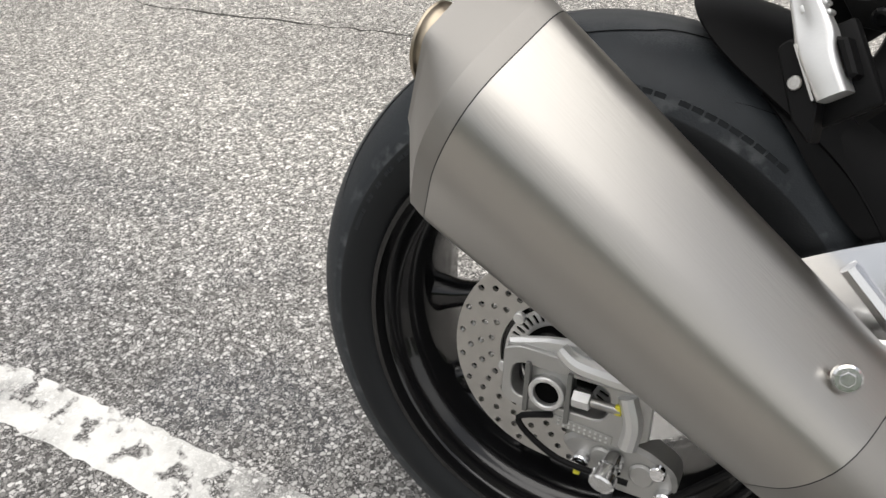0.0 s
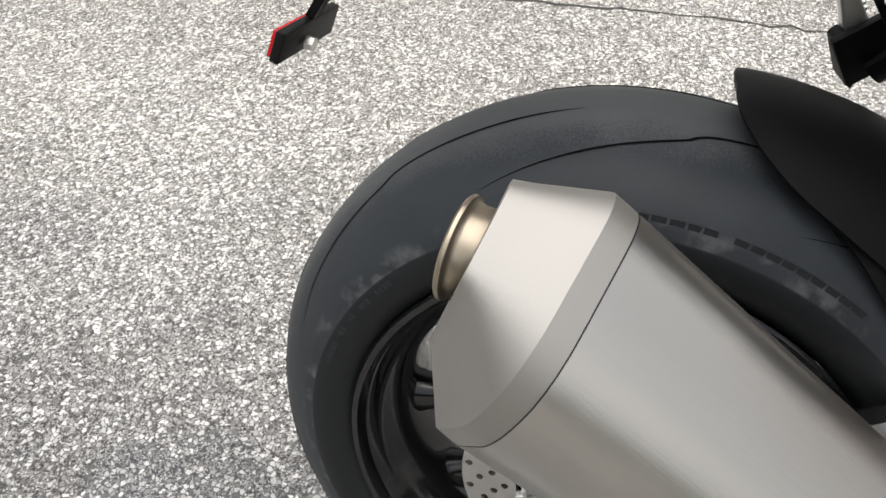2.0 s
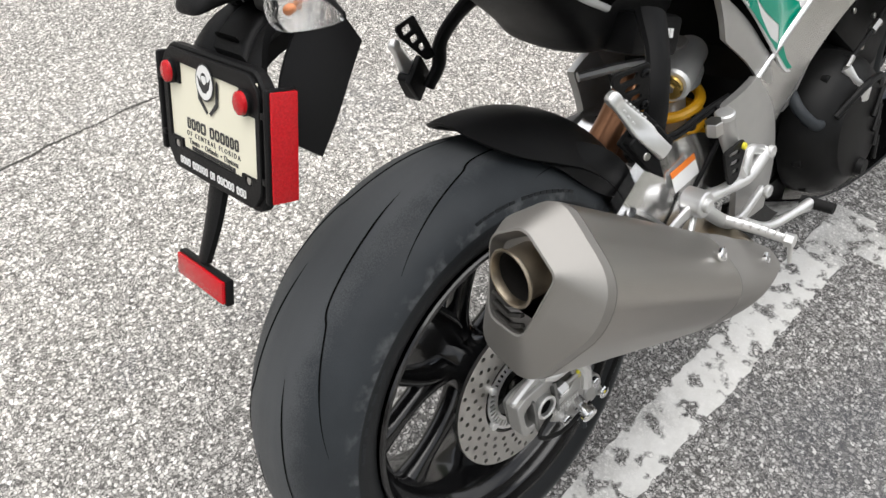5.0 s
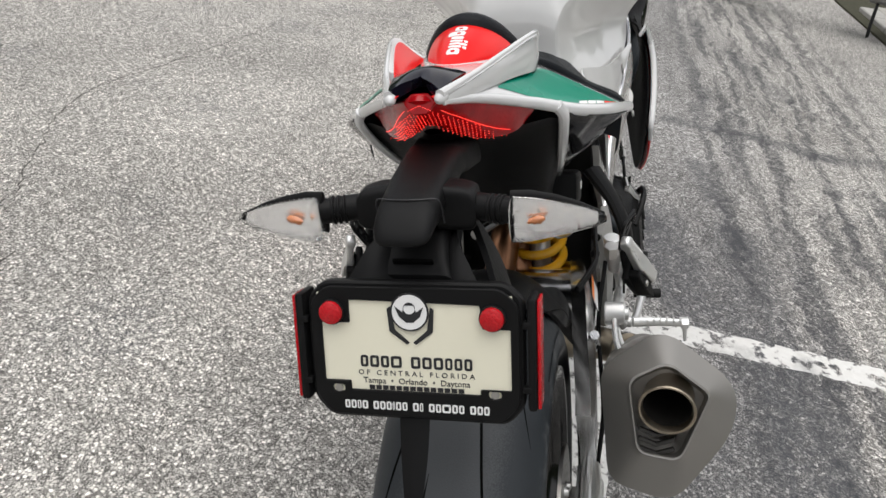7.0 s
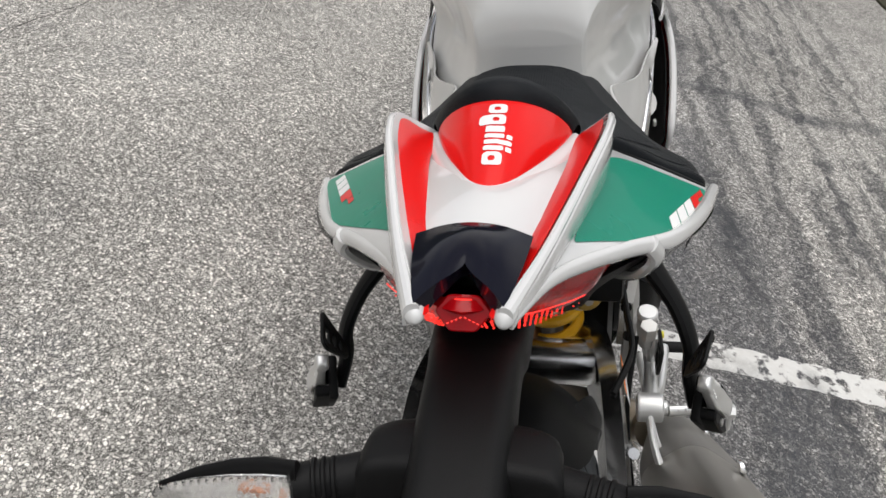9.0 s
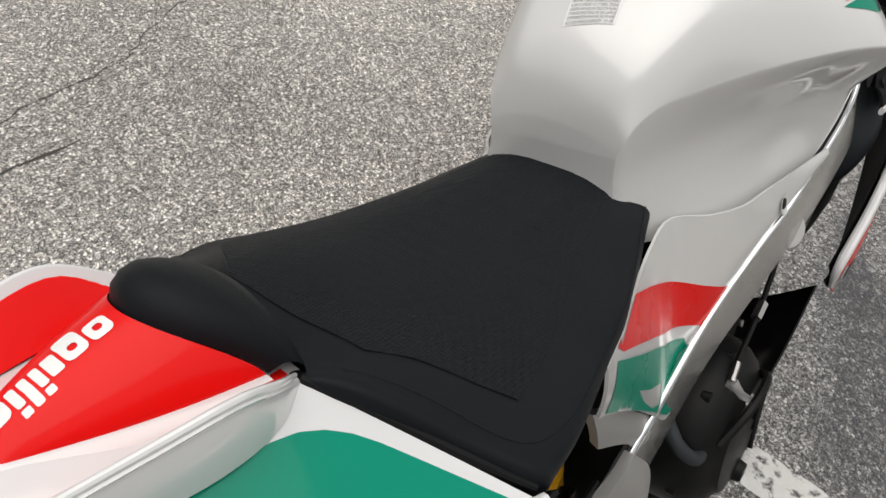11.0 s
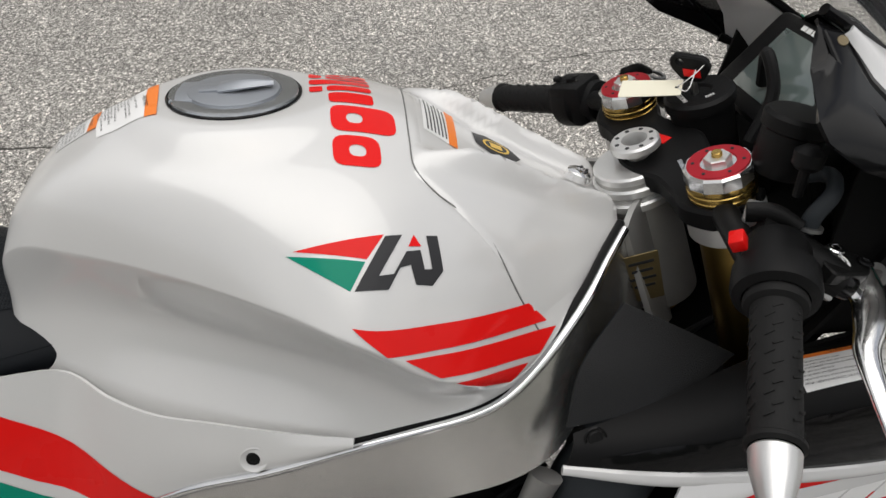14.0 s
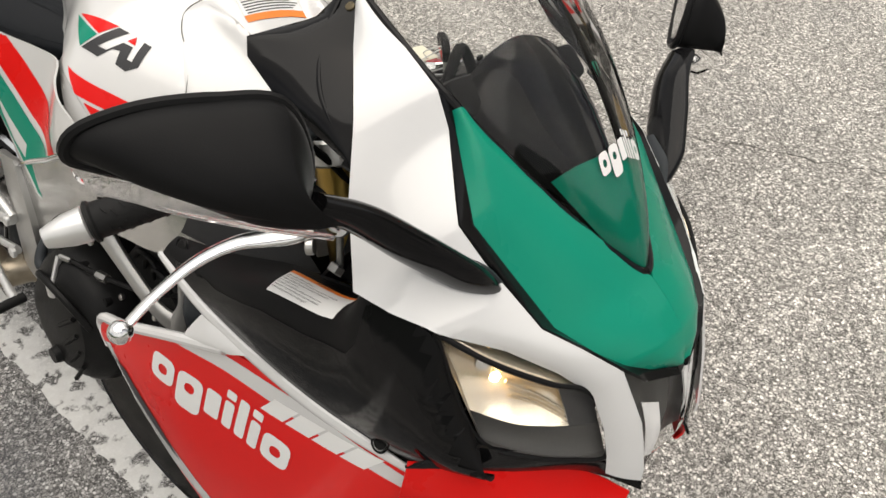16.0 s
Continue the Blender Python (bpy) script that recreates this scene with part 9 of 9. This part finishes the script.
def fairing(s):
    def f(pts):
        return [(x, -s * y, z) for x, y, z in pts]
    up = f([(1.010, -0.196, 0.800), (1.085, -0.180, 0.818), (1.180, -0.164, 0.856), (1.278, -0.176, 0.890), (1.312, -0.218, 0.944), (1.383, -0.211, 0.946), (1.404, -0.200, 0.905), (1.442, -0.183, 0.842)])
    lo = f([(1.003, -0.213, 0.776), (1.085, -0.222, 0.773), (1.180, -0.225, 0.773), (1.280, -0.223, 0.777), (1.350, -0.214, 0.781), (1.395, -0.203, 0.786), (1.435, -0.190, 0.800), (1.465, -0.178, 0.812)])
    p = part("fairing_top", sheet(up, lo, 44, 16, 0.0, 0.004, mid=f([(1.008, -0.207, 0.792), (1.085, -0.214, 0.806), (1.180, -0.226, 0.850), (1.280, -0.231, 0.874), (1.335, -0.235, 0.872), (1.392, -0.226, 0.862), (1.432, -0.210, 0.840), (1.462, -0.192, 0.825)])), BLACK_MATT, bike, "matt black upper fairing panel", 60)
    part("mesh_insert", sheet(f([(1.006, -0.190, 0.800), (1.016, -0.170, 0.852), (1.060, -0.129, 0.889)]), f([(1.105, -0.180, 0.815), (1.150, -0.152, 0.828), (1.178, -0.132, 0.830)]), 14, 10, 0.004, 0.003, out=(0, s * 0.6, 0.8)), MESH, p, "black mesh-textured insert", 60)
    for q in ((1.028, -0.212, 0.800), (1.361, -0.236, 0.790)):
        o = on_skin(p, [(q[0], s * 0.4, q[2])], (0, -s, 0), 0.0)[0] or V((q[0], -s * q[1], q[2]))
        part("screw_ring", turned([(0.0004, 0.0105), (0.0012, 0.0098), (0.0004, 0.0080)], o, (0, s * 0.9, 0.4), 28), BLACK_GLOSS, p)
        bolt(o, (0, s * 0.9, 0.4), 0.0070, 0.0016, BLACK_METAL, p, "screw", "black socket screw")
    part("white_edge", tube(f([(1.000, -0.213, 0.774), (1.085, -0.223, 0.770), (1.180, -0.226, 0.770), (1.280, -0.224, 0.774), (1.360, -0.214, 0.777), (1.405, -0.204, 0.775)]), [0.005, 0.008, 0.009, 0.0085, 0.007, 0.004], 10, 44, flat=0.7), WHITE, p, "white painted edge")
    part("white_bridge", sheet(f([(1.085, -0.2405, 0.722), (1.115, -0.238, 0.738), (1.150, -0.2335, 0.754)]), f([(1.105, -0.224, 0.768), (1.14, -0.226, 0.770), (1.19, -0.227, 0.770)]), 10, 6, 0.004, 0.004, out=(0, s, 0)), WHITE, p, "white web between panel and edge")

    def top(a, b):
        return V((a, b, 1.2))
    if s < 0:
        lab = decal("warning_label", p, [(1.187, -0.181), (1.283, -0.187), (1.285, -0.221), (1.192, -0.219)], top, (0, 0, -1), LABEL_WHITE, p, "white windscreen care label with an orange heading")
        decal("label_band", p, [(1.187, -0.1805), (1.283, -0.1865), (1.2834, -0.1915), (1.1876, -0.1855)], top, (0, 0, -1), ORANGE, lab, lift=0.0010)
        for k, line in enumerate(("-Keep windshield clean at all times", "-Clean only with a soft cloth and warm water with a mild detergent", "-Replace windshield if becomes scratched or discoloured so", " as to interfere with view.", "-Do not allow any alkaline or strong acid cleaner, gasoline,", " brake fluid or any other solvent to contact the windshild", "-When replacing windshield, use only original")):
            bm = text_mesh(line, 0.0034, 'LEFT', 0.0)
            vs = list(bm.verts)
            spots = on_skin(p, [(1.190 + v.co.x * 0.83 + 0.0004 * k, -0.1915 - 0.0037 * k + v.co.y * 0.9 - v.co.x * 0.05, 1.2) for v in vs], (0, 0, -1), 0.0011)
            for v, q in zip(vs, spots):
                if q:
                    v.co = q
            part("label_text", bm, INK, lab, clean=False)
        bm = text_mesh("WARNING!", 0.0044, 'CENTER', 0.0)
        vs = list(bm.verts)
        for v, q in zip(vs, on_skin(p, [(1.237 + v.co.x, -0.1875 + v.co.y - v.co.x * 0.05, 1.2) for v in vs], (0, 0, -1), 0.0013)):
            if q:
                v.co = q
        part("label_text", bm, INK, lab, clean=False)
    decal("gloss_panel", p, [(1.03, 0.787), (1.12, 0.812), (1.20, 0.8475), (1.267, 0.8659), (1.3174, 0.8852), (1.3261, 0.904), (1.3183, 0.960), (1.47, 0.960), (1.47, 0.760), (1.35, 0.772), (1.20, 0.765), (1.06, 0.765)], lambda a, b: V((a, s * 0.5, b)), (0, -s, 0), BLACK_GLOSS, p, "gloss black lower fairing", lift=0.0008, cell=0.010)
    # red side panel
    ru = f([(0.893, -0.237, 0.600), (0.97, -0.243, 0.652), (1.06, -0.243, 0.708), (1.150, -0.232, 0.752), (1.26, -0.226, 0.770), (1.36, -0.217, 0.774), (1.43, -0.200, 0.770)])
    rl = f([(0.905, -0.236, 0.560), (0.98, -0.236, 0.50), (1.07, -0.230, 0.44), (1.15, -0.222, 0.40), (1.25, -0.215, 0.40), (1.34, -0.205, 0.44), (1.42, -0.19, 0.52)])
    side = part("side_fairing", sheet(ru, rl, 40, 16, 0.010, 0.004, out=(0, s, 0.1)), RED, bike, "red side fairing with white wordmark blocks", 60)
    part("white_rim", tube(f([(0.905, -0.236, 0.562), (0.892, -0.237, 0.600), (0.97, -0.244, 0.653), (1.06, -0.244, 0.709), (1.150, -0.233, 0.753)]), [0.004, 0.007, 0.007, 0.007, 0.007], 10, 40), WHITE, side)

    def flat(a, b):
        return V((a, s * 0.5, b))
    decal("white_flash", side, [(0.905, 0.575), (0.925, 0.588), (1.00, 0.535), (1.10, 0.47), (1.20, 0.42), (1.16, 0.41), (1.05, 0.455), (0.96, 0.515)], flat, (0, -s, 0), WHITE, side, "white flash")
    decal("white_band", side, [(1.07, 0.706), (1.15, 0.744), (1.26, 0.765), (1.36, 0.771), (1.42, 0.766), (1.42, 0.752), (1.36, 0.750), (1.28, 0.742), (1.21, 0.732), (1.15, 0.722)], flat, (0, -s, 0), WHITE, side, "white band along the upper edge")
    part("inner_skin", sheet([V(p) + V((0.004, -s * 0.010, -0.003)) for p in ru], [V(p) + V((0.004, -s * 0.010, 0.003)) for p in rl], 24, 8, 0.008, 0.002, out=(0, s, 0.1)), RADIATOR_DARK, side, "black unpainted inside of the fairing", 60)
    decal("black_flash", side, [(0.935, 0.572), (0.965, 0.572), (1.03, 0.525), (1.07, 0.48), (1.03, 0.495), (0.975, 0.530)], flat, (0, -s, 0), INK, side, lift=0.0009)
    if s < 0:
        wordmark_film(side, (1.0298, 0.6243), (0.994, 0.105), (0.12, 1.0), 0.0454, flat, (0, -s, 0), LABEL_WHITE, side, lift=0.0010)
    else:
        wordmark_film(side, (1.2604, 0.6485), (-0.994, -0.105), (-0.12, 1.0), 0.0454, flat, (0, -s, 0), LABEL_WHITE, side, lift=0.0010)
    for loop in slanted([1.35, 1.35, 1.35, 1.2], 0.7)[0]:
        st = place2(loop, (1.212, 0.714) if s < 0 else (1.362, 0.740), (0.974, 0.21) if s < 0 else (-0.974, -0.21), (0.05, 1.0), 0.0255)
        decal("model_badge", side, st, flat, (0, -s, 0), LABEL_WHITE, side, cell=0.012, lift=0.0010)
    # lower nose in red
    part("chin", sheet(f([(1.400, -0.222, 0.806), (1.46, -0.165, 0.806), (1.514, -0.088, 0.794), (1.554, -0.060, 0.779)]), f([(1.400, -0.222, 0.740), (1.47, -0.170, 0.735), (1.525, -0.10, 0.73), (1.550, -0.064, 0.755)]), 16, 6, 0.008, 0.003, out=(0.6, s * 0.7, 0)), RED, side, "red chin panel", 60)
    part("chin_black", sheet(f([(1.446, -0.188, 0.846), (1.49, -0.135, 0.832), (1.526, -0.084, 0.816), (1.552, -0.045, 0.798)]), f([(1.400, -0.224, 0.800), (1.46, -0.163, 0.802), (1.514, -0.087, 0.793), (1.561, -0.052, 0.782)]), 14, 5, 0.002, 0.003, out=(0.6, s * 0.7, 0)), BLACK_GLOSS, side, "", 60)
    part("inner_liner", sheet(f([(1.02, -0.16, 0.77), (1.15, -0.18, 0.75), (1.30, -0.19, 0.74)]), f([(1.04, -0.12, 0.50), (1.15, -0.15, 0.46), (1.30, -0.16, 0.46)]), 10, 6, 0.0, 0.004), RADIATOR_DARK, side)
    return p


fairing(-1)
fairing(1)


def mirror(s):
    def f(p):
        return V((p[0], -s * p[1], p[2]))
    ring = [(1.291, -0.306, 1.135), (1.270, -0.346, 1.136), (1.251, -0.386, 1.129), (1.237, -0.413, 1.113), (1.234, -0.416, 1.098), (1.242, -0.400, 1.089), (1.264, -0.356, 1.074), (1.290, -0.304, 1.064), (1.302, -0.288, 1.070), (1.301, -0.290, 1.105)]
    tip = V((1.360, -0.302, 1.076))
    rings = []
    for t, lift in ((0.0, 0.0), (0.10, 0.010), (0.35, 0.012), (0.62, 0.010), (0.85, 0.004), (0.97, 0.0), (1.0, 0.0)):
        k = 1 - t ** 2.2
        rings.append([f(V(p).lerp(V((tip.x - 0.004, tip.y - 0.055 * k, tip.z)), t * 0.96 if t < 1 else 0.985) + V((lift * 0.6, 0, lift * 0.5 if p[2] > 1.08 else 0))) for p in ring])
    m = part("mirror", loft(rings, 26, 40, caps=True), BLACK_MATT, bike, "matt black rear-view mirror with clear signal strip", 60)
    gl = [f(V(p) * 1.0 + (V((1.262, -0.355, 1.09)) - V(p)) * 0.07 + V((-0.003, 0, 0))) for p in ring]
    bm = bmesh.new()
    bm.faces.new([bm.verts.new(p) for p in gl])
    part("mirror_glass", thicken(bm, 0.001), CHROME, m, "mirror glass")
    bez = [f(V(p) + V((-0.001, 0, 0))) for p in ring]
    part("bezel", tube(bez + bez[:2], 0.0042, 8, 60), BLACK_PLASTIC, m)
    strip = sheet([f(p) for p in ((1.235, -0.415, 1.096), (1.258, -0.374, 1.081), (1.296, -0.328, 1.070), (1.350, -0.300, 1.068))], [f(p) for p in ((1.240, -0.406, 1.076), (1.262, -0.362, 1.052), (1.298, -0.314, 1.040), (1.338, -0.292, 1.050))], 24, 8, 0.010, 0.003, out=(0.35, s * 0.8, -0.3))
    part("signal_strip", strip, CLEAR_SMOOTH, m, "clear signal strip")
    part("strip_reflector", sheet([f(p) for p in ((1.242, -0.412, 1.086), (1.264, -0.364, 1.074), (1.298, -0.318, 1.066), (1.335, -0.296, 1.066))], [f(p) for p in ((1.245, -0.406, 1.074), (1.266, -0.356, 1.052), (1.298, -0.308, 1.046), (1.328, -0.290, 1.054))], 16, 4, 0.004, 0.001, out=(0.2, s * 0.8, -0.3)), REFLECTOR, m)
    for k in range(7):
        p = V((1.246, -0.405, 1.081)).lerp(V((1.320, -0.298, 1.060)), k / 6)
        part("strip_rib", block((0.0012, 0.004, 0.011), basis(f(p), (0.6, 0.4 * s, 0), (0, 0, 1)), 0.0004), CHROME, m)
    stem = [f(p) for p in ((1.392, -0.150, 0.968), (1.382, -0.172, 0.985), (1.352, -0.215, 1.016), (1.325, -0.255, 1.045), (1.312, -0.290, 1.062))]
    part("stem", tube(stem, [0.012, 0.024, 0.025, 0.022, 0.018], 16, 24, flat=0.5, up=(0.8, 0, 0.6)), BLACK_GLOSS, m, "black mirror arm")
    part("foot", tube([f((1.405, -0.138, 0.960)), f((1.378, -0.160, 0.982)), f((1.350, -0.182, 0.996))], [0.008, 0.018, 0.010], 14, 12, flat=0.4, up=(0.7, 0, 0.7)), RUBBER, m)
    return m


mirror(-1)
mirror(1)


def front_wheel():
    o = V((1.415, 0, 0.352))
    prof = [(-0.045, 0.214), (-0.058, 0.222), (-0.061, 0.240), (-0.055, 0.262), (-0.040, 0.284), (-0.02, 0.296), (0, 0.300), (0.02, 0.296), (0.040, 0.284), (0.055, 0.262), (0.061, 0.240), (0.058, 0.222), (0.045, 0.214)]
    w = part("front_wheel", turned([(-0.050, 0.222), (-0.054, 0.226), (-0.046, 0.212), (-0.03, 0.196), (0, 0.190), (0.03, 0.196), (0.046, 0.212), (0.054, 0.226), (0.050, 0.222), (0, 0.205), (-0.050, 0.222)], o, (0, 1, 0), 96), RIM, bike, "black front wheel", 50)
    part("tyre", turned(prof, o, (0, 1, 0), 128), RUBBER, w, "black front tyre", 60)
    for k in range(5):
        a = 2 * math.pi * k / 5
        part("spoke", bar(o + V((0.03 * math.cos(a), 0, 0.03 * math.sin(a))), o + V((0.195 * math.cos(a), 0, 0.195 * math.sin(a))), 0.012), RIM, w)
    part("hub", bar(o + V((0, -0.05, 0)), o + V((0, 0.05, 0)), 0.03, bev=0.004), RIM, w)
    secs = []
    for deg, half in ((150, 0.058), (110, 0.064), (70, 0.064), (35, 0.056), (15, 0.03)):
        a = math.radians(deg)
        d = V((math.cos(a), 0, math.sin(a)))
        secs.append([o + d * (0.318 - 0.05 * abs(t) ** 2.5) + V((0, t * half, 0)) for t in (-1, -0.7, -0.35, 0, 0.35, 0.7, 1)])
    part("front_mudguard", thicken(loft(secs, 24, 21, closed=False, caps=False), 0.003), BLACK_MATT, w, "black front mudguard", 60)
    for s in (-1, 1):
        part("fork_foot", bar(V((1.375, s * 0.095, 0.39)), V((1.415, s * 0.080, 0.345)), 0.022, bev=0.004), BLACK_MATT, w)
    return w


front_wheel()
# ---- beyond the parking row ----
PAVER = material("concrete paver", (0.36, 0.35, 0.32), 0.9, 0.0, 0.25, 9, 0.5, 260, spec=0.2)
KERB = material("grey kerb stone", (0.36, 0.352, 0.33), 0.88, 0.0, 0.15, 12, 0.4, 200, spec=0.2)
MOSS = material("mossy soil", (0.060, 0.059, 0.042), 0.95, 0.0, 0.4, 40, 0.6, 200, spec=0.1)
# colours of the added walls that stay out of view
BACKDROP_BROWN = material("weathered stucco wall", (0.26, 0.25, 0.22), 0.9, 0.0, 0.3, 1.2, 0.3, 30, spec=0.2)
BACKDROP_GREEN = material("dark hedge", (0.05, 0.075, 0.03), 0.9, 0.0, 0.5, 3.0, 0.6, 12, spec=0.2)


def unseen_walls():
    """Plain walls added far round the lot, out of view, to darken low sky and reflections."""
    for n, (cx, cy, sx, sy, h) in enumerate(((0, 24, 60, 0.4, 9.0), (0, -26, 60, 0.4, 7.0), (-30, 0, 0.4, 52, 8.0), (34, 0, 0.4, 52, 6.0))):
        bm = block((sx, sy, h), pose(cx, cy, h / 2), 0.05)
        tagged(part("backdrop_wall", bm, BACKDROP_GREEN if n % 2 else BACKDROP_BROWN, None, "added unseen wall round the lot that blocks low sky light"), kind="structure", category="wall")


unseen_walls()


def pavement():
    bm = block((6.0, 3.14, 0.03), pose(5.9, -3.68, 0.000), 0.0)
    pv = tagged(part("pavement", bm, MOSS, None, "mossy bed of concrete pavers beside the asphalt"), kind="structure", category="pavement")
    a, d = V((3.2, -2.14, 0)), V((1.0, -0.02, 0)).normalized()
    s = V((d.y, -d.x, 0))
    kb = bmesh.new()
    block((0.395, 0.15, 0.05), Matrix.Identity(4), 0.008, kb, 1)
    smooth(kb)
    me = bpy.data.meshes.new("kerb_stone")
    kb.to_mesh(me)
    kb.free()
    me.materials.append(KERB)
    pb = bmesh.new()
    block((0.155, 0.098, 0.045), Matrix.Identity(4), 0.006, pb, 1)
    smooth(pb)
    pm = bpy.data.meshes.new("paver")
    pb.to_mesh(pm)
    pb.free()
    pm.materials.append(PAVER)
    rng = random.Random(11)
    turn = math.degrees(math.atan2(d.y, d.x))
    for k in range(9):
        o = new("kerb_stone", me)
        o.parent = pv
        p = a + d * (0.40 * k) + s * 0.09
        o.matrix_basis = pose(p.x, p.y, 0.024 + rng.uniform(0, 0.003), 0, 0, turn + rng.uniform(-0.5, 0.5))
    for i in range(22):
        for j in range(11):
            if rng.random() < 0.03:
                continue
            p = a + d * (0.165 * i + 0.08 * (j % 2)) + s * (0.225 + 0.108 * j)
            o = new("paver", pm)
            o.parent = pv
            o.matrix_basis = pose(p.x, p.y, 0.027 + rng.uniform(-0.003, 0.003), rng.uniform(-0.8, 0.8), rng.uniform(-0.8, 0.8), turn + rng.uniform(-2, 2))
    return pv


pavement()


def parked_motorcycle():
    """Another motorcycle at the pavement, of which the rear shows."""
    root = tagged(new("parked_motorcycle"), "dark cruiser motorcycle parked on the pavers", "motorcycle")
    root.matrix_world = pose(5.34, -2.52, 0.05, 0, 0, 62)
    o = V((0, 0, 0.32))
    prof = [(-0.055, 0.20), (-0.075, 0.225), (-0.078, 0.25), (-0.06, 0.295), (-0.03, 0.315), (0, 0.32), (0.03, 0.315), (0.06, 0.295), (0.078, 0.25), (0.075, 0.225), (0.055, 0.20)]
    w = part("rear_wheel", turned([(-0.06, 0.21), (-0.05, 0.18), (0.05, 0.18), (0.06, 0.21)], o, (0, 1, 0), 48), RIM, root)
    part("tyre", turned(prof, o, (0, 1, 0), 64), RUBBER, w, "", 60)
    for k in range(8):
        a = 2 * math.pi * k / 8
        part("spoke", bar(o, o + V((0.19 * math.cos(a), 0, 0.19 * math.sin(a))), 0.012), RIM, w)
    secs = []
    for deg, half in ((170, 0.08), (130, 0.09), (90, 0.09), (50, 0.085), (30, 0.06)):
        a = math.radians(deg)
        d = V((math.cos(a), 0, math.sin(a)))
        secs.append([o + d * (0.36 - 0.04 * abs(t) ** 2) + V((0, t * half, 0)) for t in (-1, -0.5, 0, 0.5, 1)])
    part("fender", thicken(loft(secs, 16, 13, closed=False, caps=False), 0.004), BLACK_PLASTIC, root)
    part("reflector", block((0.012, 0.07, 0.03), pose(-0.345, 0, 0.42), 0.003), RED_LENS, root, "red rear reflector")
    for s in (-1, 1):
        part("silencer", tube([(-0.10, s * 0.17, 0.30), (0.25, s * 0.18, 0.27), (0.60, s * 0.15, 0.24)], [0.055, 0.055, 0.03], 24, 16), CAST_DARK, root, "dark metal silencer")
        part("shock", bar((0.02, s * 0.13, 0.36), (0.14, s * 0.13, 0.62), 0.026), CAST_DARK, root)
    part("engine", block((0.42, 0.30, 0.36), pose(0.66, 0, 0.40), 0.05), BLACK_METAL, root)
    part("body", block((0.55, 0.26, 0.22), pose(0.62, 0, 0.74), 0.08), BLACK_GLOSS, root)
    part("saddle", block((0.52, 0.24, 0.10), pose(0.18, 0, 0.70), 0.04), SEAT, root)
    f = V((1.50, 0, 0.32))
    fw = part("front_wheel", turned([(-0.05, 0.24), (-0.04, 0.21), (0.04, 0.21), (0.05, 0.24)], f, (0, 1, 0), 48), RIM, root)
    part("tyre", turned([(-0.045, 0.23), (-0.055, 0.26), (-0.03, 0.31), (0, 0.32), (0.03, 0.31), (0.055, 0.26), (0.045, 0.23)], f, (0, 1, 0), 64), RUBBER, fw, "", 60)
    for s in (-1, 1):
        part("fork_leg", bar(f + V((0, s * 0.09, 0)), (1.18, s * 0.09, 0.95), 0.02), CHROME, root)
    part("handlebar", tube([(1.05, -0.36, 0.98), (1.16, -0.15, 1.0), (1.16, 0.15, 1.0), (1.05, 0.36, 0.98)], 0.012, 10, 20), CHROME, root)
    part("side_stand", tube([(0.55, 0.12, 0.28), (0.52, 0.25, 0.10), (0.50, 0.30, 0.0)], 0.012, 8, 10), BLACK_METAL, root)
    return root


parked_motorcycle()
